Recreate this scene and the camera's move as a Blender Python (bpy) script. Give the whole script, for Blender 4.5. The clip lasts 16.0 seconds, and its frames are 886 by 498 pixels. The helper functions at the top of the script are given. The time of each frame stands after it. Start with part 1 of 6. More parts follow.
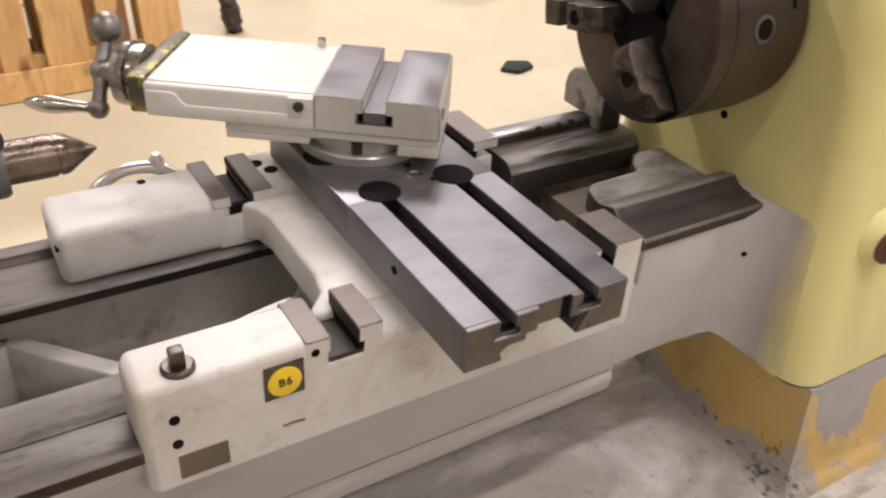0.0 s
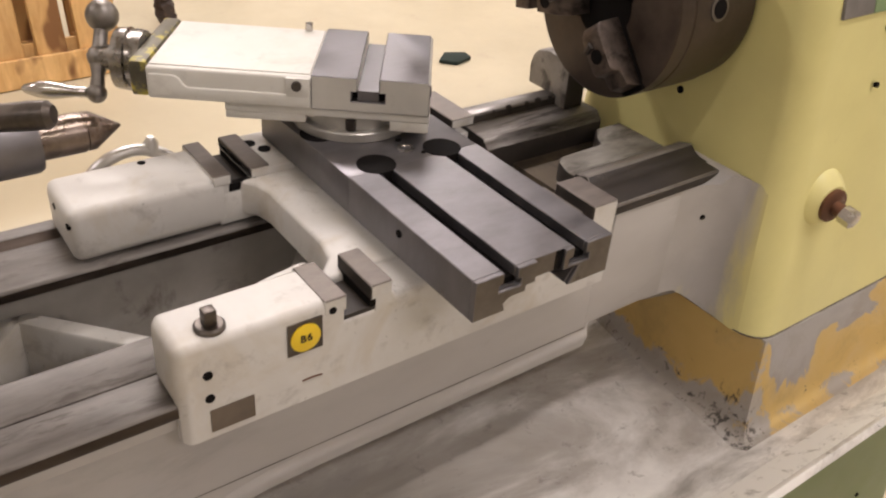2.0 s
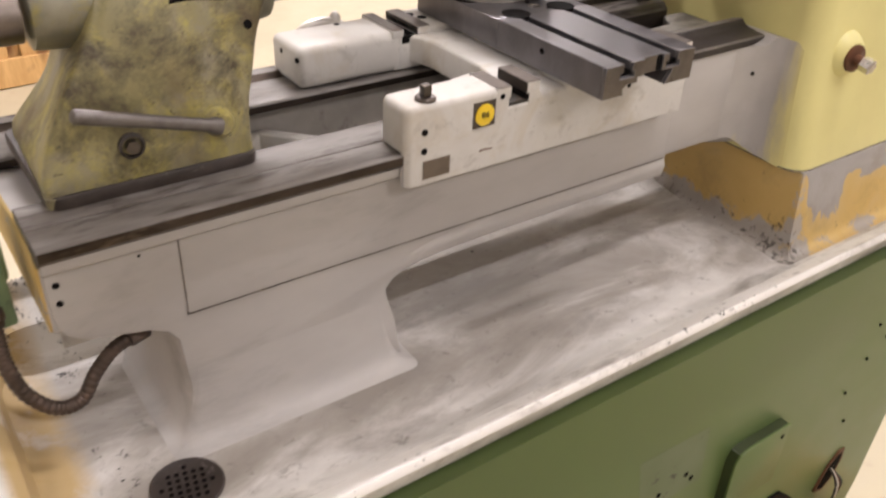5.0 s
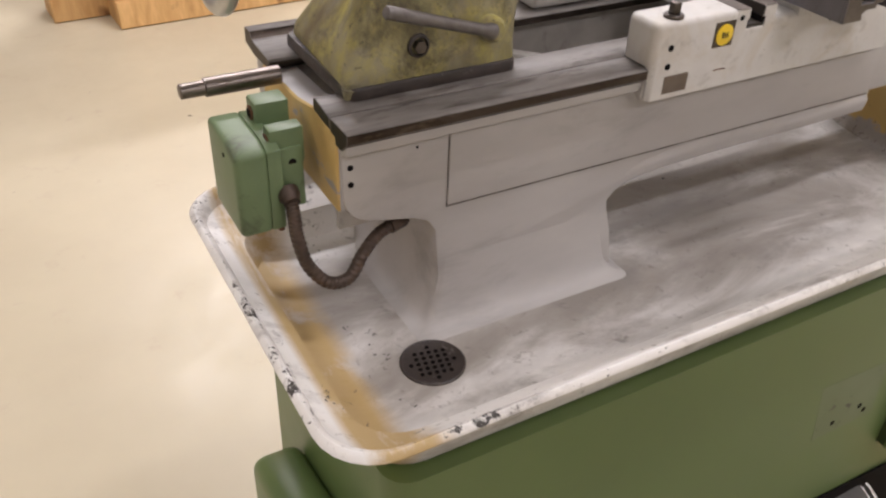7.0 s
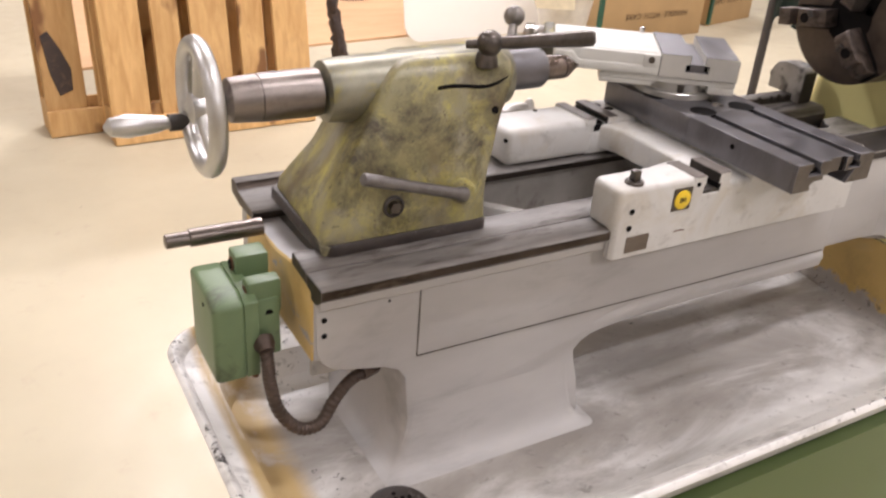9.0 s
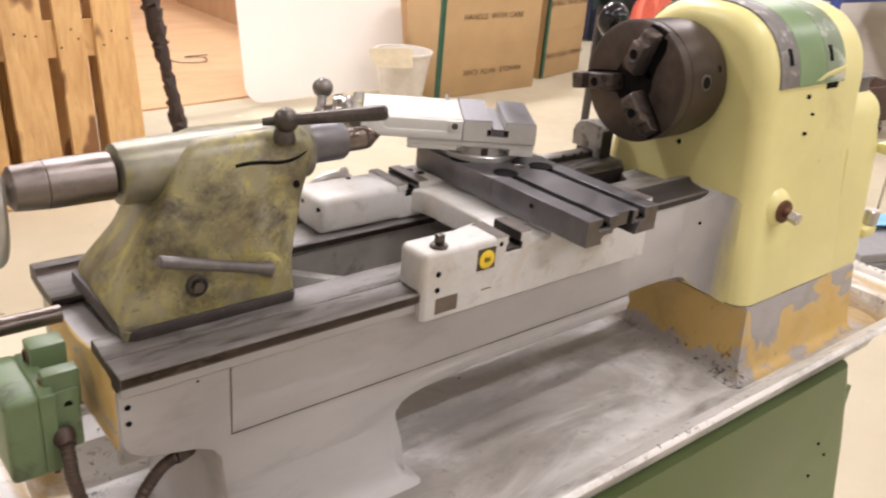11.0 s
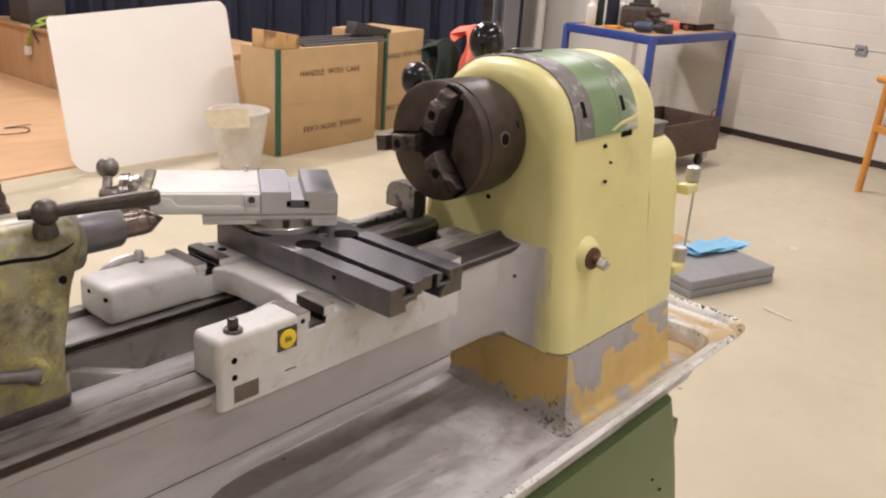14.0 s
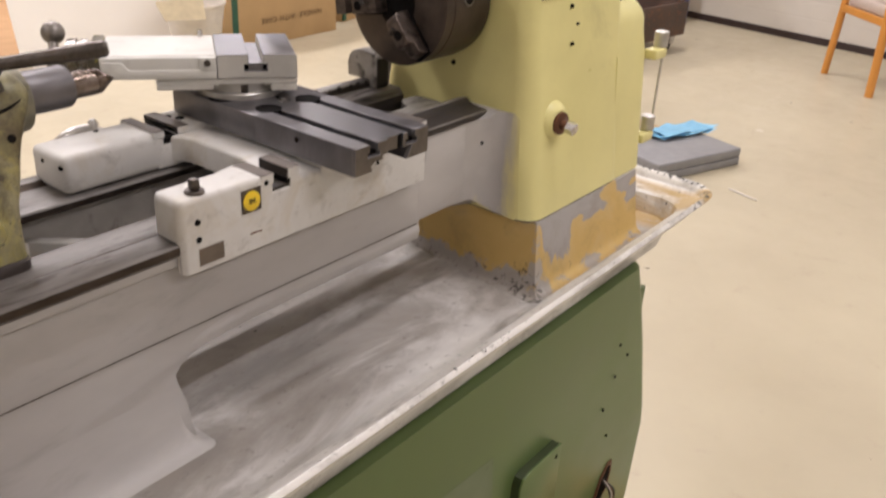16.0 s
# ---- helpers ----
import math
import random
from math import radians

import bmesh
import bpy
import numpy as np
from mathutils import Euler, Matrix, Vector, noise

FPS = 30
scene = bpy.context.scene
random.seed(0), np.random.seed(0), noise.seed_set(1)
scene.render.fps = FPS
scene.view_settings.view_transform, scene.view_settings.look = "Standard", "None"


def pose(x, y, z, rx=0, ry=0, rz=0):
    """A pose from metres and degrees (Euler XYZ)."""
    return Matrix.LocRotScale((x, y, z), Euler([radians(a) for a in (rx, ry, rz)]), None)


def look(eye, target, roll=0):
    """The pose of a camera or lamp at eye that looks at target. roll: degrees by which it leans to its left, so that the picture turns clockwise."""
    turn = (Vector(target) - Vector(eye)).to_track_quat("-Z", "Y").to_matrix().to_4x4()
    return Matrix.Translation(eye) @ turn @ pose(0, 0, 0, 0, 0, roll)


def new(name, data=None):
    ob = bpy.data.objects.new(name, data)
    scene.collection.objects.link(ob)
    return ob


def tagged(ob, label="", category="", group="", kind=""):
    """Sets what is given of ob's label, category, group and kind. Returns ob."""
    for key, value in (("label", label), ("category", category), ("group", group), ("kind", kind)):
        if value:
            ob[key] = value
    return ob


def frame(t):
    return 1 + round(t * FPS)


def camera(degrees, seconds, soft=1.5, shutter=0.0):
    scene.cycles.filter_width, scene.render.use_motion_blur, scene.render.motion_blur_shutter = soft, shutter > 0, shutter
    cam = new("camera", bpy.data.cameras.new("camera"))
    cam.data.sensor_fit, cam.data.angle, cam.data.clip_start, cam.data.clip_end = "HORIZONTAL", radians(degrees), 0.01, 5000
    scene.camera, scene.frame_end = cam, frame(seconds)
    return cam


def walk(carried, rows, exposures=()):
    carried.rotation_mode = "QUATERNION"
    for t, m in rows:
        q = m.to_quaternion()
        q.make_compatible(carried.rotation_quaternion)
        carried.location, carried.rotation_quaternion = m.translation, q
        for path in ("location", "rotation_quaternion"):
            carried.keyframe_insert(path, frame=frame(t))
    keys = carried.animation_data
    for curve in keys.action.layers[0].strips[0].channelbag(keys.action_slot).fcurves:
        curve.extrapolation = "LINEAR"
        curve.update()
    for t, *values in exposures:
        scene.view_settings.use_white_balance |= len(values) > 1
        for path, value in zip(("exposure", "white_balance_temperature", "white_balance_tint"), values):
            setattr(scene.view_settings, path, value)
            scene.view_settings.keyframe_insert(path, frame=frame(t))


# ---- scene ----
cam = camera(54.7, 16.0, 2.15, 0.5)
PATH = [
    (0, (0.2928, -0.4249, 1.4045), (0.9741, 0.6303, 0.5844), 3.77),
    (0.5, (0.2708, -0.4367, 1.4114), (1.0174, 0.5703, 0.5876), 4.7),
    (1, (0.2501, -0.4405, 1.4062), (0.997, 0.5612, 0.5763), 4.29),
    (1.5, (0.2347, -0.4471, 1.4109), (0.9956, 0.5483, 0.5862), 4.49),
    (2, (0.2221, -0.4449, 1.4098), (0.9974, 0.5432, 0.5897), 4.76),
    (2.5, (0.2013, -0.4601, 1.4047), (0.966, 0.5523, 0.6045), 4.29),
    (3, (0.1854, -0.5087, 1.4048), (0.9042, 0.535, 0.6023), 5.1),
    (3.5, (0.1475, -0.5645, 1.4147), (0.8194, 0.513, 0.6162), 3.95),
    (3.7, (0.1365, -0.58, 1.4165), (0.7876, 0.5051, 0.6111), 3.4),
    (5.8, (-0.1764, -0.6508, 1.3485), (0.6213, 0.3059, 0.5128), 3.15),
    (6, (-0.1895, -0.6422, 1.3549), (0.5671, 0.3175, 0.4849), 3.23),
    (6.5, (-0.224, -0.6404, 1.3531), (0.4548, 0.3708, 0.4775), 2.72),
    (7, (-0.2469, -0.6296, 1.3519), (0.3726, 0.4249, 0.4834), 2.49),
    (7.5, (-0.2463, -0.6269, 1.3595), (0.3722, 0.4366, 0.5014), 4.24),
    (8, (-0.2449, -0.6283, 1.3718), (0.3755, 0.45, 0.5338), 5.09),
    (8.5, (-0.2415, -0.6338, 1.3892), (0.4036, 0.4817, 0.6213), 4.7),
    (8.7, (-0.2417, -0.6376, 1.3971), (0.4178, 0.4926, 0.6636), 4.49),
    (10.8, (-0.2079, -0.6788, 1.4312), (0.6704, 0.3732, 0.8212), 4.91),
    (11, (-0.2009, -0.6816, 1.4343), (0.6998, 0.3561, 0.8325), 5.09),
    (11.5, (-0.1809, -0.6839, 1.4358), (0.7703, 0.3044, 0.8289), 4.78),
    (12, (-0.1558, -0.681, 1.4425), (0.8615, 0.2671, 0.8802), 4.87),
    (12.5, (-0.1449, -0.6865, 1.4496), (0.9168, 0.2369, 0.9298), 4.84),
    (13, (-0.1378, -0.6889, 1.4519), (0.9147, 0.2406, 0.9242), 4.47),
    (13.5, (-0.1294, -0.6965, 1.4546), (0.9411, 0.2242, 0.9483), 4.3),
    (14, (-0.1227, -0.7026, 1.4536), (0.9666, 0.196, 0.9478), 3.93),
    (14.5, (-0.1181, -0.7062, 1.4503), (0.9868, 0.1701, 0.939), 3.72),
    (15, (-0.1168, -0.712, 1.444), (1.0025, 0.1353, 0.9155), 3.41),
    (15.5, (-0.1126, -0.7127, 1.4218), (0.9955, 0.1081, 0.8316), 3.6),
    (16, (-0.1229, -0.7092, 1.4042), (0.9545, 0.0968, 0.7411), 3.42),
]
EXPOSURES = [(0, 0.04, 6500, 10), (0.7, -0.15, 6600, 10), (1.5, -0.3, 6750, 10), (2.0, -0.1, 6750, 10), (3, 0.0, 6700, 10), (3.7, 0.0, 6650, 10), (5.8, 0.3, 6400, 10), (6.5, 0.08, 6300, 10), (7.2, -0.06, 6200, 10), (8.0, 0.02, 6250, 10), (8.7, 0.24, 6150, 10), (10.8, 0.22, 6250, 10), (12.0, 0.0, 6300, 10), (12.6, -0.33, 6350, 10), (14.0, -0.14, 6300, 10), (15.0, -0.04, 6300, 10), (16, -0.1, 6350, 10)]
LAMP_W, LAMP_C = 78.0, (1.0, 0.918, 0.925)
walk(cam, [(t, look(eye, target, roll)) for t, eye, target, roll in PATH], EXPOSURES)


# ---------------------------------------------------------------- light
world = bpy.data.worlds.new("hall_world")
scene.world = world
world.use_nodes = True
world.node_tree.nodes["Background"].inputs[0].default_value = (1.0, 0.95, 0.9, 1)
world.node_tree.nodes["Background"].inputs[1].default_value = 0.02


# ---------------------------------------------------------------- materials
def mat(name, rough=0.5, metal=0.0):
    m = bpy.data.materials.new(name)
    m.use_nodes = True
    b = m.node_tree.nodes["Principled BSDF"]
    b.inputs["Roughness"].default_value = rough
    b.inputs["Metallic"].default_value = metal
    return m, m.node_tree, b


def ramp(nt, src, stops):
    r = nt.nodes.new("ShaderNodeValToRGB")
    e = r.color_ramp.elements
    while len(e) < len(stops):
        e.new(0.5)
    for el, (p, c) in zip(e, stops):
        el.position = p
        el.color = (*c, 1) if len(c) == 3 else c
    nt.links.new(src, r.inputs[0])
    return r.outputs[0]


def mixc(nt, fac, a, b):
    m = nt.nodes.new("ShaderNodeMix")
    m.data_type = "RGBA"
    for sock, v in ((m.inputs[0], fac), (m.inputs[6], a), (m.inputs[7], b)):
        if isinstance(v, (int, float)):
            sock.default_value = v
        elif isinstance(v, tuple):
            sock.default_value = (*v, 1)
        else:
            nt.links.new(v, sock)
    return m.outputs[2]


def coords(nt, stretch=(1, 1, 1)):
    g = nt.nodes.new("ShaderNodeNewGeometry")
    mp = nt.nodes.new("ShaderNodeMapping")
    mp.inputs["Scale"].default_value = stretch
    nt.links.new(g.outputs["Position"], mp.inputs[0])
    return mp.outputs[0]


def noise_of(nt, scale, detail=4, rough=0.55, stretch=(1, 1, 1), dist=0.0):
    n = nt.nodes.new("ShaderNodeTexNoise")
    n.inputs["Scale"].default_value = scale
    n.inputs["Detail"].default_value = detail
    n.inputs["Roughness"].default_value = rough
    n.inputs["Distortion"].default_value = dist
    nt.links.new(coords(nt, stretch), n.inputs["Vector"])
    return n.outputs["Fac"]


def bump(nt, b, src, strength=0.2, dist=0.002):
    n = nt.nodes.new("ShaderNodeBump")
    n.inputs["Strength"].default_value = strength
    n.inputs["Distance"].default_value = dist
    nt.links.new(src, n.inputs["Height"])
    nt.links.new(n.outputs[0], b.inputs["Normal"])


def rough_var(nt, b, src, lo, hi):
    m = nt.nodes.new("ShaderNodeMapRange")
    m.inputs["From Min"].default_value = 0.3
    m.inputs["From Max"].default_value = 0.7
    m.inputs["To Min"].default_value = lo
    m.inputs["To Max"].default_value = hi
    nt.links.new(src, m.inputs[0])
    nt.links.new(m.outputs[0], b.inputs["Roughness"])


def painted(name, base, shade, stain=None, stain_at=(0.62, 0.72), scale=14, rough=(0.35, 0.55), bumps=0.12, stain_scale=30, stretch=(1, 1, 1)):
    """Paint with a soft tone drift and, where given, patches of another colour."""
    m, nt, b = mat(name)
    n1 = noise_of(nt, scale, 5, 0.6, stretch)
    c = ramp(nt, n1, [(0.3, shade), (0.65, base)])
    if stain:
        n2 = noise_of(nt, stain_scale, 7, 0.65, stretch, 0.4)
        f = ramp(nt, n2, [(stain_at[0], (0, 0, 0)), (stain_at[1], (1, 1, 1))])
        c = mixc(nt, f, c, stain)
    nt.links.new(c, b.inputs["Base Color"])
    rough_var(nt, b, n1, *rough)
    bump(nt, b, noise_of(nt, 220, 3), bumps, 0.0006)
    return m


def metal(name, base, shade, rough=(0.25, 0.5), scale=25, stretch=(1, 1, 1), rust=None, rust_at=(0.6, 0.75), full=1.0):
    m, nt, b = mat(name, 0.4, full)
    n1 = noise_of(nt, scale, 6, 0.65, stretch)
    c = ramp(nt, n1, [(0.3, shade), (0.68, base)])
    if rust:
        n2 = noise_of(nt, 38, 7, 0.7, stretch, 0.3)
        f = ramp(nt, n2, [(rust_at[0], (0, 0, 0)), (rust_at[1], (1, 1, 1))])
        c = mixc(nt, f, c, rust)
    nt.links.new(c, b.inputs["Base Color"])
    rough_var(nt, b, n1, *rough)
    bump(nt, b, noise_of(nt, 160, 4), 0.15, 0.0005)
    return m


def plain(name, col, rough=0.5, metal_=0.0, drift=0.12, scale=18):
    m, nt, b = mat(name, rough, metal_)
    n1 = noise_of(nt, scale, 4)
    c = ramp(nt, n1, [(0.25, tuple(v * (1 - drift) for v in col)), (0.75, tuple(min(1, v * (1 + drift)) for v in col))])
    nt.links.new(c, b.inputs["Base Color"])
    bump(nt, b, noise_of(nt, 120, 3), 0.08, 0.0008)
    return m


def tail_paint():
    """Old olive and yellow paint, rubbed to grey and brown, with oil stains and chips."""
    m, nt, b = mat("worn_olive_paint")
    n1 = noise_of(nt, 16, 5, 0.6)
    c = ramp(nt, n1, [(0.3, (0.17, 0.15, 0.065)), (0.7, (0.3, 0.27, 0.135))])
    n2 = noise_of(nt, 13, 7, 0.7, (1, 1, 0.85), 0.35)
    c = mixc(nt, ramp(nt, n2, [(0.48, (0, 0, 0)), (0.6, (0.8, 0.8, 0.8))]), c, (0.46, 0.4, 0.1))
    n6 = noise_of(nt, 11, 6, 0.65, (1.2, 1, 1), 0.5)
    c = mixc(nt, ramp(nt, n6, [(0.5, (0, 0, 0)), (0.62, (0.7, 0.7, 0.7))]), c, (0.25, 0.235, 0.19))
    n3 = noise_of(nt, 10, 8, 0.76, (1, 1, 1), 0.25)
    c = mixc(nt, ramp(nt, n3, [(0.5, (0, 0, 0)), (0.63, (0.95, 0.95, 0.95))]), c, (0.06, 0.048, 0.032))
    n5 = noise_of(nt, 6, 7, 0.66, (1.4, 1.4, 0.7), 0.4)
    c = mixc(nt, ramp(nt, n5, [(0.52, (0, 0, 0)), (0.66, (0.7, 0.7, 0.7))]), c, (0.1, 0.066, 0.035))
    n4 = noise_of(nt, 105, 5, 0.72)
    c = mixc(nt, ramp(nt, n4, [(0.6, (0, 0, 0)), (0.68, (0.9, 0.9, 0.9))]), c, (0.05, 0.042, 0.03))
    nt.links.new(c, b.inputs["Base Color"])
    rough_var(nt, b, n3, 0.28, 0.52)
    bump(nt, b, noise_of(nt, 55, 6, 0.65), 0.3, 0.0012)
    return m


def worn_white(name, base, shade, much=1.0):
    """White primer with yellowed patches, grey smudges and small dark chips."""
    m, nt, b = mat(name)
    n1 = noise_of(nt, 10, 5, 0.6)
    c = ramp(nt, n1, [(0.3, shade), (0.65, base)])
    k = 0.55 * much
    n2 = noise_of(nt, 13, 6, 0.65, (1, 1, 1), 0.5)
    c = mixc(nt, ramp(nt, n2, [(0.52, (0, 0, 0)), (0.72, (k, k, k))]), c, (0.47, 0.4, 0.29))
    n3 = noise_of(nt, 34, 7, 0.72, (1, 1, 1), 0.3)
    c = mixc(nt, ramp(nt, n3, [(0.55, (0, 0, 0)), (0.7, (k, k, k))]), c, (0.3, 0.28, 0.26))
    n4 = noise_of(nt, 120, 5, 0.7)
    c = mixc(nt, ramp(nt, n4, [(0.69, (0, 0, 0)), (0.72, (much, much, much))]), c, (0.12, 0.1, 0.085))
    nt.links.new(c, b.inputs["Base Color"])
    rough_var(nt, b, n2, 0.4, 0.58)
    bump(nt, b, noise_of(nt, 180, 3), 0.1, 0.0006)
    return m


GREY = painted("grey_primer", (0.41, 0.393, 0.387), (0.32, 0.307, 0.3), (0.19, 0.175, 0.165), (0.68, 0.8), 9, (0.42, 0.6), 0.1, 16)
BEDGREY = painted("bed_grey_primer", (0.5, 0.482, 0.468), (0.39, 0.373, 0.364), (0.29, 0.272, 0.26), (0.54, 0.78), 6, (0.45, 0.62), 0.1, 9, (0.5, 1, 1.2))
WHITE = worn_white("white_primer", (0.65, 0.64, 0.62), (0.55, 0.535, 0.515))
TOPWHITE = worn_white("slide_white", (0.68, 0.67, 0.635), (0.61, 0.6, 0.565), 0.5)
YELLOW = painted("pale_yellow_paint", (0.775, 0.72, 0.325), (0.69, 0.637, 0.28), (0.57, 0.52, 0.225), (0.66, 0.82), 6, (0.27, 0.42), 0.12, 5)
GREEN = painted("green_paint", (0.122, 0.178, 0.062), (0.097, 0.147, 0.049), (0.16, 0.155, 0.08), (0.7, 0.85), 5, (0.3, 0.45), 0.08, 9)
BOXGREEN = painted("box_green_paint", (0.14, 0.2, 0.1), (0.1, 0.148, 0.07), (0.05, 0.065, 0.032), (0.57, 0.74), 12, (0.35, 0.5), 0.1, 22)
BANDGREEN = painted("cover_green_paint", (0.2, 0.3, 0.15), (0.15, 0.24, 0.11), (0.3, 0.34, 0.27), (0.72, 0.8), 12, (0.3, 0.45), 0.08, 30)
TAIL = tail_paint()
TAILTOP = metal("worn_cast_iron", (0.3, 0.285, 0.215), (0.15, 0.14, 0.11), (0.3, 0.48), 22, (1, 1, 1), (0.27, 0.24, 0.09), (0.55, 0.68), 0.45)
STEEL = metal("ground_steel", (0.215, 0.208, 0.222), (0.15, 0.144, 0.152), (0.33, 0.5), 26, (1, 2, 1), (0.15, 0.13, 0.12), (0.62, 0.8), 0.85)
DARKSTEEL = metal("oiled_dark_steel", (0.16, 0.14, 0.128), (0.075, 0.066, 0.06), (0.3, 0.5), 40, (1, 3, 1), (0.1, 0.06, 0.035), (0.6, 0.75))
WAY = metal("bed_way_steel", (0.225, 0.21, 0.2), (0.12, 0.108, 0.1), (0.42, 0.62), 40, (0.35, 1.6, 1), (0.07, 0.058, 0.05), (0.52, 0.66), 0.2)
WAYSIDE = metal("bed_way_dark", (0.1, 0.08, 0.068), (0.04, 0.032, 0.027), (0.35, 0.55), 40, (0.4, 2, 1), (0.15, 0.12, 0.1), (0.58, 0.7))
CHUCK = metal("chuck_brown_steel", (0.1, 0.077, 0.064), (0.048, 0.037, 0.031), (0.36, 0.52), 26, (1, 1, 1), (0.075, 0.055, 0.045), (0.58, 0.75), 0.75)
JAW = metal("jaw_steel", (0.155, 0.122, 0.104), (0.06, 0.047, 0.04), (0.34, 0.5), 44, (1, 1, 1), (0.035, 0.027, 0.023), (0.5, 0.64), 0.75)
# dead black for hollows: their inner shade is put into the colour
BLACK = plain("black_hollow_shade", (0.007, 0.006, 0.006), 0.8)
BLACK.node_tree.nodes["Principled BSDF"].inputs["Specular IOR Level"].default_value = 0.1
SHINY = metal("bright_steel", (0.62, 0.6, 0.58), (0.45, 0.43, 0.41), (0.15, 0.32), 60)
ALU = metal("cast_aluminium", (0.62, 0.61, 0.6), (0.5, 0.49, 0.48), (0.3, 0.45), 30)
RUST = metal("rusty_steel", (0.2, 0.09, 0.05), (0.12, 0.06, 0.04), (0.45, 0.7), 60, (1, 1, 1), (0.28, 0.2, 0.17), (0.6, 0.7), 0.6)
KNOB = plain("black_plastic", (0.01, 0.01, 0.012), 0.12)
CARD = plain("cardboard", (0.43, 0.285, 0.135), 0.75, 0, 0.08, 5)
TAPE = plain("green_tape", (0.02, 0.085, 0.05), 0.4)
INK = plain("print_ink", (0.12, 0.07, 0.035), 0.7)
NAVY = plain("navy_curtain", (0.012, 0.014, 0.03), 0.85, 0, 0.3, 3)
BLUE = plain("blue_enamel", (0.03, 0.06, 0.25), 0.35, 0, 0.15)
ORANGE = plain("orange_lacquered_beech", (0.62, 0.27, 0.055), 0.35, 0, 0.1, 8)
FABRIC = plain("beige_fabric", (0.5, 0.42, 0.36), 0.9, 0, 0.1, 60)
YELLOWTAG = plain("yellow_tag", (0.85, 0.6, 0.03), 0.4, 0, 0.05)
CORAL = plain("coral_cloth", (0.9, 0.22, 0.15), 0.85, 0, 0.08)
DKGREEN = plain("dark_green_cloth", (0.012, 0.022, 0.017), 0.9, 0, 0.3)
GREYCASE = plain("grey_plastic_case", (0.25, 0.25, 0.26), 0.45, 0, 0.1)
SKYBLUE = plain("blue_film", (0.22, 0.52, 0.76), 0.3, 0, 0.15)
RUBBER = plain("dark_rubber", (0.04, 0.033, 0.03), 0.6)


# ---------------------------------------------------------------- mesh helpers
def finish(bm, bev=0.0, seg=2, angle=35):
    bmesh.ops.recalc_face_normals(bm, faces=bm.faces)
    if bev > 0:
        es = [e for e in bm.edges if len(e.link_faces) == 2 and e.calc_face_angle(0) > radians(angle)]
        bmesh.ops.bevel(bm, geom=es, offset=bev, segments=seg, affect="EDGES", profile=0.5, clamp_overlap=True)


def world_of(ob):
    v = Vector((0, 0, 0))
    while ob:
        v += ob.location
        ob = ob.parent
    return v


def part(name, bm, material, parent=None, label="", bev=0.0, seg=2, base=None, smooth=True, angle=35):
    """Links a bmesh (in world places) as one mesh object under a thing or part."""
    finish(bm, bev, seg, angle)
    off = world_of(parent) if parent else Vector(base or (0, 0, 0))
    bm.transform(Matrix.Translation(-off))
    me = bpy.data.meshes.new(name)
    bm.to_mesh(me)
    bm.free()
    if smooth:
        me.shade_smooth()
        me.set_sharp_from_angle(angle=radians(38))
    for m in material if isinstance(material, (list, tuple)) else (material,):
        me.materials.append(m)
    ob = new(name, me)
    if parent:
        ob.parent = parent
    else:
        ob.location = off
    if label:
        tagged(ob, label)
    return ob


def thing(name, at, label, category, group="", kind=""):
    ob = new(name)
    ob.location = at
    ob.empty_display_size = 0.05
    return tagged(ob, label, category, group, kind)


def B():
    return bmesh.new()


def box(bm, x0, x1, y0, y1, z0, z1, m=None):
    r = bmesh.ops.create_cube(bm, size=1, matrix=(m or Matrix()) @ Matrix.LocRotScale(((x0 + x1) / 2, (y0 + y1) / 2, (z0 + z1) / 2), None, (x1 - x0, y1 - y0, z1 - z0)))
    return bm


def rings(bm, loops, closed=True, caps=True):
    """Skins a row of equally long point loops."""
    rows = [[bm.verts.new(p) for p in lp] for lp in loops]
    n = len(rows[0])
    for a, b in zip(rows, rows[1:]):
        for i in range(n if closed else n - 1):
            bm.faces.new((a[i], a[(i + 1) % n], b[(i + 1) % n], b[i]))
    if caps:
        bm.faces.new(rows[0][::-1])
        bm.faces.new(rows[-1])
    return bm


def frame_of(d):
    d = Vector(d).normalized()
    u = d.cross((0, 0, 1)) if abs(d.z) < 0.95 else d.cross((1, 0, 0))
    u.normalize()
    return d, u, d.cross(u)


def turned(bm, origin, way, profile, n=32, caps=True):
    """A body turned round an axis: profile rows of (distance, radius)."""
    d, u, v = frame_of(way)
    o = Vector(origin)
    lp = [[o + d * s + (u * math.cos(2 * math.pi * i / n) + v * math.sin(2 * math.pi * i / n)) * max(r, 1e-4) for i in range(n)] for s, r in profile]
    return rings(bm, lp, True, caps)


def rod(bm, a, b, r0, r1=None, n=20):
    a, b = Vector(a), Vector(b)
    return turned(bm, a, b - a, [(0, r0), ((b - a).length, r0 if r1 is None else r1)], n)


def ball(bm, c, r, n=20, squash=1.0):
    k = n // 2
    return turned(bm, Vector(c) - Vector((0, 0, r * squash)), (0, 0, 1), [(r * squash * (1 - math.cos(math.pi * i / k)), r * math.sin(math.pi * i / k)) for i in range(k + 1)], n)


def prism(bm, poly, axis, a, b):
    """A flat outline pushed along an axis from a to b; outline in the other two axes, in xyz order."""
    k = "xyz".index(axis)
    def at(p, s):
        q = list(p)
        q.insert(k, s)
        return q
    return rings(bm, [[at(p, a) for p in poly], [at(p, b) for p in poly]])


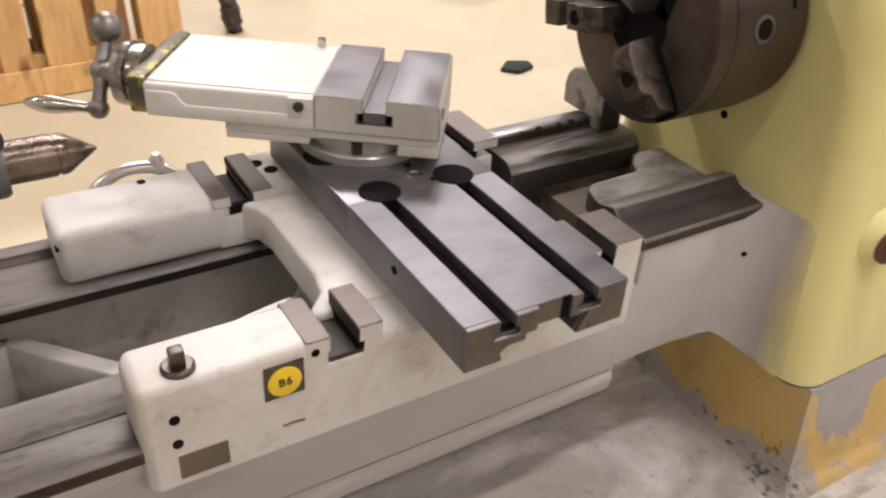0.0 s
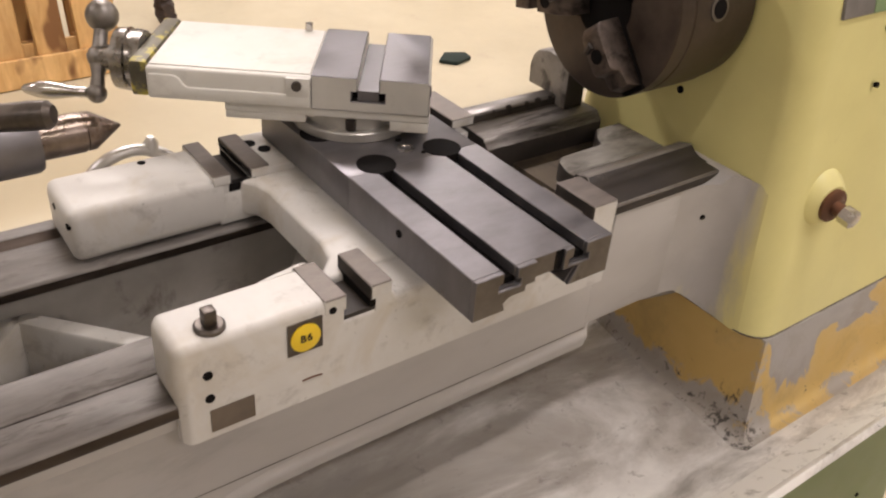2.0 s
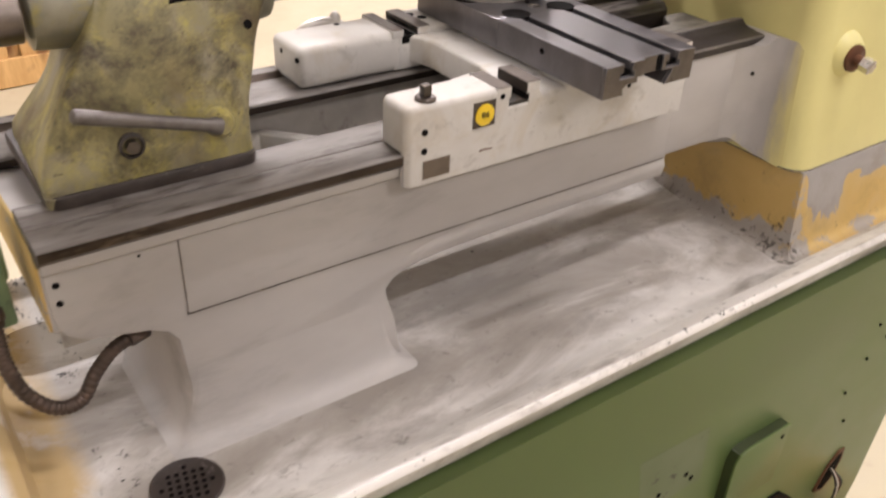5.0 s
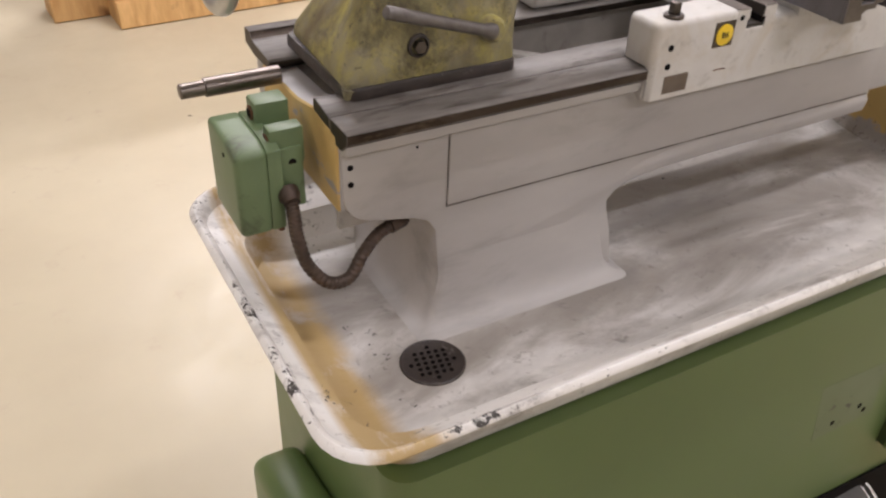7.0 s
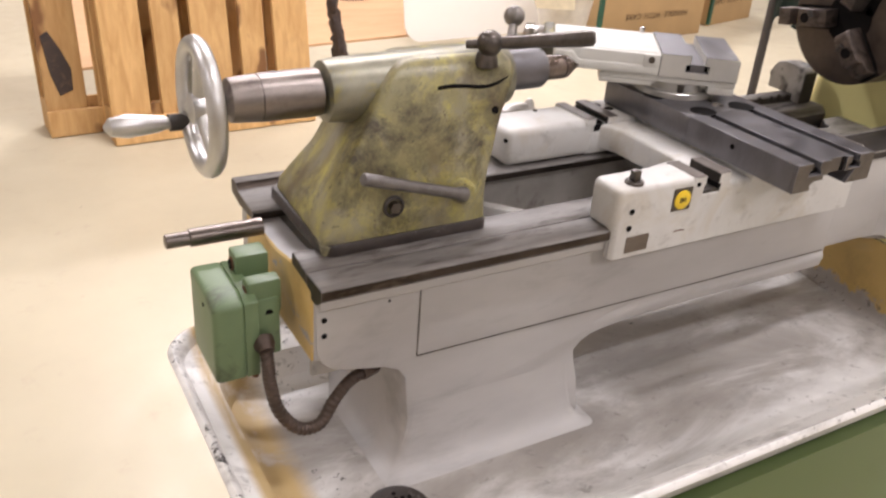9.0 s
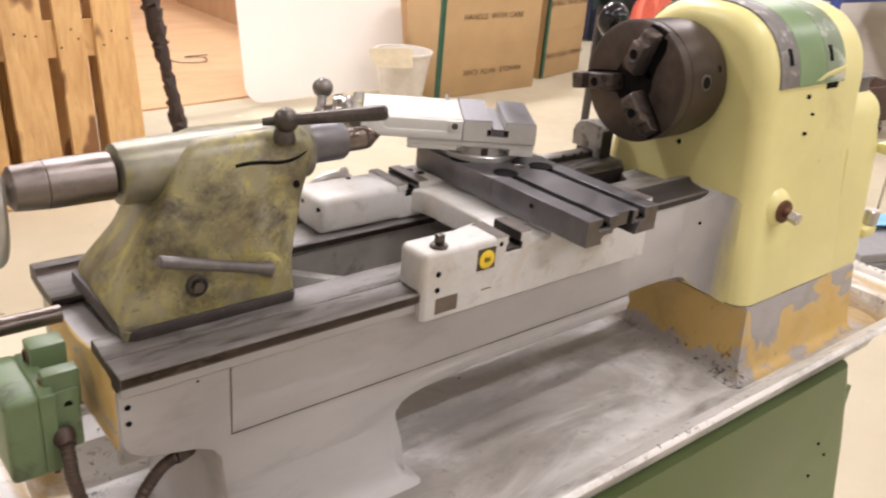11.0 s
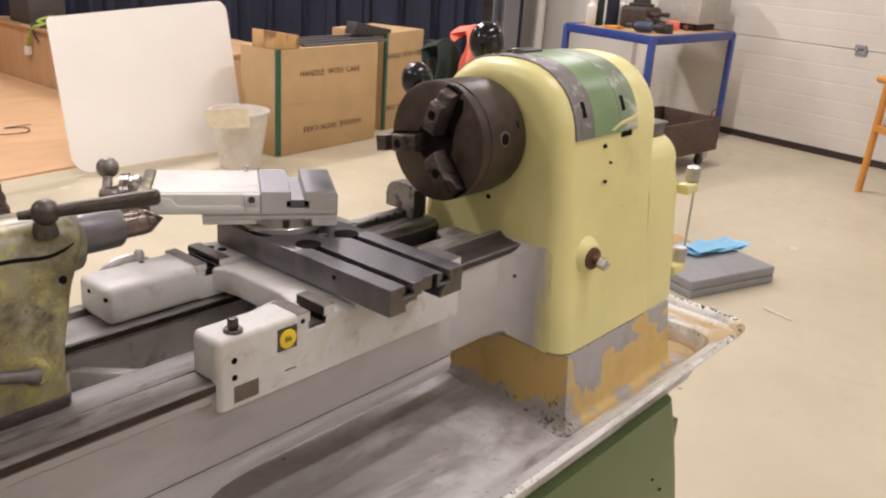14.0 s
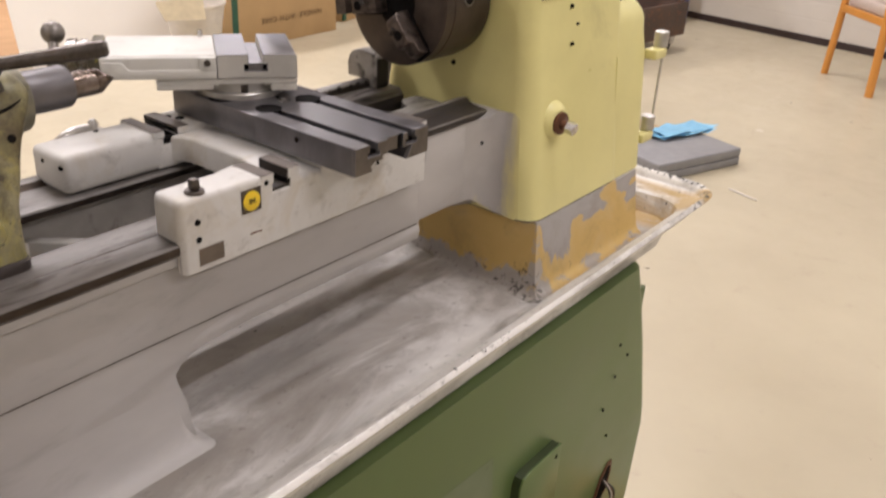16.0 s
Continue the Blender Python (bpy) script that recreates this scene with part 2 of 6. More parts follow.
def pipe(bm, pts, r, n=12, k=6):
    """A round tube along a smoothed line."""
    pts = [Vector(p) for p in pts]
    fine = []
    for i in range(len(pts) - 1):
        p0, p1, p2, p3 = pts[max(i - 1, 0)], pts[i], pts[i + 1], pts[min(i + 2, len(pts) - 1)]
        for j in range(k):
            t = j / k
            fine.append(0.5 * (2 * p1 + (p2 - p0) * t + (2 * p0 - 5 * p1 + 4 * p2 - p3) * t * t + (3 * p1 - p0 - 3 * p2 + p3) * t ** 3))
    fine.append(pts[-1])
    ref = Vector((0.13, 0.2, 1)).normalized()
    lp = []
    for i, p in enumerate(fine):
        d = (fine[min(i + 1, len(fine) - 1)] - fine[max(i - 1, 0)]).normalized()
        u = d.cross(ref).normalized()
        v = d.cross(u)
        rr = r(i / (len(fine) - 1)) if callable(r) else r
        lp.append([p + (u * math.cos(2 * math.pi * q / n) + v * math.sin(2 * math.pi * q / n)) * rr for q in range(n)])
    return rings(bm, lp)


def hole(parent, p, way, r, depth=0.003, name="hole", n=14):
    """A drilled hole: a flush black plug whose colour stands for the hole's shade."""
    bm = B()
    w = Vector(way).normalized()
    turned(bm, Vector(p) - w * depth, way, [(0, r), (depth + 0.0006, r)], n)
    return part(name, bm, BLACK, parent)


def text(name, body, size, m, material, parent, label=""):
    cu = bpy.data.curves.new(name, "FONT")
    cu.body = body
    cu.size = size
    cu.extrude = 0.0004
    cu.space_character = 1.08
    cu.align_x = "CENTER"
    cu.align_y = "CENTER"
    ob = new(name, cu)
    dg = bpy.context.evaluated_depsgraph_get()
    me = bpy.data.meshes.new_from_object(ob.evaluated_get(dg))
    bpy.data.objects.remove(ob)
    bpy.data.curves.remove(cu)
    me.transform(Matrix.Translation(-world_of(parent)) @ m)
    me.materials.clear()
    me.materials.append(material)
    ob = new(name, me)
    ob.parent = parent
    if label:
        tagged(ob, label)
    return ob


# ---------------------------------------------------------------- chip tray and cabinet
def rrect(x0, x1, y0, y1, r, z, n=6):
    out = []
    for cx, cy, a0 in ((x1 - r, y1 - r, 0), (x0 + r, y1 - r, 90), (x0 + r, y0 + r, 180), (x1 - r, y0 + r, 270)):
        for i in range(n + 1):
            a = radians(a0 + 90 * i / n)
            out.append((cx + r * math.cos(a), cy + r * math.sin(a), z))
    return out


TRAY_Z, RIM_Z = 0.735, 0.82
TX0, TX1, TY0, TY1 = -0.085, 1.395, -0.213, 0.245


def tray_loop(inset, z, r):
    return rrect(TX0 + inset, TX1 - inset, TY0 + inset, TY1 - inset, r, z)


def math_node(nt, op, a, b):
    n = nt.nodes.new("ShaderNodeMath")
    n.operation = op
    for sock, v in ((n.inputs[0], a), (n.inputs[1], b)):
        if isinstance(v, (int, float)):
            sock.default_value = v
        else:
            nt.links.new(v, sock)
    return n.outputs[0]


def spread(nt, src, a, b, lo, hi):
    n = nt.nodes.new("ShaderNodeMapRange")
    for k, v in (("From Min", a), ("From Max", b), ("To Min", lo), ("To Max", hi)):
        n.inputs[k].default_value = v
    nt.links.new(src, n.inputs[0])
    return n.outputs[0]


def place(nt):
    g = nt.nodes.new("ShaderNodeNewGeometry")
    s = nt.nodes.new("ShaderNodeSeparateXYZ")
    nt.links.new(g.outputs["Position"], s.inputs[0])
    return s.outputs[0], s.outputs[1], s.outputs[2]


def tray_material():
    m, nt, b = mat("tray_white_primer")
    px, py, pz = place(nt)
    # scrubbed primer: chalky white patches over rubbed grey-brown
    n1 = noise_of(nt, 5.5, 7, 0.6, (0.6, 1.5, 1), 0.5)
    # paler up the slope and forward: lamplight and bed shadow put into colour
    slope_light = math_node(nt, "ADD", spread(nt, pz, 0.7365, 0.746, -0.03, 0.27), spread(nt, py, -0.05, -0.115, 0.0, 0.13))
    c = ramp(nt, math_node(nt, "ADD", n1, slope_light), [(0.36, (0.28, 0.255, 0.228)), (0.47, (0.37, 0.345, 0.318)), (0.585, (0.62, 0.603, 0.585)), (0.74, (0.84, 0.825, 0.805))])
    n2 = noise_of(nt, 9, 8, 0.72, (0.7, 1.4, 1), 0.35)
    f = ramp(nt, n2, [(0.52, (0, 0, 0)), (0.68, (0.7, 0.7, 0.7))])
    c = mixc(nt, f, c, (0.27, 0.25, 0.235))
    n8 = noise_of(nt, 48, 6, 0.75, (1, 1, 1), 0.3)
    c = mixc(nt, ramp(nt, n8, [(0.58, (0, 0, 0)), (0.66, (0.55, 0.55, 0.55))]), c, (0.2, 0.18, 0.165))
    # ochre filler bleeding through at both ends
    ab = math_node(nt, "ABSOLUTE", math_node(nt, "SUBTRACT", px, 0.66), 0)
    band = ramp(nt, ab, [(0.64, (0, 0, 0)), (0.665, (1, 1, 1)), (0.712, (1, 1, 1)), (0.722, (0, 0, 0))])
    n3 = noise_of(nt, 9, 6, 0.65, (1, 0.4, 1), 0.5)
    c = mixc(nt, math_node(nt, "MULTIPLY", band, ramp(nt, n3, [(0.36, (0, 0, 0)), (0.48, (0.9, 0.9, 0.9))])), c, (0.5, 0.345, 0.13))
    # black chips, thickest on the ends and along the rim
    n4 = noise_of(nt, 70, 6, 0.75, (1, 1, 1), 0.3)
    n5 = noise_of(nt, 6, 3, 0.5)
    ends = ramp(nt, ab, [(0.56, (0, 0, 0)), (0.61, (0.075, 0.075, 0.075)), (0.665, (0.05, 0.05, 0.05)), (0.7, (0.03, 0.03, 0.03))])
    rim = spread(nt, pz, 0.811, 0.8185, 0.0, 0.085)
    f4 = ramp(nt, math_node(nt, "ADD", math_node(nt, "ADD", n4, ends), math_node(nt, "ADD", rim, spread(nt, n5, 0.4, 0.62, -0.05, 0.06))), [(0.7, (0, 0, 0)), (0.73, (1, 1, 1))])
    c = mixc(nt, f4, c, (0.05, 0.045, 0.042))
    nt.links.new(c, b.inputs["Base Color"])
    rough_var(nt, b, n1, 0.4, 0.6)
    bump(nt, b, n4, 0.2, 0.0008)
    return m


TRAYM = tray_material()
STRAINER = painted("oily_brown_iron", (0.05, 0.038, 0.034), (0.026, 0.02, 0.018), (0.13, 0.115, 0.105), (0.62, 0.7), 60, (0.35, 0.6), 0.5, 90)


def build_tray():
    t = thing("chip_tray", (0.65, 0.0, 0.72), "white primed steel chip tray with scuffed rolled rim and ochre stains", "chip tray")
    bm = B()
    rings(bm, [tray_loop(i, z, r) for i, z, r in (
        (0.1, TRAY_Z, 0.03), (0.078, TRAY_Z + 0.003, 0.034), (0.06, TRAY_Z + 0.009, 0.038), (0.043, TRAY_Z + 0.02, 0.043), (0.028, TRAY_Z + 0.036, 0.048), (0.016, TRAY_Z + 0.056, 0.052), (0.008, RIM_Z - 0.009, 0.055), (0.004, RIM_Z - 0.001, 0.055), (0.0, RIM_Z + 0.001, 0.055),
        (-0.003, RIM_Z - 0.001, 0.055), (-0.005, RIM_Z - 0.005, 0.055), (-0.003, RIM_Z - 0.009, 0.055), (0.006, RIM_Z - 0.012, 0.055), (0.042, RIM_Z - 0.035, 0.05), (0.06, TRAY_Z - 0.02, 0.05))])
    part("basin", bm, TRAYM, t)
    # drain strainer
    bm = B()
    turned(bm, (0.084, -0.0555, TRAY_Z - 0.004), (0, 0, 1), [(0, 0.035), (0.0052, 0.035), (0.0064, 0.033), (0.0046, 0.0295), (0.0044, 0.001)], 40)
    d = part("drain_strainer", bm, STRAINER, t, "round dark drilled strainer over the drain")
    for i in range(-3, 4):
        for j in range(-3, 4):
            if math.hypot(i, j) < 3.1:
                m = pose(0.084, -0.0555, 0, 0, 0, -12)
                hole(d, m @ Vector((i * 0.0078, j * 0.0078, TRAY_Z + 0.0006)), (0, 0, 1), 0.0024, 0.001, "strainer_hole", 10)
    return t


def build_cabinet():
    c = thing("machine_cabinet", (0.65, 0.0, 0.0), "olive green painted steel machine cabinet under the tray", "cabinet")
    bm = B()
    rings(bm, [rrect(x0, x1, y0, 0.2, 0.03, z) for z, x0, x1, y0 in ((0.0, -0.02, 1.35, -0.165), (0.10, -0.02, 1.356, -0.17), (0.29, -0.02, 1.353, -0.175), (0.33, -0.02, 1.345, -0.175), (0.522, -0.02, 1.285, -0.173), (0.64, -0.02, 1.243, -0.171), (0.712, -0.02, 1.212, -0.17))])
    part("body", bm, GREEN, c, bev=0.0)
    # raised cover plate with cut corner
    bm = B()
    rim = [(0.813, 0.362), (0.936, 0.362), (0.936, 0.482), (0.834, 0.482), (0.82, 0.477), (0.813, 0.463)]
    prism(bm, rim, "y", -0.1925, -0.1885)
    part("cover_plate", bm, GREEN, c, "raised cover plate with a rounded corner", bev=0.001)
    # flange in a darker green: the shade behind the plate put into colour
    bm = B()
    prism(bm, [(0.8745 + (x - 0.8745) * 0.975, 0.422 + (z - 0.422) * 0.975) for x, z in rim], "y", -0.1884, -0.174)
    part("cover_flange", bm, SHADEGREEN, c, "dark green flange behind the plate, shade put into its colour")
    for x, z in ((0.92, 0.464), (0.832, 0.378)):
        hole(c, (x, -0.1927, z), (0, -1, 0), 0.004, 0.002, "screw")
    # motor opening: black slab, inner shade put into its colour; louvred motor in it
    bm = B()
    prism(bm, [(0.42, 0.05), (1.068, 0.05), (1.062, 0.228), (1.012, 0.273), (0.46, 0.296)], "y", -0.1785, -0.1705)
    part("motor_opening", bm, BLACK, c, "motor opening as a black slab, shade put into its colour")
    bm = B()
    turned(bm, (0.45, -0.165, 0.19), (1, 0, 0), [(0, 0.06), (0.01, 0.07), (0.37, 0.07), (0.38, 0.06)], 24)
    mo = part("motor", bm, MOTORG, c, "grey motor housing in the opening")
    for k in range(4):
        bm = B()
        turned(bm, (0.795 + 0.014 * k, -0.165, 0.19), (1, 0, 0), [(0, 0.058), (0.001, 0.064), (0.006, 0.064), (0.007, 0.058)], 20)
        part("cooling_fin", bm, ALU, mo)
    # torn cable outlet, rusty round its edge, with loose wires
    bm = B()
    prism(bm, [(1.146, 0.188), (1.172, 0.18), (1.196, 0.2), (1.207, 0.24), (1.204, 0.27), (1.186, 0.272), (1.163, 0.246)], "y", -0.1772, -0.17)
    oc = part("cable_hole", bm, RUST, c, "ragged rusty cable outlet")
    # black sheet on the rust for the shade inside the outlet
    bm = B()
    prism(bm, [(1.152, 0.194), (1.17, 0.187), (1.189, 0.205), (1.199, 0.24), (1.197, 0.262), (1.186, 0.262), (1.168, 0.24)], "y", -0.1782, -0.1771)
    part("outlet_void", bm, BLACK, oc)
    for k, m in enumerate((RUBBER, ALU, RUST, RUBBER, BOXGREEN)):
        bm = B()
        pipe(bm, [(1.17 + 0.006 * k, -0.177, 0.24 - 0.006 * k), (1.178 + 0.005 * k, -0.196, 0.205), (1.166 + 0.011 * k, -0.2 + 0.003 * k, 0.15), (1.145 + 0.015 * k, -0.192, 0.1 + 0.01 * (k % 2)), (1.15 + 0.016 * k, -0.186, 0.06)], 0.0022 + 0.0006 * (k % 2), 6)
        part("wire", bm, m, c)
    # bare patch where a plate was taken off
    bm = B()
    out = [(x, -0.1753 + (z - 0.38) * 0.0151, z) for x, z in ((0.635, 0.452), (0.76, 0.452), (0.752, 0.556), (0.615, 0.562))]
    rings(bm, [out, [(x, y + 0.003, z) for x, y, z in out]])
    part("nameplate_ghost", bm, GHOST, c, "patch of older green paint with screw holes")
    for x, z in ((0.669, 0.472), (0.736, 0.468), (0.722, 0.482)):
        hole(c, (x, -0.1753 + (z - 0.38) * 0.0151, z), (0, -1, 0), 0.0045, 0.002, "screw_hole")
    # small dots on the front at the right
    for x, z in ((1.15, 0.57), (1.15, 0.50), (1.19, 0.53), (1.12, 0.44), (1.155, 0.36)):
        hole(c, (x, -0.1765, z), (0, -1, 0), 0.0028, 0.002, "rivet_hole")
    bm = B()
    box(bm, 1.235, 1.262, -0.16, -0.14, 0.585, 0.645)
    part("hinge", bm, GREEN, c, bev=0.004)
    # rounded guard at the left end
    bm = B()
    prism(bm, [(-0.17, 0.10), (0.10, 0.10), (0.10, 0.52), (-0.10, 0.56), (-0.155, 0.54), (-0.17, 0.50)], "x", -0.085, -0.02)
    part("end_guard", bm, GREEN, c, "rounded green guard on the cabinet end", bev=0.018, seg=3)
    return c


SHADEGREEN = painted("shaded_green_paint", (0.04, 0.055, 0.018), (0.025, 0.036, 0.012), None, (0.7, 0.8), 20, (0.35, 0.5), 0.1)
MOTORG = plain("motor_grey", (0.065, 0.062, 0.06), 0.55)
GHOST = painted("old_green_paint", (0.16, 0.2, 0.12), (0.115, 0.155, 0.075), (0.05, 0.05, 0.035), (0.6, 0.66), 16, (0.4, 0.55), 0.2, 34)


# ---------------------------------------------------------------- bed
SADDLE_END = 0.736
PADSTEEL = metal("dull_pad_steel", (0.2, 0.175, 0.16), (0.13, 0.113, 0.102), (0.42, 0.58), 50, (1, 2, 1), (0.15, 0.11, 0.08), (0.6, 0.75), 0.5)
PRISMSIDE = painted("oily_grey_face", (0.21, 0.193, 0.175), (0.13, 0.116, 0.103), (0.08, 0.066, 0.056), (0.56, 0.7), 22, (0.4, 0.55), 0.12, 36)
# oily steel; also the shade painted on chuck jaws and rear bracket
OILSHADE = painted("oil_and_shade_dark", (0.038, 0.03, 0.025), (0.02, 0.016, 0.014), (0.075, 0.06, 0.05), (0.6, 0.72), 30, (0.5, 0.68), 0.15, 45)
BRIDGE = painted("scraped_bridge", (0.25, 0.235, 0.208), (0.12, 0.105, 0.087), (0.055, 0.044, 0.032), (0.46, 0.64), 20, (0.45, 0.65), 0.2, 17, (0.6, 1.6, 1))
CHANNEL = painted("brown_oil_film", (0.13, 0.1, 0.068), (0.08, 0.062, 0.044), (0.05, 0.04, 0.032), (0.52, 0.68), 20, (0.35, 0.55), 0.2, 24)
RAISEDWAY = metal("grimy_way_steel", (0.24, 0.225, 0.215), (0.1, 0.09, 0.083), (0.26, 0.46), 38, (0.2, 2.0, 1), (0.04, 0.033, 0.03), (0.5, 0.62), 0.45)
CASTING = painted("dirty_casting", (0.47, 0.45, 0.42), (0.34, 0.322, 0.295), (0.17, 0.15, 0.13), (0.56, 0.72), 14, (0.5, 0.7), 0.3, 20)
JOINT = painted("filled_joint", (0.1, 0.085, 0.072), (0.06, 0.05, 0.043), (0.24, 0.22, 0.2), (0.5, 0.62), 30, (0.5, 0.7), 0.1, 26)
BED_END = 0.95


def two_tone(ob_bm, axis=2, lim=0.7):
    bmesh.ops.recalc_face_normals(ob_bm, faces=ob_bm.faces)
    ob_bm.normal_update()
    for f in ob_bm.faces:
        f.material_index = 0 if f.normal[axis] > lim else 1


def build_bed():
    t = thing("lathe_bed", (0.45, 0.1, TRAY_Z), "grey primed cast iron lathe bed with oily steel ways", "lathe bed")
    side = [(0.013, 0.976), (0.013, 0.922), (0.0155, 0.912), (0.021, 0.903), (0.03, 0.896), (0.042, 0.891), (0.06, 0.887), (0.088, 0.881), (0.104, 0.873), (0.113, 0.86), (0.118, 0.80), (0.112, 0.755), (0.108, TRAY_Z - 0.004), (0.362, TRAY_Z - 0.004), (0.357, 0.755), (0.351, 0.79), (0.341, 0.822), (0.339, 0.834), (0.344, 0.842), (0.36, 0.851), (0.40, 0.858), (0.46, 0.861), (0.757, 0.861), (0.762, 0.868), (0.764, 0.889), (0.93, 0.889), (0.93, 1.0135), (0.772, 1.0135), (0.772, 0.976)]
    bm = B()
    prism(bm, side, "y", 0.0, 0.03)
    part("front_wall", bm, BEDGREY, t, bev=0.0025)
    bm = B()
    prism(bm, side[:25] + [(BED_END, 0.889), (BED_END, 0.976)], "y", 0.2, 0.23)
    part("rear_wall", bm, CASTING, t, "rough dirty rear wall of the bed", bev=0.0025)
    # end wall, bare ochre and grey primer
    bm = B()
    prism(bm, [(0.0025, 0.908), (0.2, 0.908), (0.2, 0.982), (0.1, 0.986), (0.058, 0.9945), (0.0165, 0.991), (0.003, 0.9895), (0.0025, 0.976)], "x", 0.0092, 0.04)
    finish(bm, 0.002, 1)
    bm.normal_update()
    for f in bm.faces:
        f.material_index = 0 if f.normal.x < -0.7 else 1
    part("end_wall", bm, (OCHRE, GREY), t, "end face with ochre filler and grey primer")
    # pedestal end and foot flare
    bm = B()
    prism(bm, [(0.03, TRAY_Z), (0.2, TRAY_Z), (0.2, 0.87), (0.03, 0.87)], "x", 0.12, 0.135)
    part("pedestal_end", bm, BEDGREY, t)
    # cast foot, swept out into the tray all round
    bm = B()
    rings(bm, [rrect(xl, xr, -f, 0.2, 0.012, z, 5) for z, xl, xr, f in ((0.872, 0.1135, 0.336, -0.0008), (0.84, 0.1145, 0.3385, -0.0004), (0.81, 0.1145, 0.341, 0.0002), (0.79, 0.1135, 0.343, 0.001), (0.772, 0.1115, 0.345, 0.0026), (0.758, 0.1085, 0.347, 0.005), (0.748, 0.105, 0.35, 0.0085), (0.741, 0.1, 0.3545, 0.014), (0.7375, 0.0945, 0.36, 0.0205), (0.7352, 0.086, 0.369, 0.029))], True, False)
    part("foot", bm, BEDGREY, t)
    # front panel between joints, and the lower flange
    bm = B()
    box(bm, 0.1242, 0.757, -0.0008, 0.004, 0.8856, 0.9706)
    part("panel_joint", bm, JOINT, t)
    bm = B()
    box(bm, 0.125, 0.7556, -0.0024, 0.004, 0.8882, 0.9695)
    part("front_panel", bm, BEDGREY, t, bev=0.001)
    # rounded bead along the lower edge, dying out into the arch
    bm = B()
    loops = []
    for x, zb in ((0.341, 0.838), (0.347, 0.846), (0.362, 0.8525), (0.385, 0.8565), (0.415, 0.8592), (0.45, 0.8605), (0.5, 0.861), (0.6, 0.861), (0.7, 0.861), (0.7615, 0.861)):
        k = min(1.0, max(0.0, (x - 0.341) / 0.09))
        p = 0.0034 * k * k * (3 - 2 * k)
        h = 0.0235 - 0.006 * (1 - k)
        loops.append([(x, 0.004, zb - 0.0006)] + [(x, 0.0004 - p * math.sin(math.pi * min(1, q * 1.25) / 2 if q < 0.5 else math.pi * (0.5 + 0.5 * max(0, q - 0.62) / 0.38)), zb - 0.0006 + h * q) for q in (0.0, 0.06, 0.16, 0.3, 0.45, 0.62, 0.78, 0.9, 1.0)] + [(x, 0.004, zb - 0.0006 + h)])
    rings(bm, loops)
    part("lower_bead", bm, BEDGREY, t)
    # ways: flat outer strip with a thin lip, sloped inner strip, painted strip below
    bm = B()
    prism(bm, [(-0.022, 0.9915), (-0.022, 1.0015), (-0.0205, 1.0025), (0.0155, 1.0025), (0.016, 1.0015), (0.016, 0.98), (-0.008, 0.98)], "x", 0.0094, 0.735)
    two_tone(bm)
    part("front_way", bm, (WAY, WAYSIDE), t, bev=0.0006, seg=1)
    bm = B()
    prism(bm, [(-0.016, 0.9775), (-0.016, 0.9913), (0.016, 0.9913), (0.016, 0.9745), (-0.012, 0.9745)], "x", 0.0112, 0.735)
    part("way_skirt", bm, BEDGREY, t, bev=0.001)
    bm = B()
    prism(bm, [(0.0175, 0.98), (0.0175, 1.0005), (0.0185, 1.0018), (0.05, 1.0058), (0.054, 1.005), (0.056, 1.002), (0.056, 0.984)], "x", 0.0096, 0.735)
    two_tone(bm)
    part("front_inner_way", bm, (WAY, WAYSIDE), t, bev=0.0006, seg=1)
    bm = B()
    prism(bm, [(0.172, 0.985), (0.172, 0.9935), (0.174, 0.9955), (0.226, 0.998), (0.231, 1.006), (0.245, 1.0065), (0.248, 1.004), (0.248, 0.988), (0.22, 0.983)], "x", 0.008, 0.742)
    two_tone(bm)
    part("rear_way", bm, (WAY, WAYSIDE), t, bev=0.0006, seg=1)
    # raised rear way beside the gap, with a rack strip along its back
    bm = B()
    prism(bm, [(0.1575, 0.98), (0.1575, 1.0155), (0.1665, 1.025), (0.198, 1.026), (0.2, 1.034), (0.202, 1.0355), (0.219, 1.036), (0.222, 1.034), (0.222, 0.98)], "x", 0.7425, 0.906)
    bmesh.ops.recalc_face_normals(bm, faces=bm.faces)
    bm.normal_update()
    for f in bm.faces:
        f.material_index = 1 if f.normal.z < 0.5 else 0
    part("raised_rear_way", bm, (RAISEDWAY, OILSHADE), t, "oily raised way with a worn rack strip", bev=0.0007, seg=1)
    for k, (x, r) in enumerate(((0.782, 0.0045), (0.803, 0.0062), (0.829, 0.0055), (0.845, 0.0065), (0.863, 0.005))):
        bm = B()
        turned(bm, (x, 0.2006, 1.0312), (0, -1, 0.25), [(0, r), (0.0014, r * 0.72), (0.0018, r * 0.3)], 10)
        part("rack_dip", bm, OILSHADE, t)
    # prism way piece in front of the headstock
    bm = B()
    prism(bm, [(-0.0015, 1.014), (-0.0015, 1.0235), (0.0, 1.025), (0.027, 1.0258), (0.034, 1.0285), (0.0405, 1.0345), (0.043, 1.0345), (0.057, 1.0305), (0.058, 0.972), (0.031, 0.972), (0.031, 1.014)], "x", 0.768, 0.918)
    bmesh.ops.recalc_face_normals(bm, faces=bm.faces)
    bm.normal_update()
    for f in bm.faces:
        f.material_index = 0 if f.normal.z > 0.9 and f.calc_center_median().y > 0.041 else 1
    part("way_prism", bm, (PRISMSIDE, OILSHADE), t, bev=0.0008, seg=1)
    # inner cavity walls, floor and ribs
    for y in (0.03, 0.194):
        bm = B()
        box(bm, 0.02, BED_END, y, y + 0.006, 0.87, 0.977)
        part("inner_wall", bm, CASTING, t)
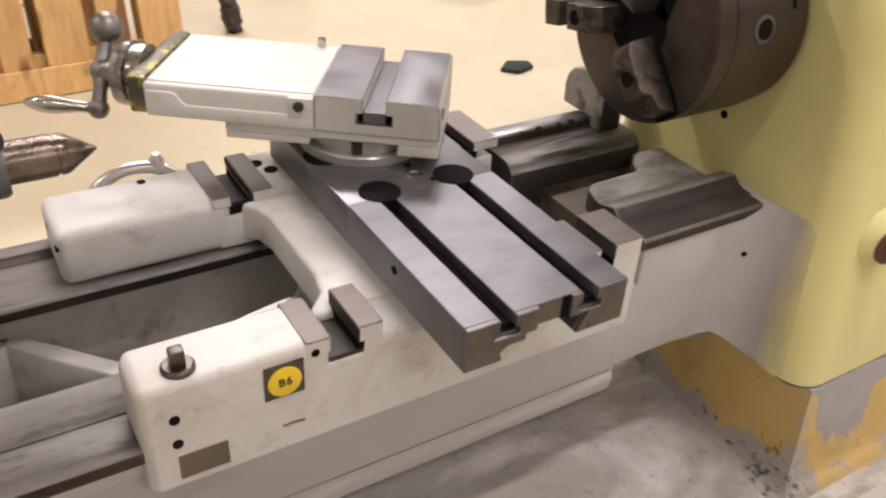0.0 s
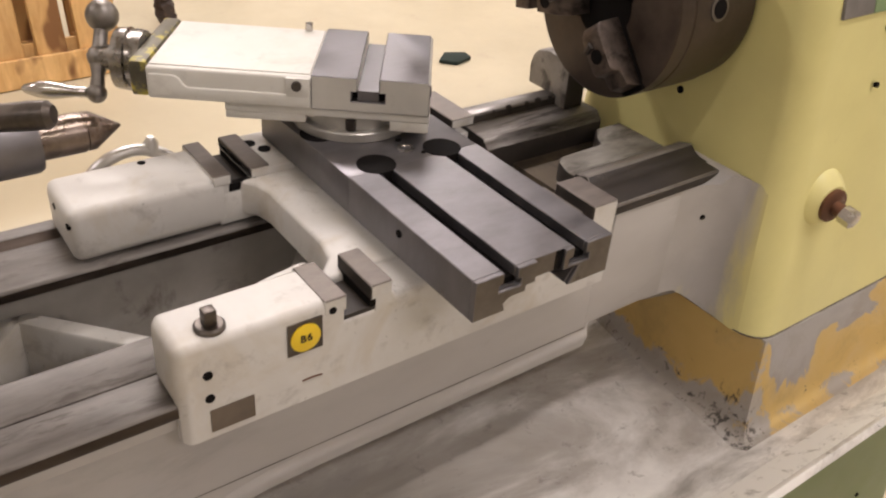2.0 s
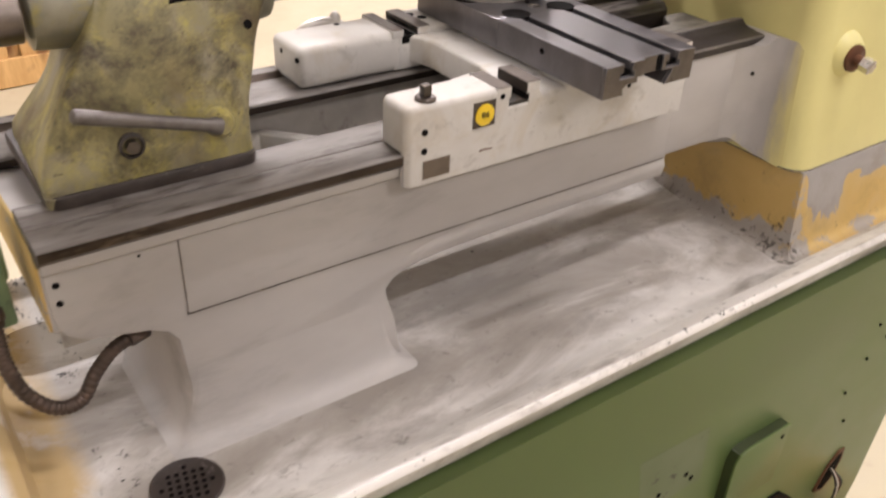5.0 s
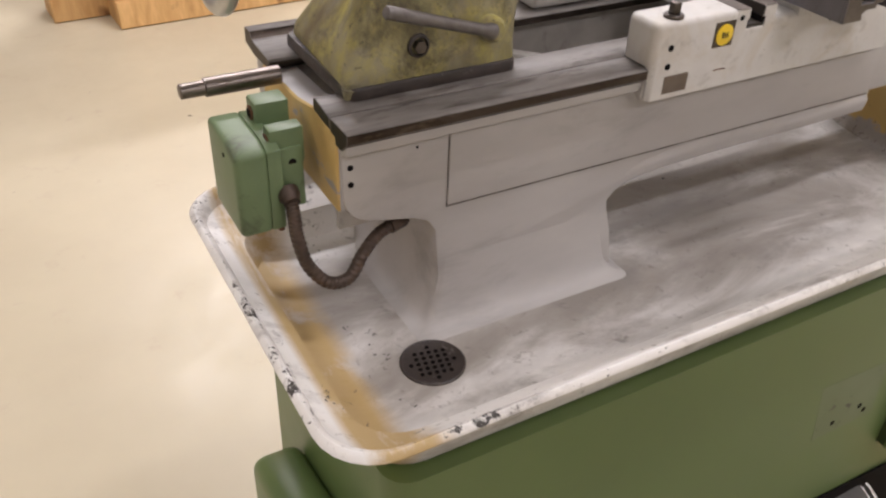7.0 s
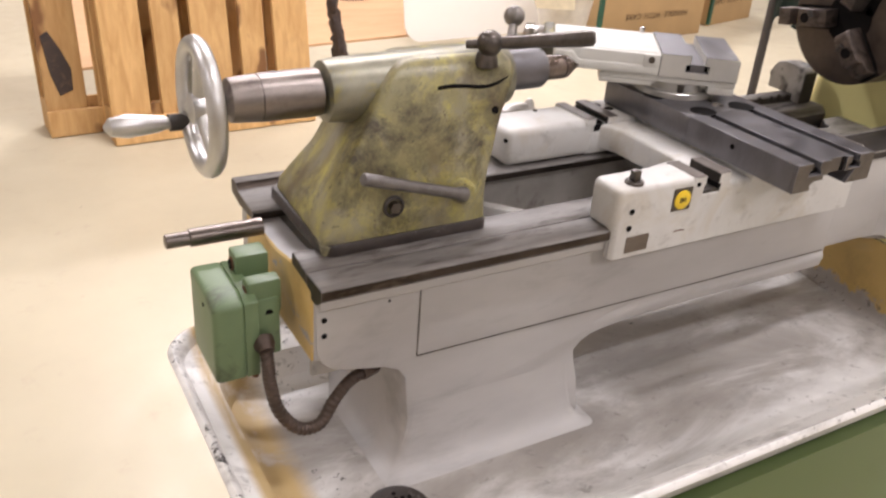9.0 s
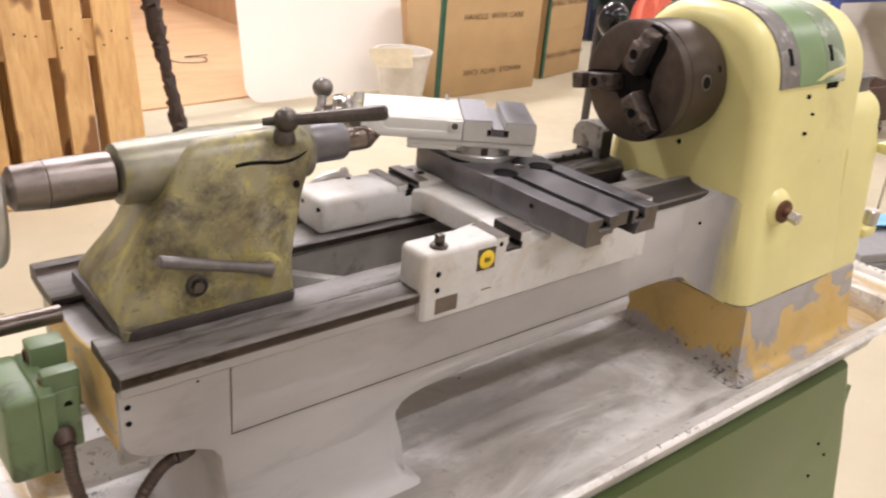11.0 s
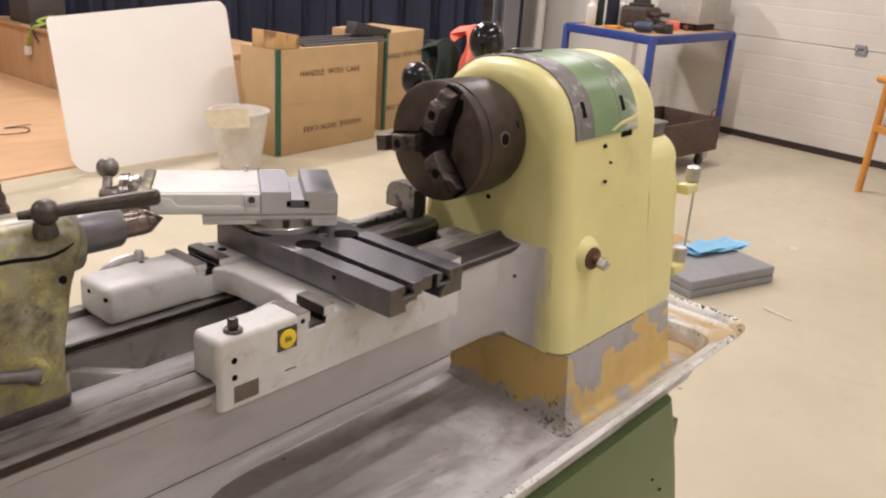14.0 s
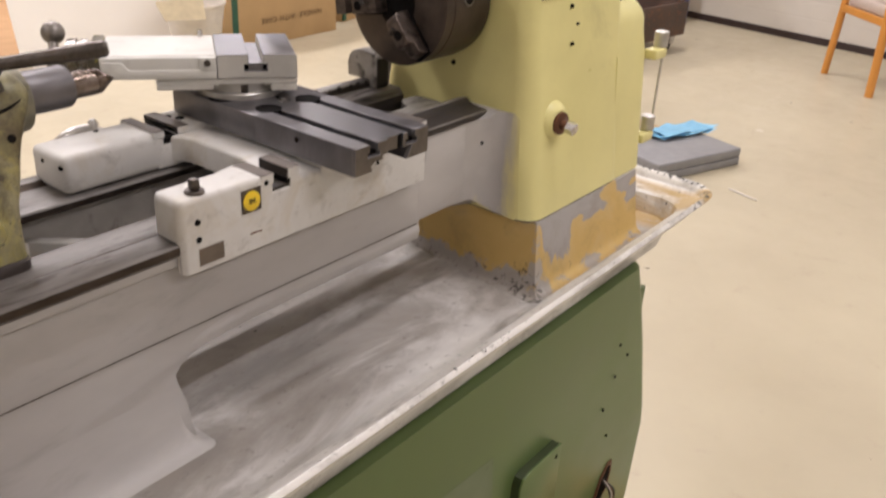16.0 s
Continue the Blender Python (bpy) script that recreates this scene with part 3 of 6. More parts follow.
    for xa, ya, xb, yb in ((0.14, 0.036, 0.285, 0.194), (0.285, 0.194, 0.43, 0.036), (0.43, 0.036, 0.56, 0.194), (0.56, 0.194, 0.69, 0.036), (0.69, 0.036, 0.80, 0.194)):
        bm = B()
        prism(bm, [(xa - 0.011, ya), (xa + 0.011, ya), (xb + 0.011, yb), (xb - 0.011, yb)], "z", 0.875, 0.957)
        part("rib", bm, WHITE, t, bev=0.003)
    bm = B()
    prism(bm, [(0.79, 0.0585), (BED_END, 0.0585), (BED_END, 0.15), (0.89, 0.15), (0.874, 0.132), (0.868, 0.119), (0.808, 0.117), (0.797, 0.108), (0.79, 0.09)], "z", 0.94, 1.0125)
    finish(bm, 0.004, 2)
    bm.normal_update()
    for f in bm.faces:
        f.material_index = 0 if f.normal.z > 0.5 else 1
    part("bridge", bm, (BRIDGE, OILSHADE), t, "scraped bed bridge with brown oil stains")
    bm = B()
    box(bm, 0.78, BED_END, 0.06, 0.1573, 0.965, 0.992)
    part("channel_floor", bm, CHANNEL, t, "brown oily channel between bridge and rear way")
    for x, z in ((0.021, 0.956), (0.021, 0.938)):
        hole(t, (x, -0.0002, z), (0, -1, 0), 0.003)
    hole(t, (0.9, -0.0056, 0.976), (-0.4, -1, 0), 0.0028)
    hole(t, (0.09, -0.0002, 0.962), (0, -1, 0), 0.0014)
    hole(t, (0.0103, 0.055, 0.955), (-1, 0, 0), 0.004)
    return t


def ochre_material():
    m, nt, b = mat("ochre_filler")
    px, py, pz = place(nt)
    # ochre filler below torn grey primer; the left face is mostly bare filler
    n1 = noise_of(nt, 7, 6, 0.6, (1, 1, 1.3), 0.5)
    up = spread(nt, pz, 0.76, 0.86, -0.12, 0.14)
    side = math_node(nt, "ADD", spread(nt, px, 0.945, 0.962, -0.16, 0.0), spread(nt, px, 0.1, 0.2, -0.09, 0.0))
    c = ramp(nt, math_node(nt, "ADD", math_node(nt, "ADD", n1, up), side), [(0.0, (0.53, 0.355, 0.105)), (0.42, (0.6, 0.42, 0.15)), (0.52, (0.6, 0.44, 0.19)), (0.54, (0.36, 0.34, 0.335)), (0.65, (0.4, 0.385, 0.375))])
    # grey skirt worn into the filler along the foot
    n6 = noise_of(nt, 24, 6, 0.65, (1, 1, 1), 0.5)
    front = spread(nt, px, 0.945, 0.97, 0.0, -0.22)
    sk = ramp(nt, math_node(nt, "ADD", math_node(nt, "ADD", n6, front), spread(nt, pz, 0.744, 0.785, 0.2, -0.2)), [(0.48, (0, 0, 0)), (0.56, (1, 1, 1))])
    c = mixc(nt, sk, c, (0.38, 0.35, 0.32))
    # grey primer left on the corner
    corner = math_node(nt, "MULTIPLY", spread(nt, py, -0.08, -0.094, 0.0, 1.0), spread(nt, px, 0.962, 0.945, 0.0, 1.0))
    c = mixc(nt, ramp(nt, math_node(nt, "ADD", n6, spread(nt, corner, 0.0, 1.0, -0.3, 0.05)), [(0.48, (0, 0, 0)), (0.58, (0.9, 0.9, 0.9))]), c, (0.4, 0.38, 0.36))
    n7 = noise_of(nt, 14, 6, 0.7, (1, 1, 1), 0.3)
    c = mixc(nt, ramp(nt, n7, [(0.52, (0, 0, 0)), (0.75, (0.35, 0.35, 0.35))]), c, (0.22, 0.16, 0.08))
    n2 = noise_of(nt, 95, 7, 0.75, (1, 1, 0.7), 0.4)
    f = ramp(nt, math_node(nt, "ADD", n2, math_node(nt, "ADD", spread(nt, pz, 0.82, 0.75, -0.12, 0.0), math_node(nt, "ADD", spread(nt, px, 0.965, 0.94, -0.06, 0.03), spread(nt, py, 0.0, -0.09, -0.02, 0.03)))), [(0.58, (0, 0, 0)), (0.64, (0.9, 0.9, 0.9))])
    c = mixc(nt, f, c, (0.055, 0.048, 0.042))
    nt.links.new(c, b.inputs["Base Color"])
    b.inputs["Roughness"].default_value = 0.6
    bump(nt, b, n1, 0.25, 0.0015)
    return m


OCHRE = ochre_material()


# ---------------------------------------------------------------- headstock
HX0, HX1 = 0.925, 1.218


def head_loop(x, i, top=1.296, n=20, y0=-0.092, y1=-0.056, back=0.205, cz=1.16, ex=0.82):
    pts = [(x, y0 + i, 0.857), (x, (y0 * 2 + y1) / 3 + i, 0.96), (x, (y0 + y1 * 2) / 3 + i, 1.065)]
    cy = (y1 + back) / 2
    a, b = (back - y1) / 2 - i, top - cz - i
    for k in range(n + 1):
        an = math.pi * (1 - k / n)
        cs, sn = math.cos(an), math.sin(an)
        pts.append((x, cy + a * math.copysign(abs(cs) ** ex, cs), cz + b * abs(sn) ** ex))
    pts += [(x, back + 0.012 - i, 1.06), (x, back + 0.025 - i, 0.96), (x, back + 0.035 - i, 0.857)]
    return pts


def fillet_rows(x0, x1, r, k=6, both=True):
    rows = [(x0 + r * (1 - math.cos(math.pi / 2 * j / k)), r * (1 - math.sin(math.pi / 2 * j / k))) for j in range(k + 1)]
    if both:
        rows += [(x1 - r * (1 - math.cos(math.pi / 2 * j / k)), r * (1 - math.sin(math.pi / 2 * j / k))) for j in range(k, -1, -1)]
    else:
        rows += [(x1, 0)]
    return rows


def build_headstock():
    t = thing("headstock", (1.06, 0.1, 0.857), "pale yellow painted lathe headstock with green top cover", "headstock")
    bm = B()
    rings(bm, [head_loop(x, i) for x, i in fillet_rows(HX0, HX1, 0.03)])
    part("casting", bm, YELLOW, t)
    bm = B()
    rings(bm, [rrect(HX0 - 0.0004, HX1 - 0.004, -0.0926, 0.22, 0.03, z) for z in (0.8574, 0.8590)])
    part("joint_line", bm, JOINT, t, "dark joint line above the foot")
    # lower gear end on the far right
    bm = B()
    rings(bm, [head_loop(x, i, 1.171, 20, -0.089, -0.06, 0.2, 1.105, 0.74) for x, i in [(HX1 - 0.03, 0.0)] + fillet_rows(HX1 - 0.03, 1.329, 0.05, 8)[9:]])
    part("gear_end", bm, YELLOW, t)
    bm = B()
    box(bm, 1.2, 1.284, -0.032, 0.14, 1.145, 1.179)
    box(bm, 1.2, 1.288, -0.036, 0.144, 1.176, 1.1815)
    part("gear_end_plate", bm, SCUFF, t, "scuffed grey steel plate", bev=0.002)
    # wrap-over cover in three bands
    for nm, x0, x1, m, lab in (("rear_band", 0.951, 0.9995, BANDGREY, "scraped grey band"), ("cover", 1.0, 1.0765, BANDGREEN, "mid green cover"), ("front_band", 1.077, 1.134, BANDMIX, "worn grey green band")):
        bm = B()
        lo = [p for p in head_loop(x0, -0.0025)[4:-4]]
        inn = [p for p in head_loop(x0, 0.004)[4:-4]]
        loop = lo + inn[::-1]
        rings(bm, [loop, [(x1, p[1], p[2]) for p in loop]])
        part(nm, bm, m, t, lab, bev=0.0008, seg=1)
    for x in (0.983, 1.097):
        bm = B()
        prism(bm, [(-0.0512, 1.222), (-0.0465, 1.2335), (-0.041, 1.244), (-0.03, 1.244), (-0.03, 1.222)], "x", x - 0.0105, x - 0.0005)
        part("slot", bm, BLACK, t)
    bm = B()
    prism(bm, [(1.036, 1.1945), (1.06, 1.2), (1.08, 1.2065), (1.134, 1.214), (1.138, 1.2095), (1.123, 1.202), (1.082, 1.199), (1.062, 1.192)], "y", -0.0566, -0.03)
    part("notch_lip", bm, YELLOW, t, bev=0.003, seg=2)
    bm = B()
    box(bm, 1.0835, 1.1195, -0.0556, -0.04, 1.1893, 1.1995)
    part("notch_face", bm, GREY, t, "grey primed notch", bev=0.0015)
    bm = B()
    box(bm, 1.086, 1.1185, -0.0562, -0.04, 1.1805, 1.189)
    part("notch", bm, BLACK, t)
    # clamp bolt in its boss
    b0 = Vector((0.988, -0.076, 1.008))
    w = Vector((-0.12, -1, 0.02)).normalized()
    bm = B()
    turned(bm, b0 - w * 0.01, w, [(0, 0.034), (0.008, 0.0305), (0.014, 0.0265), (0.019, 0.0225), (0.021, 0.02)], 32)
    part("boss", bm, YELLOW, t)
    bm = B()
    turned(bm, b0 + w * 0.008, w, [(0, 0.0175), (0.0065, 0.0175), (0.0075, 0.015), (0.008, 0.010)], 32)
    part("washer", bm, RUST, t, "rusty washer")
    bm = B()
    v = Vector((0.0, -1, -0.17)).normalized()
    turned(bm, b0 + w * 0.012, v, [(0, 0.0075), (0.016, 0.0075), (0.0175, 0.006)], 16)
    shank = part("bolt", bm, RUST, t, "rusty bolt shank")
    bm = B()
    turned(bm, b0 + w * 0.012 + v * 0.013, v, [(0, 0.0098), (0.013, 0.0098), (0.015, 0.0078)], 6)
    part("bolt_head", bm, SHINY, shank, "bright hex bolt head", smooth=False)
    for x, y, z, r in ((1.036, -0.058, 1.173, 0.0035), (1.055, -0.061, 1.145, 0.002), (1.036, -0.066, 1.118, 0.0028)):
        hole(t, (x, y, z), (0, -1, 0.12), r)
    hole(t, (HX0 - 0.0004, 0.076, 1.08), (-1, 0, 0), 0.004)
    # hinge pins on the gear end
    for z in (1.085, 0.93):
        bm = B()
        turned(bm, (1.338, -0.075, z - 0.014), (0, 0, 1), [(0, 0.011), (0.002, 0.013), (0.026, 0.013), (0.028, 0.011)], 20)
        part("hinge_pin", bm, ALU, t, "grey steel hinge pin")
        bm = B()
        box(bm, 1.3, 1.344, -0.088, -0.062, z - 0.032, z - 0.014)
        part("hinge_lug", bm, YELLOW, t, bev=0.004)
    bm = B()
    rod(bm, (1.333, -0.084, 0.95), (1.333, -0.084, 1.06), 0.0022, None, 8)
    part("hinge_rod", bm, ALU, t)
    # stud and cap on the crown
    bm = B()
    turned(bm, (0.985, 0.09, 1.285), (0, 0, 1), [(0, 0.008), (0.01, 0.006), (0.012, 0.0075), (0.019, 0.0075), (0.021, 0.005)], 18)
    part("crown_stud", bm, CRANK, t, "small steel stud")
    bm = B()
    box(bm, 0.99, 1.05, 0.085, 0.115, 1.288, 1.302)
    part("oil_cap", bm, RUBBER, t, "flat dark oil cap", bev=0.004)
    return t


BANDGREY = painted("scraped_grey", (0.22, 0.205, 0.195), (0.11, 0.1, 0.096), (0.5, 0.48, 0.46), (0.53, 0.66), 24, (0.4, 0.6), 0.2, 30)
BANDMIX = painted("scraped_green", (0.25, 0.31, 0.21), (0.16, 0.21, 0.135), (0.55, 0.57, 0.5), (0.54, 0.66), 14, (0.35, 0.55), 0.15, 26)


def build_head_base():
    t = thing("headstock_pedestal", (1.05, 0.05, TRAY_Z), "headstock foot in ochre filler and grey primer with black scuffs", "machine base")
    bm = B()
    lo = [(0.926, -0.112), (1.28, -0.112), (1.28, 0.225), (0.955, 0.225), (0.93, 0.05)]
    hi = [(0.94, -0.094), (1.277, -0.094), (1.277, 0.22), (0.955, 0.22), (0.935, 0.05)]
    loops = []
    for f, z in ((-1.5, TRAY_Z + 0.0003), (-0.85, TRAY_Z + 0.0016), (-0.45, TRAY_Z + 0.0042), (-0.15, TRAY_Z + 0.0085), (0.04, TRAY_Z + 0.015), (0.16, TRAY_Z + 0.024), (0.3, TRAY_Z + 0.036), (1.0, 0.8575)):
        loops.append([(a[0] + (b[0] - a[0]) * f, a[1] + (b[1] - a[1]) * f, z) for a, b in zip(lo, hi)])
    rings(bm, loops)
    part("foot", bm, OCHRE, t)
    # grey neck that sweeps from the bed's side round to the headstock corner
    bm = B()
    loops = []
    levels = (0.857, 0.872, 0.89, 0.91, 0.93, 0.955, 0.98, 1.0, 1.018, 1.0245, 1.0255)
    for z in levels:
        u = (z - 0.857) / (1.0255 - 0.857)
        front = -0.092 + (z - 0.857) * 0.1155
        cy = front + 0.03
        reach = front + 0.002 + 0.004 * u
        tip = 0.0012 if z > 1.02 else 0.0
        pts = [(0.84, 0.0012, 0.8885), (0.872, -0.0004, 0.888), (0.887, -0.0015, 0.8855), (0.8985, -0.0045, 0.8785), (0.908, -0.0095, 0.8715), (0.9155, -0.017, 0.8655), (0.9205, -0.026, 0.861)]
        pts = [(x, max(y, reach), b) for x, y, b in pts]
        for k in range(1, 9):
            y = -0.026 + (reach + 0.026) * k / 8
            dy = cy - y
            rr = 0.0325 - 0.0045 * (k / 8) ** 1.5
            x = 0.955 - (math.sqrt(max(0.0, rr ** 2 - dy * dy)) if dy > 0 else rr)
            pts.append((x + 0.003 * (k / 8) ** 6, y, 0.861 - 0.0042 * min(1, k / 4)))
        pts += [(0.965, reach + 0.006, 0.857), (0.965, 0.05, 0.857), (0.9125, 0.05, 0.87), (0.9125, 0.003, 0.872), (0.84, 0.003, 0.8885)]
        loops.append([(x + tip, y, b + ((1.0255 if x > 0.912 else 1.0135) - b) * u) for x, y, b in pts])
    rings(bm, loops)
    part("neck", bm, NECK, t, "grey primed neck beside the bed end, dusted with yellow")
    return t


def neck_material():
    m, nt, b = mat("neck_primer")
    px, py, pz = place(nt)
    n1 = noise_of(nt, 7, 5, 0.6)
    c = ramp(nt, n1, [(0.35, (0.41, 0.392, 0.382)), (0.6, (0.5, 0.482, 0.468))])
    # yellow overspray that thickens towards the headstock corner
    n2 = noise_of(nt, 11, 6, 0.65, (1.2, 1.2, 0.35), 0.6)
    f = ramp(nt, math_node(nt, "ADD", n2, spread(nt, py, -0.025, -0.074, -0.2, 0.32)), [(0.42, (0, 0, 0)), (0.66, (1, 1, 1))])
    n3 = noise_of(nt, 5, 4, 0.6, (1, 1, 0.5))
    c = mixc(nt, f, c, ramp(nt, n3, [(0.4, (0.5, 0.44, 0.19)), (0.55, (0.7, 0.635, 0.28))]))
    n4 = noise_of(nt, 20, 6, 0.7, (1, 1, 0.6), 0.4)
    c = mixc(nt, ramp(nt, n4, [(0.6, (0, 0, 0)), (0.74, (0.5, 0.5, 0.5))]), c, (0.3, 0.26, 0.17))
    nt.links.new(c, b.inputs["Base Color"])
    rough_var(nt, b, n1, 0.4, 0.55)
    bump(nt, b, n4, 0.1, 0.001)
    return m


NECK = neck_material()


# ---------------------------------------------------------------- chuck
CK = Vector((0.81, 0.0955, 1.179))


def build_chuck():
    t = thing("three_jaw_chuck", CK, "brown oily three jaw lathe chuck on the spindle", "chuck")
    bm = B()
    R = 0.088
    turned(bm, CK, (1, 0, 0), [(0.004, 0.028), (0.0, 0.031), (0.0, R - 0.004), (0.003, R), (0.0195, R), (0.0205, R - 0.0012), (0.0215, R - 0.0012), (0.0225, R), (0.084, R), (0.086, R - 0.0025), (0.104, R - 0.0025), (0.107, R - 0.003), (0.107, 0.055), (0.13, 0.05)], 72)
    part("body", bm, CHUCK, t)
    bm = B()
    turned(bm, CK + Vector((-0.0006, 0, 0)), (1, 0, 0), [(0, 0.034), (0.02, 0.02)], 32)
    part("bore", bm, BLACK, t)
    for k, ang in enumerate((-10, 110, 231)):
        a = radians(ang)
        rad = Vector((0, math.cos(a), math.sin(a)))
        tan = Vector((0, -math.sin(a), math.cos(a)))
        def pt(x, r, s):
            return CK + Vector((x, 0, 0)) + rad * r + tan * s
        # guide slot
        bm = B()
        rings(bm, [[pt(x, r, s) for r, s in ((0.018, -0.0155), (R - 0.012, -0.0155), (R - 0.001, -0.0125), (R - 0.001, 0.0125), (R - 0.012, 0.0155), (0.018, 0.0155))] for x in (-0.0008, 0.01)])
        # extra black patch on the face for the shade beside the upper jaw
        if k == 1:
            rings(bm, [[pt(x, r, s) for r, s in ((0.016, 0.012), (0.05, 0.012), (0.078, 0.013), (0.081, 0.021), (0.066, 0.027), (0.04, 0.025), (0.02, 0.028))] for x in (-0.0006, 0.01)])
        part("jaw_slot", bm, BLACK, t)
        # stepped jaw
        if k == 0:
            prof = [(-0.006, 0.018), (-0.024, 0.019), (-0.028, 0.026), (-0.0305, 0.03), (-0.0305, 0.059), (-0.013, 0.0605), (-0.0115, 0.073), (-0.027, 0.075), (-0.0285, 0.093), (-0.003, 0.098), (0.004, 0.097), (0.004, 0.018)]
        else:
            prof = [(-0.006, 0.018), (-0.024, 0.019), (-0.029, 0.0245), (-0.0305, 0.031), (-0.0305, 0.06), (-0.028, 0.064), (-0.019, 0.066), (-0.0165, 0.079), (-0.003, 0.083), (0.004, 0.082), (0.004, 0.018)]
        bm = B()
        rings(bm, [[pt(x, r, s) for x, r in prof] for s in (-0.0115, 0.0115)])
        finish(bm, 0.0014, 2)
        bm.normal_update()
        for f in bm.faces:
            # shade of the left jaw's step and upper jaw's flank put into colour
            deep = f.calc_center_median().x > CK.x - 0.02 and f.normal.x < -0.5 and k == 0
            flank = k == 1 and f.normal.dot(tan) > 0.5
            f.material_index = 1 if deep or flank else 0
        part("jaw", bm, (JAW, OILSHADE), t, "stepped steel jaw")
        bm = B()
        turned(bm, pt(-0.0312, 0.036, 0.001), rad * 0.4 + tan, [(0, 0.0035), (0.0095, 0.003), (0.011, 0.001)], 8)
        part("jaw_chip", bm, OILSHADE, t, "dark notch in the jaw")
        bm = B()
        rod(bm, pt(-0.0309, 0.0475, 0), pt(-0.025, 0.0475, 0), 0.0068, None, 16)
        part("jaw_screw", bm, BLACK, t)
    for ang in (171, 51, 291):
        a = radians(ang)
        rad = Vector((0, math.cos(a), math.sin(a)))
        p = CK + Vector((0.052, 0, 0)) + rad * (R + 0.0002)
        bm = B()
        turned(bm, p - rad * 0.004, rad, [(0, 0.0115), (0.0046, 0.0115), (0.0048, 0.0088)], 24)
        ks = part("key_socket", bm, CRANK, t, "worn key socket rim")
        hole(ks, p + rad * 0.0006, rad, 0.0086, 0.003, "socket_bore", 20)
    # milled slots across the rim
    for xa, w, a0, a1 in ((0.0185, 0.0032, 102, 124), (0.001, 0.0055, 106, 119), (0.0855, 0.003, 157, 163)):
        bm = B()
        loops = []
        for q in range(7):
            a = radians(a0 + (a1 - a0) * q / 6)
            rad = Vector((0, math.cos(a), math.sin(a)))
            loops.append([CK + Vector((x, 0, 0)) + rad * r for x, r in ((xa, R - 0.006), (xa, R + 0.0005), (xa + w, R + 0.0005), (xa + w, R - 0.006))])
        rings(bm, loops)
        part("body_slot", bm, BLACK, t)
    return t


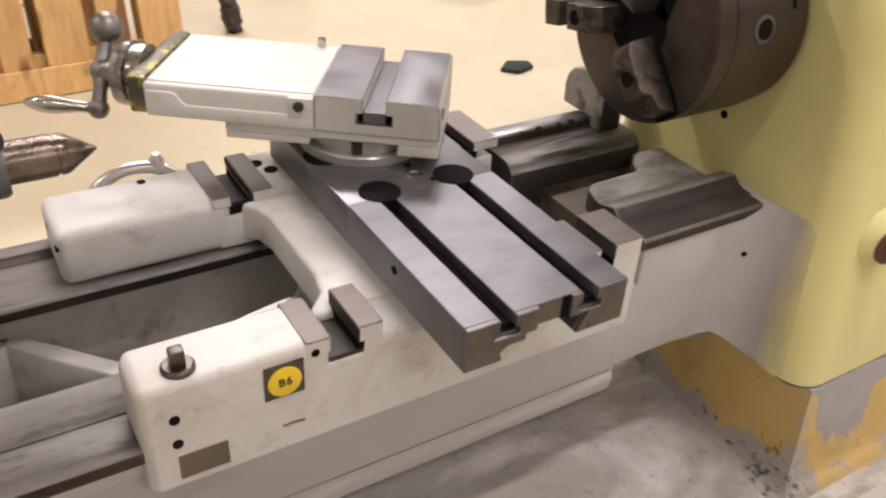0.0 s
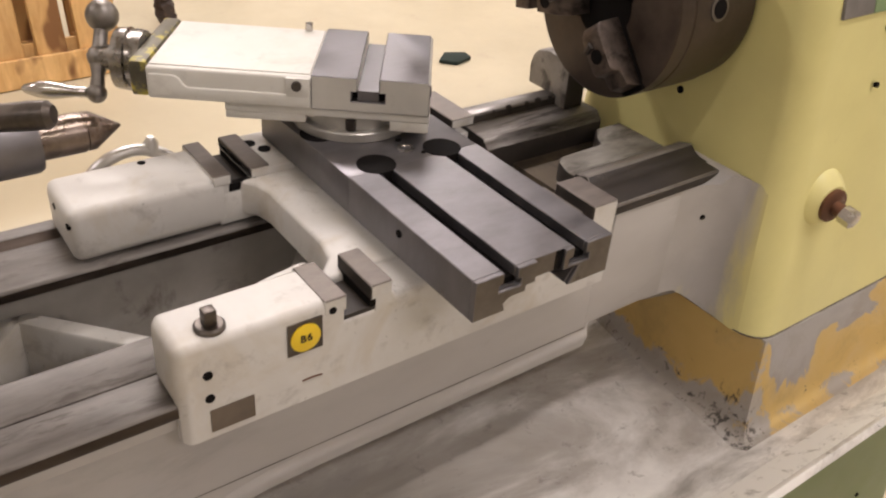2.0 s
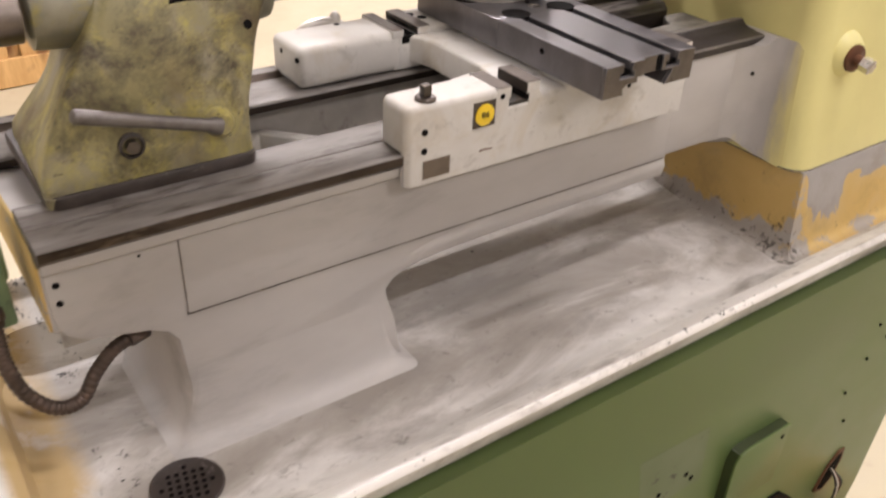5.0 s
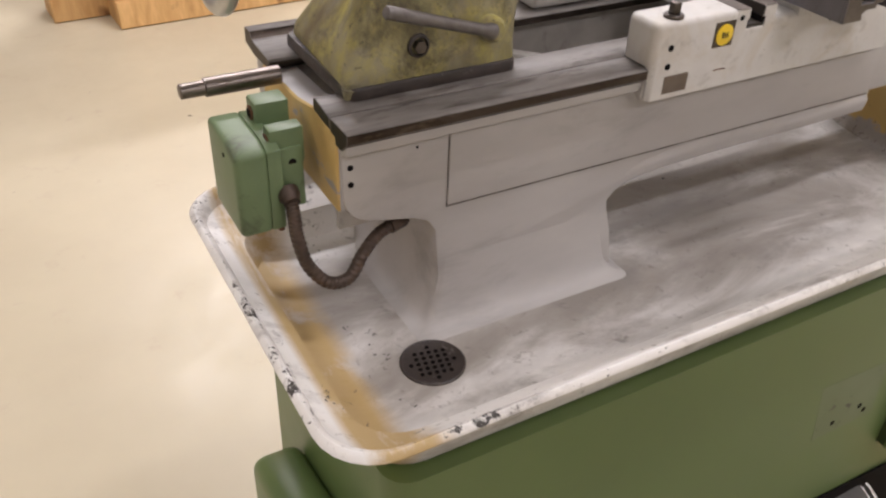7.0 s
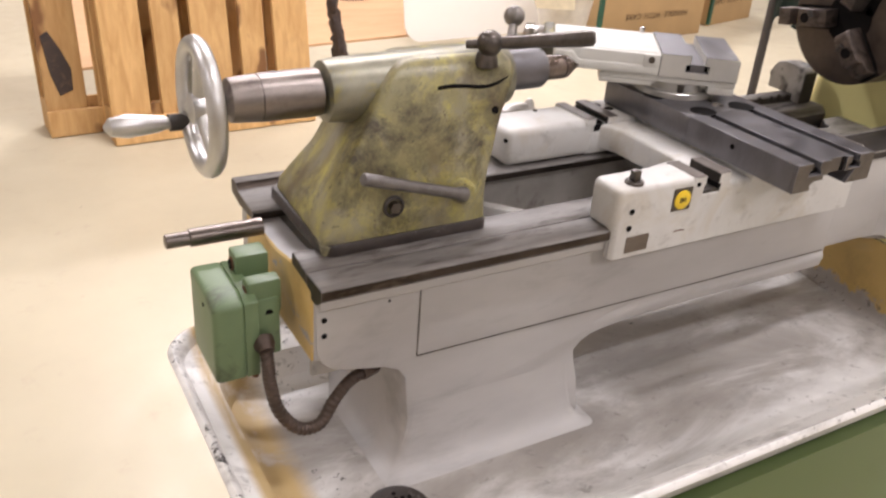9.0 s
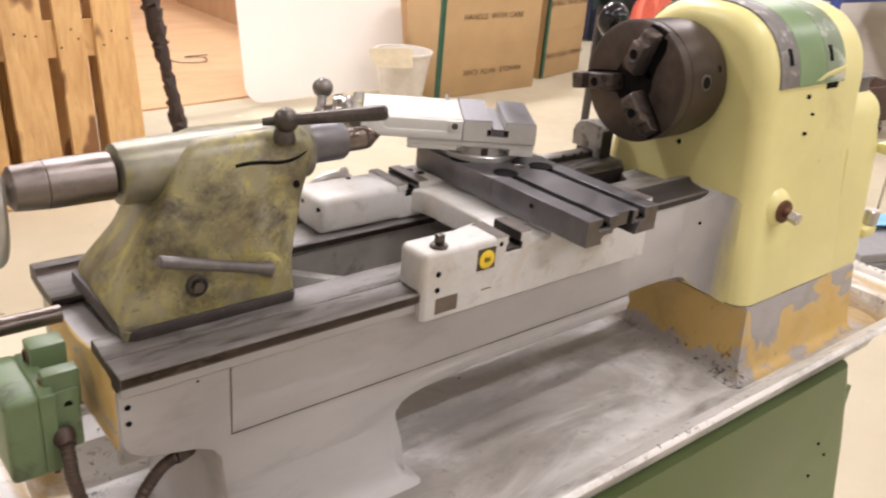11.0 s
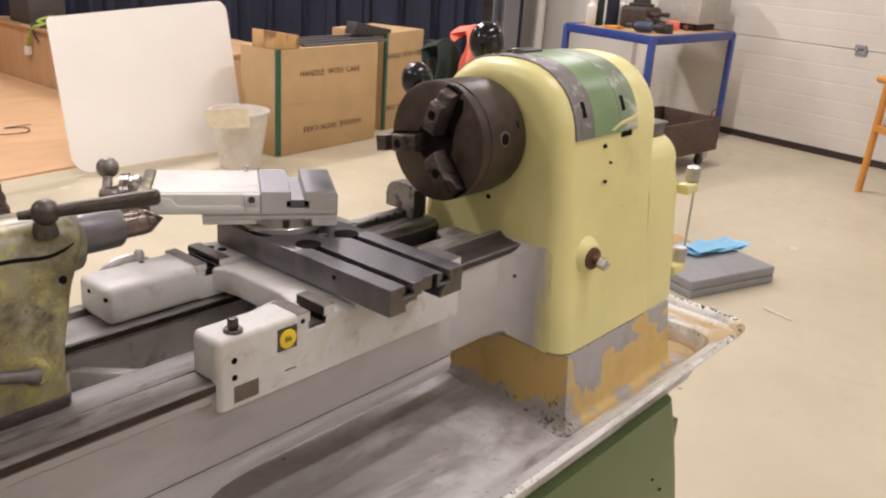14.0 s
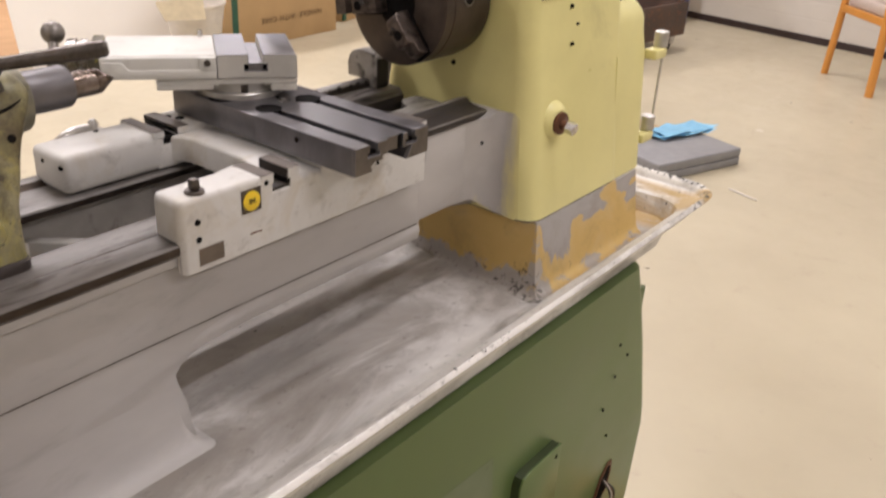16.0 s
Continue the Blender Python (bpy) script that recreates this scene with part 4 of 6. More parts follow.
# ---------------------------------------------------------------- saddle
def build_saddle():
    t = thing("lathe_saddle", (0.55, 0.1, 1.0), "off-white primed lathe saddle with steel T-slot pads", "lathe saddle")
    # front beam: block over the way and apron plate in front of it
    def beam_loop(x, i, top):
        y0, y1, zt, zb, r = -0.027 + i, 0.021 - i, top - i, 0.967 + i * 0.4, 0.006
        yi = max(-0.0226, y0 + 0.0012)
        lp = [(x, yi, zb), (x, y0 + 0.001, zb), (x, y0, zb + 0.001)]
        lp += [(x, y0 + r * (1 - math.cos(radians(15 * k))), zt - r * (1 - math.sin(radians(15 * k)))) for k in range(7)]
        lp += [(x, y1 - r * (1 - math.sin(radians(15 * k))), zt - r * (1 - math.cos(radians(15 * k)))) for k in range(7)]
        return lp + [(x, y1, 1.004), (x, yi, 1.004)]

    bm = B()
    rings(bm, [beam_loop(x, i, 1.0505) for x, i in fillet_rows(0.343, 0.466, 0.0085, 6, False)])
    part("front_wing", bm, WHITE, t)
    bm = B()
    rings(bm, [beam_loop(x, 0, top) for x, top in ((0.4659, 1.031), (0.4925, 1.031), (0.4926, 1.046), (0.504, 1.046), (0.51, 1.037), (0.54, 1.036), (0.672, 1.036), (0.676, 1.046), (0.6945, 1.046), (0.6946, 1.031), (0.7096, 1.031), (0.7097, 1.048), (SADDLE_END, 1.048))])
    part("front_beam", bm, WHITE, t)
    bm = B()
    box(bm, 0.3432, SADDLE_END, -0.0225, -0.018, 0.9685, 0.99)
    part("gib", bm, GREY, t, bev=0.001)
    bm = B()
    box(bm, 0.336, 0.4725, 0.178, 0.248, 0.998, 1.0455)
    part("rear_wing", bm, WHITE, t, bev=0.0085, seg=3)
    bm = B()
    box(bm, 0.46, 0.732, 0.1785, 0.2475, 0.999, 1.03)
    box(bm, 0.4905, 0.6945, 0.1783, 0.2478, 1.02, 1.0453)
    part("rear_beam", bm, WHITE, t, bev=0.0015)
    # cast wedge behind the front wing, running down into the bridge
    bm = B()
    prism(bm, [(0.41, 0.0195), (0.452, 0.0195), (0.468, 0.03), (0.449, 0.027)], "z", 1.03, 1.0495)
    part("wing_shoulder", bm, WHITE, t, bev=0.004)
    # bridge under the cross slide with curved shoulders
    bm = B()
    plan = [(0.468, 0.012), (0.476, 0.024), (0.489, 0.038), (0.494, 0.06), (0.494, 0.15), (0.49, 0.168), (0.478, 0.182), (0.668, 0.182), (0.668, 0.012)]
    prism(bm, plan, "z", 1.004, 1.0385)
    part("bridge", bm, WHITE, t, bev=0.004, seg=3)
    # dovetail bed for the cross slide, reaching forward over the apron
    bm = B()
    box(bm, 0.542, 0.664, -0.0282, 0.24, 1.03, 1.0445)
    part("slide_bed", bm, WHITE, t, bev=0.002)
    # T-slot pads: two flush steel strips with a T-slot between them
    for y0, y1, z, xa, xs0, xs1, xb in ((-0.0274, 0.0215, 1.0512, 0.4505, 0.4685, 0.488, 0.5065), (0.1775, 0.2485, 1.0482, 0.4565, 0.4725, 0.4905, 0.509), (-0.0273, 0.022, 1.0535, 0.676, 0.6945, 0.7085, SADDLE_END + 0.0006), (0.1775, 0.2485, 1.0482, 0.676, 0.6945, 0.7085, SADDLE_END + 0.0006)):
        for a, b, nm in ((xa, xs0, "slot_pad"), (xs1, xb, "slot_block")):
            bm = B()
            box(bm, a, b, y0, y1, 1.0385, z)
            finish(bm, 0.0009, 1)
            bm.normal_update()
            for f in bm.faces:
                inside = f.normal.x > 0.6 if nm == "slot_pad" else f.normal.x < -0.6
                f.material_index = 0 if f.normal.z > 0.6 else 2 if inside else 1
            part(nm, bm, (PADSTEEL, WHITE, OILSHADE), t, "dull steel strip beside a T-slot")
        bm = B()
        box(bm, xs0 - 0.003, xs1 + 0.0045, y0 + 0.0016, y1 - 0.004, 1.0285, 1.0325)
        part("slot_floor", bm, OILSHADE, t, "oily slot floor")
        # black blocks painted for the shade in the undercut
        bm = B()
        box(bm, xs1 - 0.0002, xs1 + 0.005, y0 + 0.0006, y1 - 0.004, 1.0326, 1.0386)
        if y0 > 0:
            box(bm, xs0 - 0.003, xs1 + 0.0045, y0 + 0.0009, y0 + 0.006, 1.031, 1.0384)
        part("t_undercut", bm, BLACK, t)
        bm = B()
        box(bm, xa, xs0 - 0.0025, y0 + 0.0008, y1 - 0.001, 1.03, 1.0387)
        part("pad_root", bm, WHITE, t)
    for x, z in ((0.364, 1.024), (0.364, 1.004)):
        hole(t, (x, -0.0272, z), (0, -1, 0), 0.0035)
    hole(t, (0.457, -0.0272, 1.042), (0, -1, 0), 0.003)
    for x, z in ((0.60, 1.02), (0.64, 1.018)):
        hole(t, (x, -0.0272, z), (0, -1, 0), 0.0026)
    for y, z in ((0.178, 1.04), (0.215, 1.04)):
        hole(t, (0.336, y + 0.006, z - 0.008), (-1, 0, 0), 0.003)
    hole(t, (0.415, 0.236, 1.0455), (0, 0, 1), 0.0035)
    for x, y in ((0.512, 0.228), (0.52, 0.212)):
        hole(t, (x, y, 1.0455), (0, 0, 1), 0.006)
    bm = B()
    box(bm, 0.363, 0.395, -0.0278, -0.02, 0.9735, 0.993)
    part("gib_plate", bm, RUSTPLATE, t, "small bare brown steel plate")
    bm = B()
    box(bm, 0.4215, 0.4485, -0.0280, -0.02, 1.0145, 1.0415)
    pl = part("tag_plate", bm, DARKSTEEL, t, "bare square under the round tag")
    bm = B()
    turned(bm, (0.435, -0.0278, 1.0275), (0, -1, 0), [(0, 0.0115), (0.0012, 0.0115), (0.0014, 0.011)], 32)
    part("round_tag", bm, YELLOWTAG, pl, "round yellow tag marked B6")
    text("tag_writing", "B6", 0.0088, Matrix.Translation((0.435, -0.0294, 1.0275)) @ pose(0, 0, 0, 90), INKBLACK, pl)
    # square headed screw with washer
    bm = B()
    turned(bm, (0.3735, -0.0125, 1.0495), (0, 0, 1), [(0, 0.0105), (0.0035, 0.0105), (0.005, 0.009)], 28)
    part("washer", bm, DARKSTEEL, t)
    bm = B()
    box(bm, 0.369, 0.378, -0.017, -0.008, 1.052, 1.066)
    part("square_head", bm, DARKSTEEL, t, "dark square screw head", bev=0.0012)
    bm = B()
    pipe(bm, [(0.432, -0.0275, 0.988), (0.44, -0.0276, 0.9885), (0.448, -0.0275, 0.9875)], 0.0006, 6)
    part("scratch", bm, RUST, t)
    return t


RUSTPLATE = metal("bare_brown_plate", (0.19, 0.155, 0.125), (0.13, 0.105, 0.085), (0.4, 0.55), 30, (1, 1, 1), None, (0.6, 0.7), 0.5)
INKBLACK = plain("black_ink", (0.02, 0.018, 0.015), 0.6)


ENDSTEEL = metal("brown_end_steel", (0.17, 0.15, 0.135), (0.085, 0.073, 0.064), (0.34, 0.52), 34, (1, 1, 1), (0.06, 0.05, 0.043), (0.58, 0.72), 0.7)


def dark_end(bm):
    bmesh.ops.recalc_face_normals(bm, faces=bm.faces)
    bm.normal_update()
    for f in bm.faces:
        f.material_index = 1 if f.normal.y < -0.7 else 0


def build_cross_slide():
    t = thing("cross_slide", (0.595, 0.05, 1.043), "ground steel cross slide with two long T-slots", "cross slide")
    z0, z1 = 1.0465, 1.08
    x0, x1, y0, y1 = 0.5285, 0.6575, -0.0935, 0.235
    s1, s2, w = 0.5597, 0.6257, 0.0062

    def slot(c):
        return [(c - w, z1), (c - w, z1 - 0.0095), (c - w - 0.0038, z1 - 0.0095), (c - w - 0.0038, z1 - 0.0155), (c + w + 0.0038, z1 - 0.0155), (c + w + 0.0038, z1 - 0.0095), (c + w, z1 - 0.0095), (c + w, z1)]

    dove = [(0.6175, z0), (0.627, 1.0622), (0.575, 1.0622), (0.575, 1.0572), (0.561, 1.0572), (0.5555, 1.0535), (0.5575, z0)]
    bm = B()
    prism(bm, [(x0, z0), (x0, z1)] + slot(s1) + slot(s2) + [(x1, z1), (x1, z0)] + dove, "y", y0 + 0.0042, 0.075)
    # front lips either side of a milled notch
    prism(bm, [(x0, z0), (x0, z1)] + slot(s1) + [(0.5835, z1), (0.5835, 1.0622)] + dove[2:], "y", y0, y0 + 0.0044)
    prism(bm, [(0.6105, 1.0622), (0.6105, z1)] + slot(s2) + [(x1, z1), (x1, z0)] + dove[:2], "y", y0 + 0.0006, y0 + 0.0044)
    dark_end(bm)
    part("slide_body", bm, (STEEL, ENDSTEEL), t, bev=0.0007, seg=1)
    bm = B()
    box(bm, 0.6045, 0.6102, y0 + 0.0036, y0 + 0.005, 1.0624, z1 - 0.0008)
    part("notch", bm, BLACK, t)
    bm = B()
    box(bm, x0 + 0.0001, x1 - 0.0001, 0.075, y1, z0, z1 - 0.0003)
    part("rear_plate", bm, STEEL, t, bev=0.0009)
    # flat black discs and blocks stand for the shade in entries and slots
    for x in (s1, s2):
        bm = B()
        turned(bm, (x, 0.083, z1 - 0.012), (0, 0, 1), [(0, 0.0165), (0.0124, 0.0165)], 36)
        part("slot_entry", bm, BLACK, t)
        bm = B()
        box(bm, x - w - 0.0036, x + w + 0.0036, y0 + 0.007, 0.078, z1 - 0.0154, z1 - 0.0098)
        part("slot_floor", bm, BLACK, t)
    bm = B()
    box(bm, 0.559, 0.6165, -0.026, 0.2, 1.043, 1.0565)
    part("dovetail", bm, WHITE, t, bev=0.001)
    hole(t, (x0 - 0.0002, 0.0, 1.068), (-1, 0, 0), 0.0032)
    hole(t, (0.60, 0.112, z1 - 0.0002), (0, 0, 1), 0.0026)
    hole(t, (0.607, 0.083, z1 - 0.0002), (0, 0, 1), 0.0022)
    bm = B()
    turned(bm, (0.597, 0.096, z1 - 0.001), (0, 0, 1), [(0, 0.0075), (0.0018, 0.0075), (0.0019, 0.005), (0.0006, 0.0045), (0.0005, 0.002)], 24)
    part("oiler", bm, SHINY, t, "pressed-in ball oiler")
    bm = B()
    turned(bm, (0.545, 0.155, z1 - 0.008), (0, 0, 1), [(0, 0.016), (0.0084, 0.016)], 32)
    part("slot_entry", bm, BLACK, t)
    return t


# ---------------------------------------------------------------- top slide
def build_top_slide():
    C = Vector((0.5505, 0.207, 0))
    M = Matrix.Translation(C) @ pose(0, 0, 0, 0, 0, -36)
    R3 = M.to_3x3()
    t = thing("top_slide", (C.x, C.y, 1.08), "off-white compound top slide with bare steel T-slot block", "top slide")

    def bx(x0, x1, y0, y1, z0, z1):
        return box(B(), x0, x1, y0, y1, z0, z1, M)

    L, W = 0.121, 0.0575
    bm = B()
    turned(bm, M @ Vector((0.052, -0.006, 1.0802)), (0, 0, 1), [(0, 0.054), (0.0068, 0.054), (0.0082, 0.0525), (0.0082, 0.046), (0.03, 0.045)], 56)
    part("swivel", bm, RINGSTEEL, t, "bright graduated swivel ring")
    part("lower_slide", bx(-0.051, L + 0.0005, -W + 0.003, W - 0.004, 1.1, 1.1085), TOPWHITE, t, bev=0.0016)
    part("lower_slide", bx(-0.0505, 0.017, -W + 0.0032, W - 0.0045, 1.0935, 1.1002), TOPWHITE, t, bev=0.0014)
    part("lower_slide", bx(0.0165, 0.0885, -W + 0.016, W - 0.0045, 1.0935, 1.1004), TOPWHITE, t)
    part("lower_slide", bx(0.088, L, -W + 0.0032, W - 0.005, 1.0905, 1.1003), TOPWHITE, t, bev=0.0014)
    part("body", bx(-0.113, 0.0235, -W, W, 1.1083, 1.1358), TOPWHITE, t, bev=0.0024, seg=3)
    part("cover", bx(-0.1115, 0.021, -W + 0.0055, W - 0.003, 1.1348, 1.137), TOPWHITE, t, bev=0.0009)
    # proud lower ledge that steps up beside the bearing plate
    bm = B()
    prism(bm, [(-0.1105, 1.1095), (0.0215, 1.1095), (0.0215, 1.1205), (-0.079, 1.1205), (-0.083, 1.1235), (-0.086, 1.1285), (-0.0905, 1.1305), (-0.1105, 1.1305)], "y", -W - 0.0024, -W + 0.002)
    bm.transform(M)
    part("front_ledge", bm, TOPWHITE, t, bev=0.0012)
    # block with T-slot, cut from one profile: ground top, scraped light flanks
    bm = B()
    prism(bm, [(0.0225, 1.1085), (L, 1.1085), (L, 1.1345), (L - 0.0025, 1.1382), (0.0785, 1.1382), (0.0785, 1.1258), (0.0836, 1.1258), (0.0836, 1.1175), (0.0556, 1.1175), (0.0556, 1.1258), (0.0607, 1.1258), (0.0607, 1.1382), (0.0225, 1.1382)], "y", -W - 0.001, W)
    bm.transform(M)
    bmesh.ops.recalc_face_normals(bm, faces=bm.faces)
    bm.normal_update()
    for f in bm.faces:
        f.material_index = 0 if f.normal.z > 0.7 else 1
    part("block", bm, (STEEL, BLOCKSIDE), t, "ground steel T-slot block", bev=0.0007, seg=1)
    # black filling for the shade inside the T-slot
    part("t_slot", bx(0.0558, 0.0834, -W + 0.006, W - 0.001, 1.1177, 1.1256), BLACK, t)
    part("t_slot_floor", bx(0.0609, 0.0783, -W + 0.001, W - 0.002, 1.1178, 1.1268), STEEL, t)
    # set screw with its flat
    w = R3 @ Vector((0, -1, 0))
    part("screw_seat", bx(0.002, 0.0215, -W - 0.0028, -W + 0.002, 1.1185, 1.1352), TOPWHITE, t, bev=0.0008)
    bm = B()
    turned(bm, M @ Vector((0.011, -W - 0.0026, 1.129)), w, [(0, 0.0042), (0.003, 0.0042), (0.0032, 0.002)], 16)
    part("set_screw", bm, DARKSTEEL, t)
    bm = B()
    rod(bm, M @ Vector((0.006, W - 0.006, 1.135)), M @ Vector((0.006, W - 0.006, 1.144)), 0.0035, None, 10)
    part("oil_nipple", bm, SHINY, t)
    hole(t, M @ Vector((L + 0.0002, -0.036, 1.122)), R3 @ Vector((1, 0, 0)), 0.005)
    bm = B()
    rod(bm, M @ Vector((0.055, -0.051, 1.088)), M @ Vector((0.055, -0.051, 1.098)), 0.0048, None, 6)
    part("clamp_bolt", bm, DARKSTEEL, t, smooth=False)
    # bearing plate, dial and balanced crank
    part("bearing_plate", bx(-0.128, -0.113, -W + 0.004, W, 1.1075, 1.1385), BRASSY, t, "dark bearing plate with yellow paint remains", bev=0.003)
    ax = R3 @ Vector((-1, 0, 0))
    o = M @ Vector((-0.128, -0.006, 1.1205))
    bm = B()
    turned(bm, o, ax, [(0, 0.0255), (0.007, 0.0265), (0.008, 0.0245), (0.012, 0.0245), (0.013, 0.0275), (0.024, 0.026), (0.027, 0.012), (0.038, 0.010)], 40)
    part("dial", bm, DIAL, t, "worn graduated dial")
    h = o + ax * 0.041
    arm = (R3 @ Vector((0, 0.55, 0)) + Vector((0, 0, 0.83))).normalized()
    bm = B()
    turned(bm, h - arm * 0.032, arm, [(0, 0.0062), (0.008, 0.0062), (0.016, 0.0055), (0.032, 0.009), (0.042, 0.0064), (0.066, 0.0056)], 20)
    part("crank_arm", bm, CRANK, t)
    bm = B()
    ball(bm, h, 0.0105)
    part("crank_hub", bm, CRANK, t)
    for f, rr in ((0.036, 0.0142), (-0.032, 0.0088)):
        bm = B()
        ball(bm, h + arm * f, rr)
        part("crank_ball", bm, CRANK, t, "steel balance ball")
    g = h - arm * 0.032
    bm = B()
    turned(bm, g + ax * 0.008, ax, [(0, 0.0045), (0.012, 0.005), (0.03, 0.008), (0.042, 0.0075), (0.054, 0.004), (0.057, 0.001)], 20)
    part("crank_handle", bm, SHINY, t, "polished tapered handle")
    return t


BRASSY = metal("dark_plate_yellow", (0.17, 0.155, 0.115), (0.075, 0.067, 0.05), (0.4, 0.55), 30, (1, 1, 1), (0.42, 0.36, 0.07), (0.5, 0.58), 0.4)
DIAL = metal("worn_dial_steel", (0.4, 0.38, 0.36), (0.2, 0.185, 0.17), (0.2, 0.4), 70)
RINGSTEEL = metal("swivel_ring_steel", (0.5, 0.49, 0.47), (0.4, 0.39, 0.37), (0.3, 0.45), 40, (1, 1, 1), None, (0.6, 0.7), 0.6)
BLOCKSIDE = painted("scraped_light_steel", (0.56, 0.545, 0.51), (0.46, 0.45, 0.42), (0.34, 0.32, 0.29), (0.6, 0.75), 16, (0.35, 0.5), 0.08, 22)
CRANK = metal("handled_steel", (0.3, 0.28, 0.265), (0.14, 0.128, 0.118), (0.32, 0.52), 45, (1, 1, 1), (0.09, 0.075, 0.065), (0.58, 0.7))


# ---------------------------------------------------------------- tailstock
AX_Y, AX_Z = 0.102, 1.147


def build_tailstock():
    t = thing("tailstock", (0.13, 0.1, 1.004), "worn olive yellow tailstock with steel quill and live centre", "tailstock")
    bm = B()
    rows = ((1.004, 0.035, 0.034, 0.219, 0.194, 0.041, 0.01), (1.014, 0.0335, 0.033, 0.22, 0.195, 0.04, 0.012), (1.0145, 0.0355, 0.034, 0.2195, 0.194, 0.041, 0.012), (1.026, 0.036, 0.035, 0.22, 0.193, 0.043, 0.014), (1.036, 0.037, 0.038, 0.2205, 0.191, 0.05, 0.016), (1.05, 0.038, 0.042, 0.221, 0.188, 0.062, 0.016),
            (1.066, 0.0395, 0.049, 0.2235, 0.184, 0.075, 0.016), (1.077, 0.041, 0.055, 0.2265, 0.181, 0.081, 0.016), (1.092, 0.0435, 0.063, 0.231, 0.176, 0.086, 0.016), (1.108, 0.047, 0.073, 0.2355, 0.17, 0.092, 0.016), (1.122, 0.0505, 0.083, 0.241, 0.165, 0.098, 0.016),
            (1.135, 0.0545, 0.092, 0.249, 0.16, 0.102, 0.018), (1.148, 0.059, 0.099, 0.257, 0.152, 0.106, 0.018), (1.16, 0.064, 0.107, 0.262, 0.144, 0.112, 0.018), (1.17, 0.071, 0.118, 0.26, 0.135, 0.122, 0.016), (1.178, 0.082, 0.135, 0.252, 0.124, 0.138, 0.01))
    loops = []
    for z, y0, fl, fr, y1, rl, r in rows:
        cs = [Vector((fl, y0, z)), Vector((fr, y0, z)), Vector((fr - 0.004, y1, z)), Vector((rl, y1, z))]
        lp = []
        for i in range(4):
            p, a, b = cs[i], cs[i - 1], cs[(i + 1) % 4]
            ra = r * (0.7 if i == 0 else 1.0)
            s0, s1 = p + (a - p).normalized() * ra, p + (b - p).normalized() * ra
            for k in range(6):
                f = k / 5
                lp.append(s0 * (1 - f) ** 2 + p * 2 * f * (1 - f) + s1 * f * f)
        loops.append(lp)
    rings(bm, loops)
    part("casting", bm, TAIL, t)
    bm = B()
    turned(bm, (0.058, AX_Y, AX_Z), (1, 0, 0), [(0, 0.024), (0.002, 0.0295), (0.012, 0.031), (0.05, 0.0325), (0.12, 0.034), (0.16, 0.0345), (0.19, 0.034), (0.205, 0.0315), (0.208, 0.0255)], 40)
    part("barrel", bm, TAILTOP, t, "worn bare iron barrel")
    bm = B()
    turned(bm, (0.26, AX_Y, AX_Z + 0.003), (1, 0, 0), [(0, 0.0215), (0.05, 0.0215), (0.053, 0.02)], 36)
    part("quill", bm, STEEL, t, "steel quill")
    bm = B()
    turned(bm, (0.305, AX_Y, AX_Z + 0.002), (1, 0, 0), [(0, 0.0135), (0.036, 0.0135), (0.0363, 0.0122), (0.0378, 0.0122), (0.0382, 0.0132), (0.043, 0.0128), (0.0615, 0.001)], 28)
    part("live_centre", bm, TARNISH, t, "brown tarnished live centre")
    bm = B()
    turned(bm, (-0.036, AX_Y, AX_Z), (1, 0, 0), [(0, 0.015), (0.004, 0.0205), (0.03, 0.0225), (0.0305, 0.0215), (0.0315, 0.0215), (0.032, 0.0228), (0.09, 0.0232)], 36)
    part("sleeve", bm, BROWNSTEEL, t, "bright screw sleeve")
    # crack line and clamp split
    bm = B()
    pipe(bm, [(0.164, 0.0617, 1.1525), (0.178, 0.0615, 1.1535), (0.194, 0.0612, 1.1525), (0.21, 0.0605, 1.1503), (0.224, 0.0607, 1.1505), (0.238, 0.0628, 1.1535), (0.25, 0.0668, 1.158), (0.258, 0.077, 1.1605)], 0.002, 8)
    part("clamp_split", bm, BLACK, t)
    hole(t, (0.2275, 0.0525, 1.127), (0, -1, 0.3), 0.0042, 0.008)
    # handwheel
    hc = Vector((-0.057, AX_Y, AX_Z - 0.004))
    bm = B()
    n, mseg = 48, 12
    lp = []
    for i in range(n + 1):
        a = 2 * math.pi * i / n
        rd = Vector((0, math.cos(a), math.sin(a)))
        lp.append([hc + rd * (0.056 + 0.0085 * math.cos(2 * math.pi * j / mseg)) + Vector((0.0085 * math.sin(2 * math.pi * j / mseg), 0, 0)) for j in range(mseg)])
    rings(bm, lp, True, False)
    bmesh.ops.remove_doubles(bm, verts=bm.verts, dist=1e-5)
    w = part("handwheel", bm, ALU, t, "cast aluminium handwheel")
    bm = B()
    turned(bm, hc + Vector((-0.012, 0, 0)), (1, 0, 0), [(0, 0.008), (0.003, 0.014), (0.022, 0.015), (0.03, 0.012)], 28)
    part("hub", bm, ALU, w)
    for k in range(3):
        a = radians(100 + 120 * k)
        bm = B()
        rd = Vector((0, math.cos(a), math.sin(a)))
        rod(bm, hc + rd * 0.01, hc + rd * 0.053, 0.0075, 0.006, 12)
        part("spoke", bm, ALU, w)
    g = hc + Vector((-0.006, 0.047, -0.029))
    bm = B()
    turned(bm, g, (-1, -0.06, 0.05), [(0, 0.0075), (0.012, 0.0075), (0.014, 0.0055), (0.026, 0.0085), (0.052, 0.0112), (0.068, 0.0085), (0.073, 0.002)], 22)
    wh = part("wheel_handle", bm, ALU, w, "turned aluminium handle")
    bm = B()
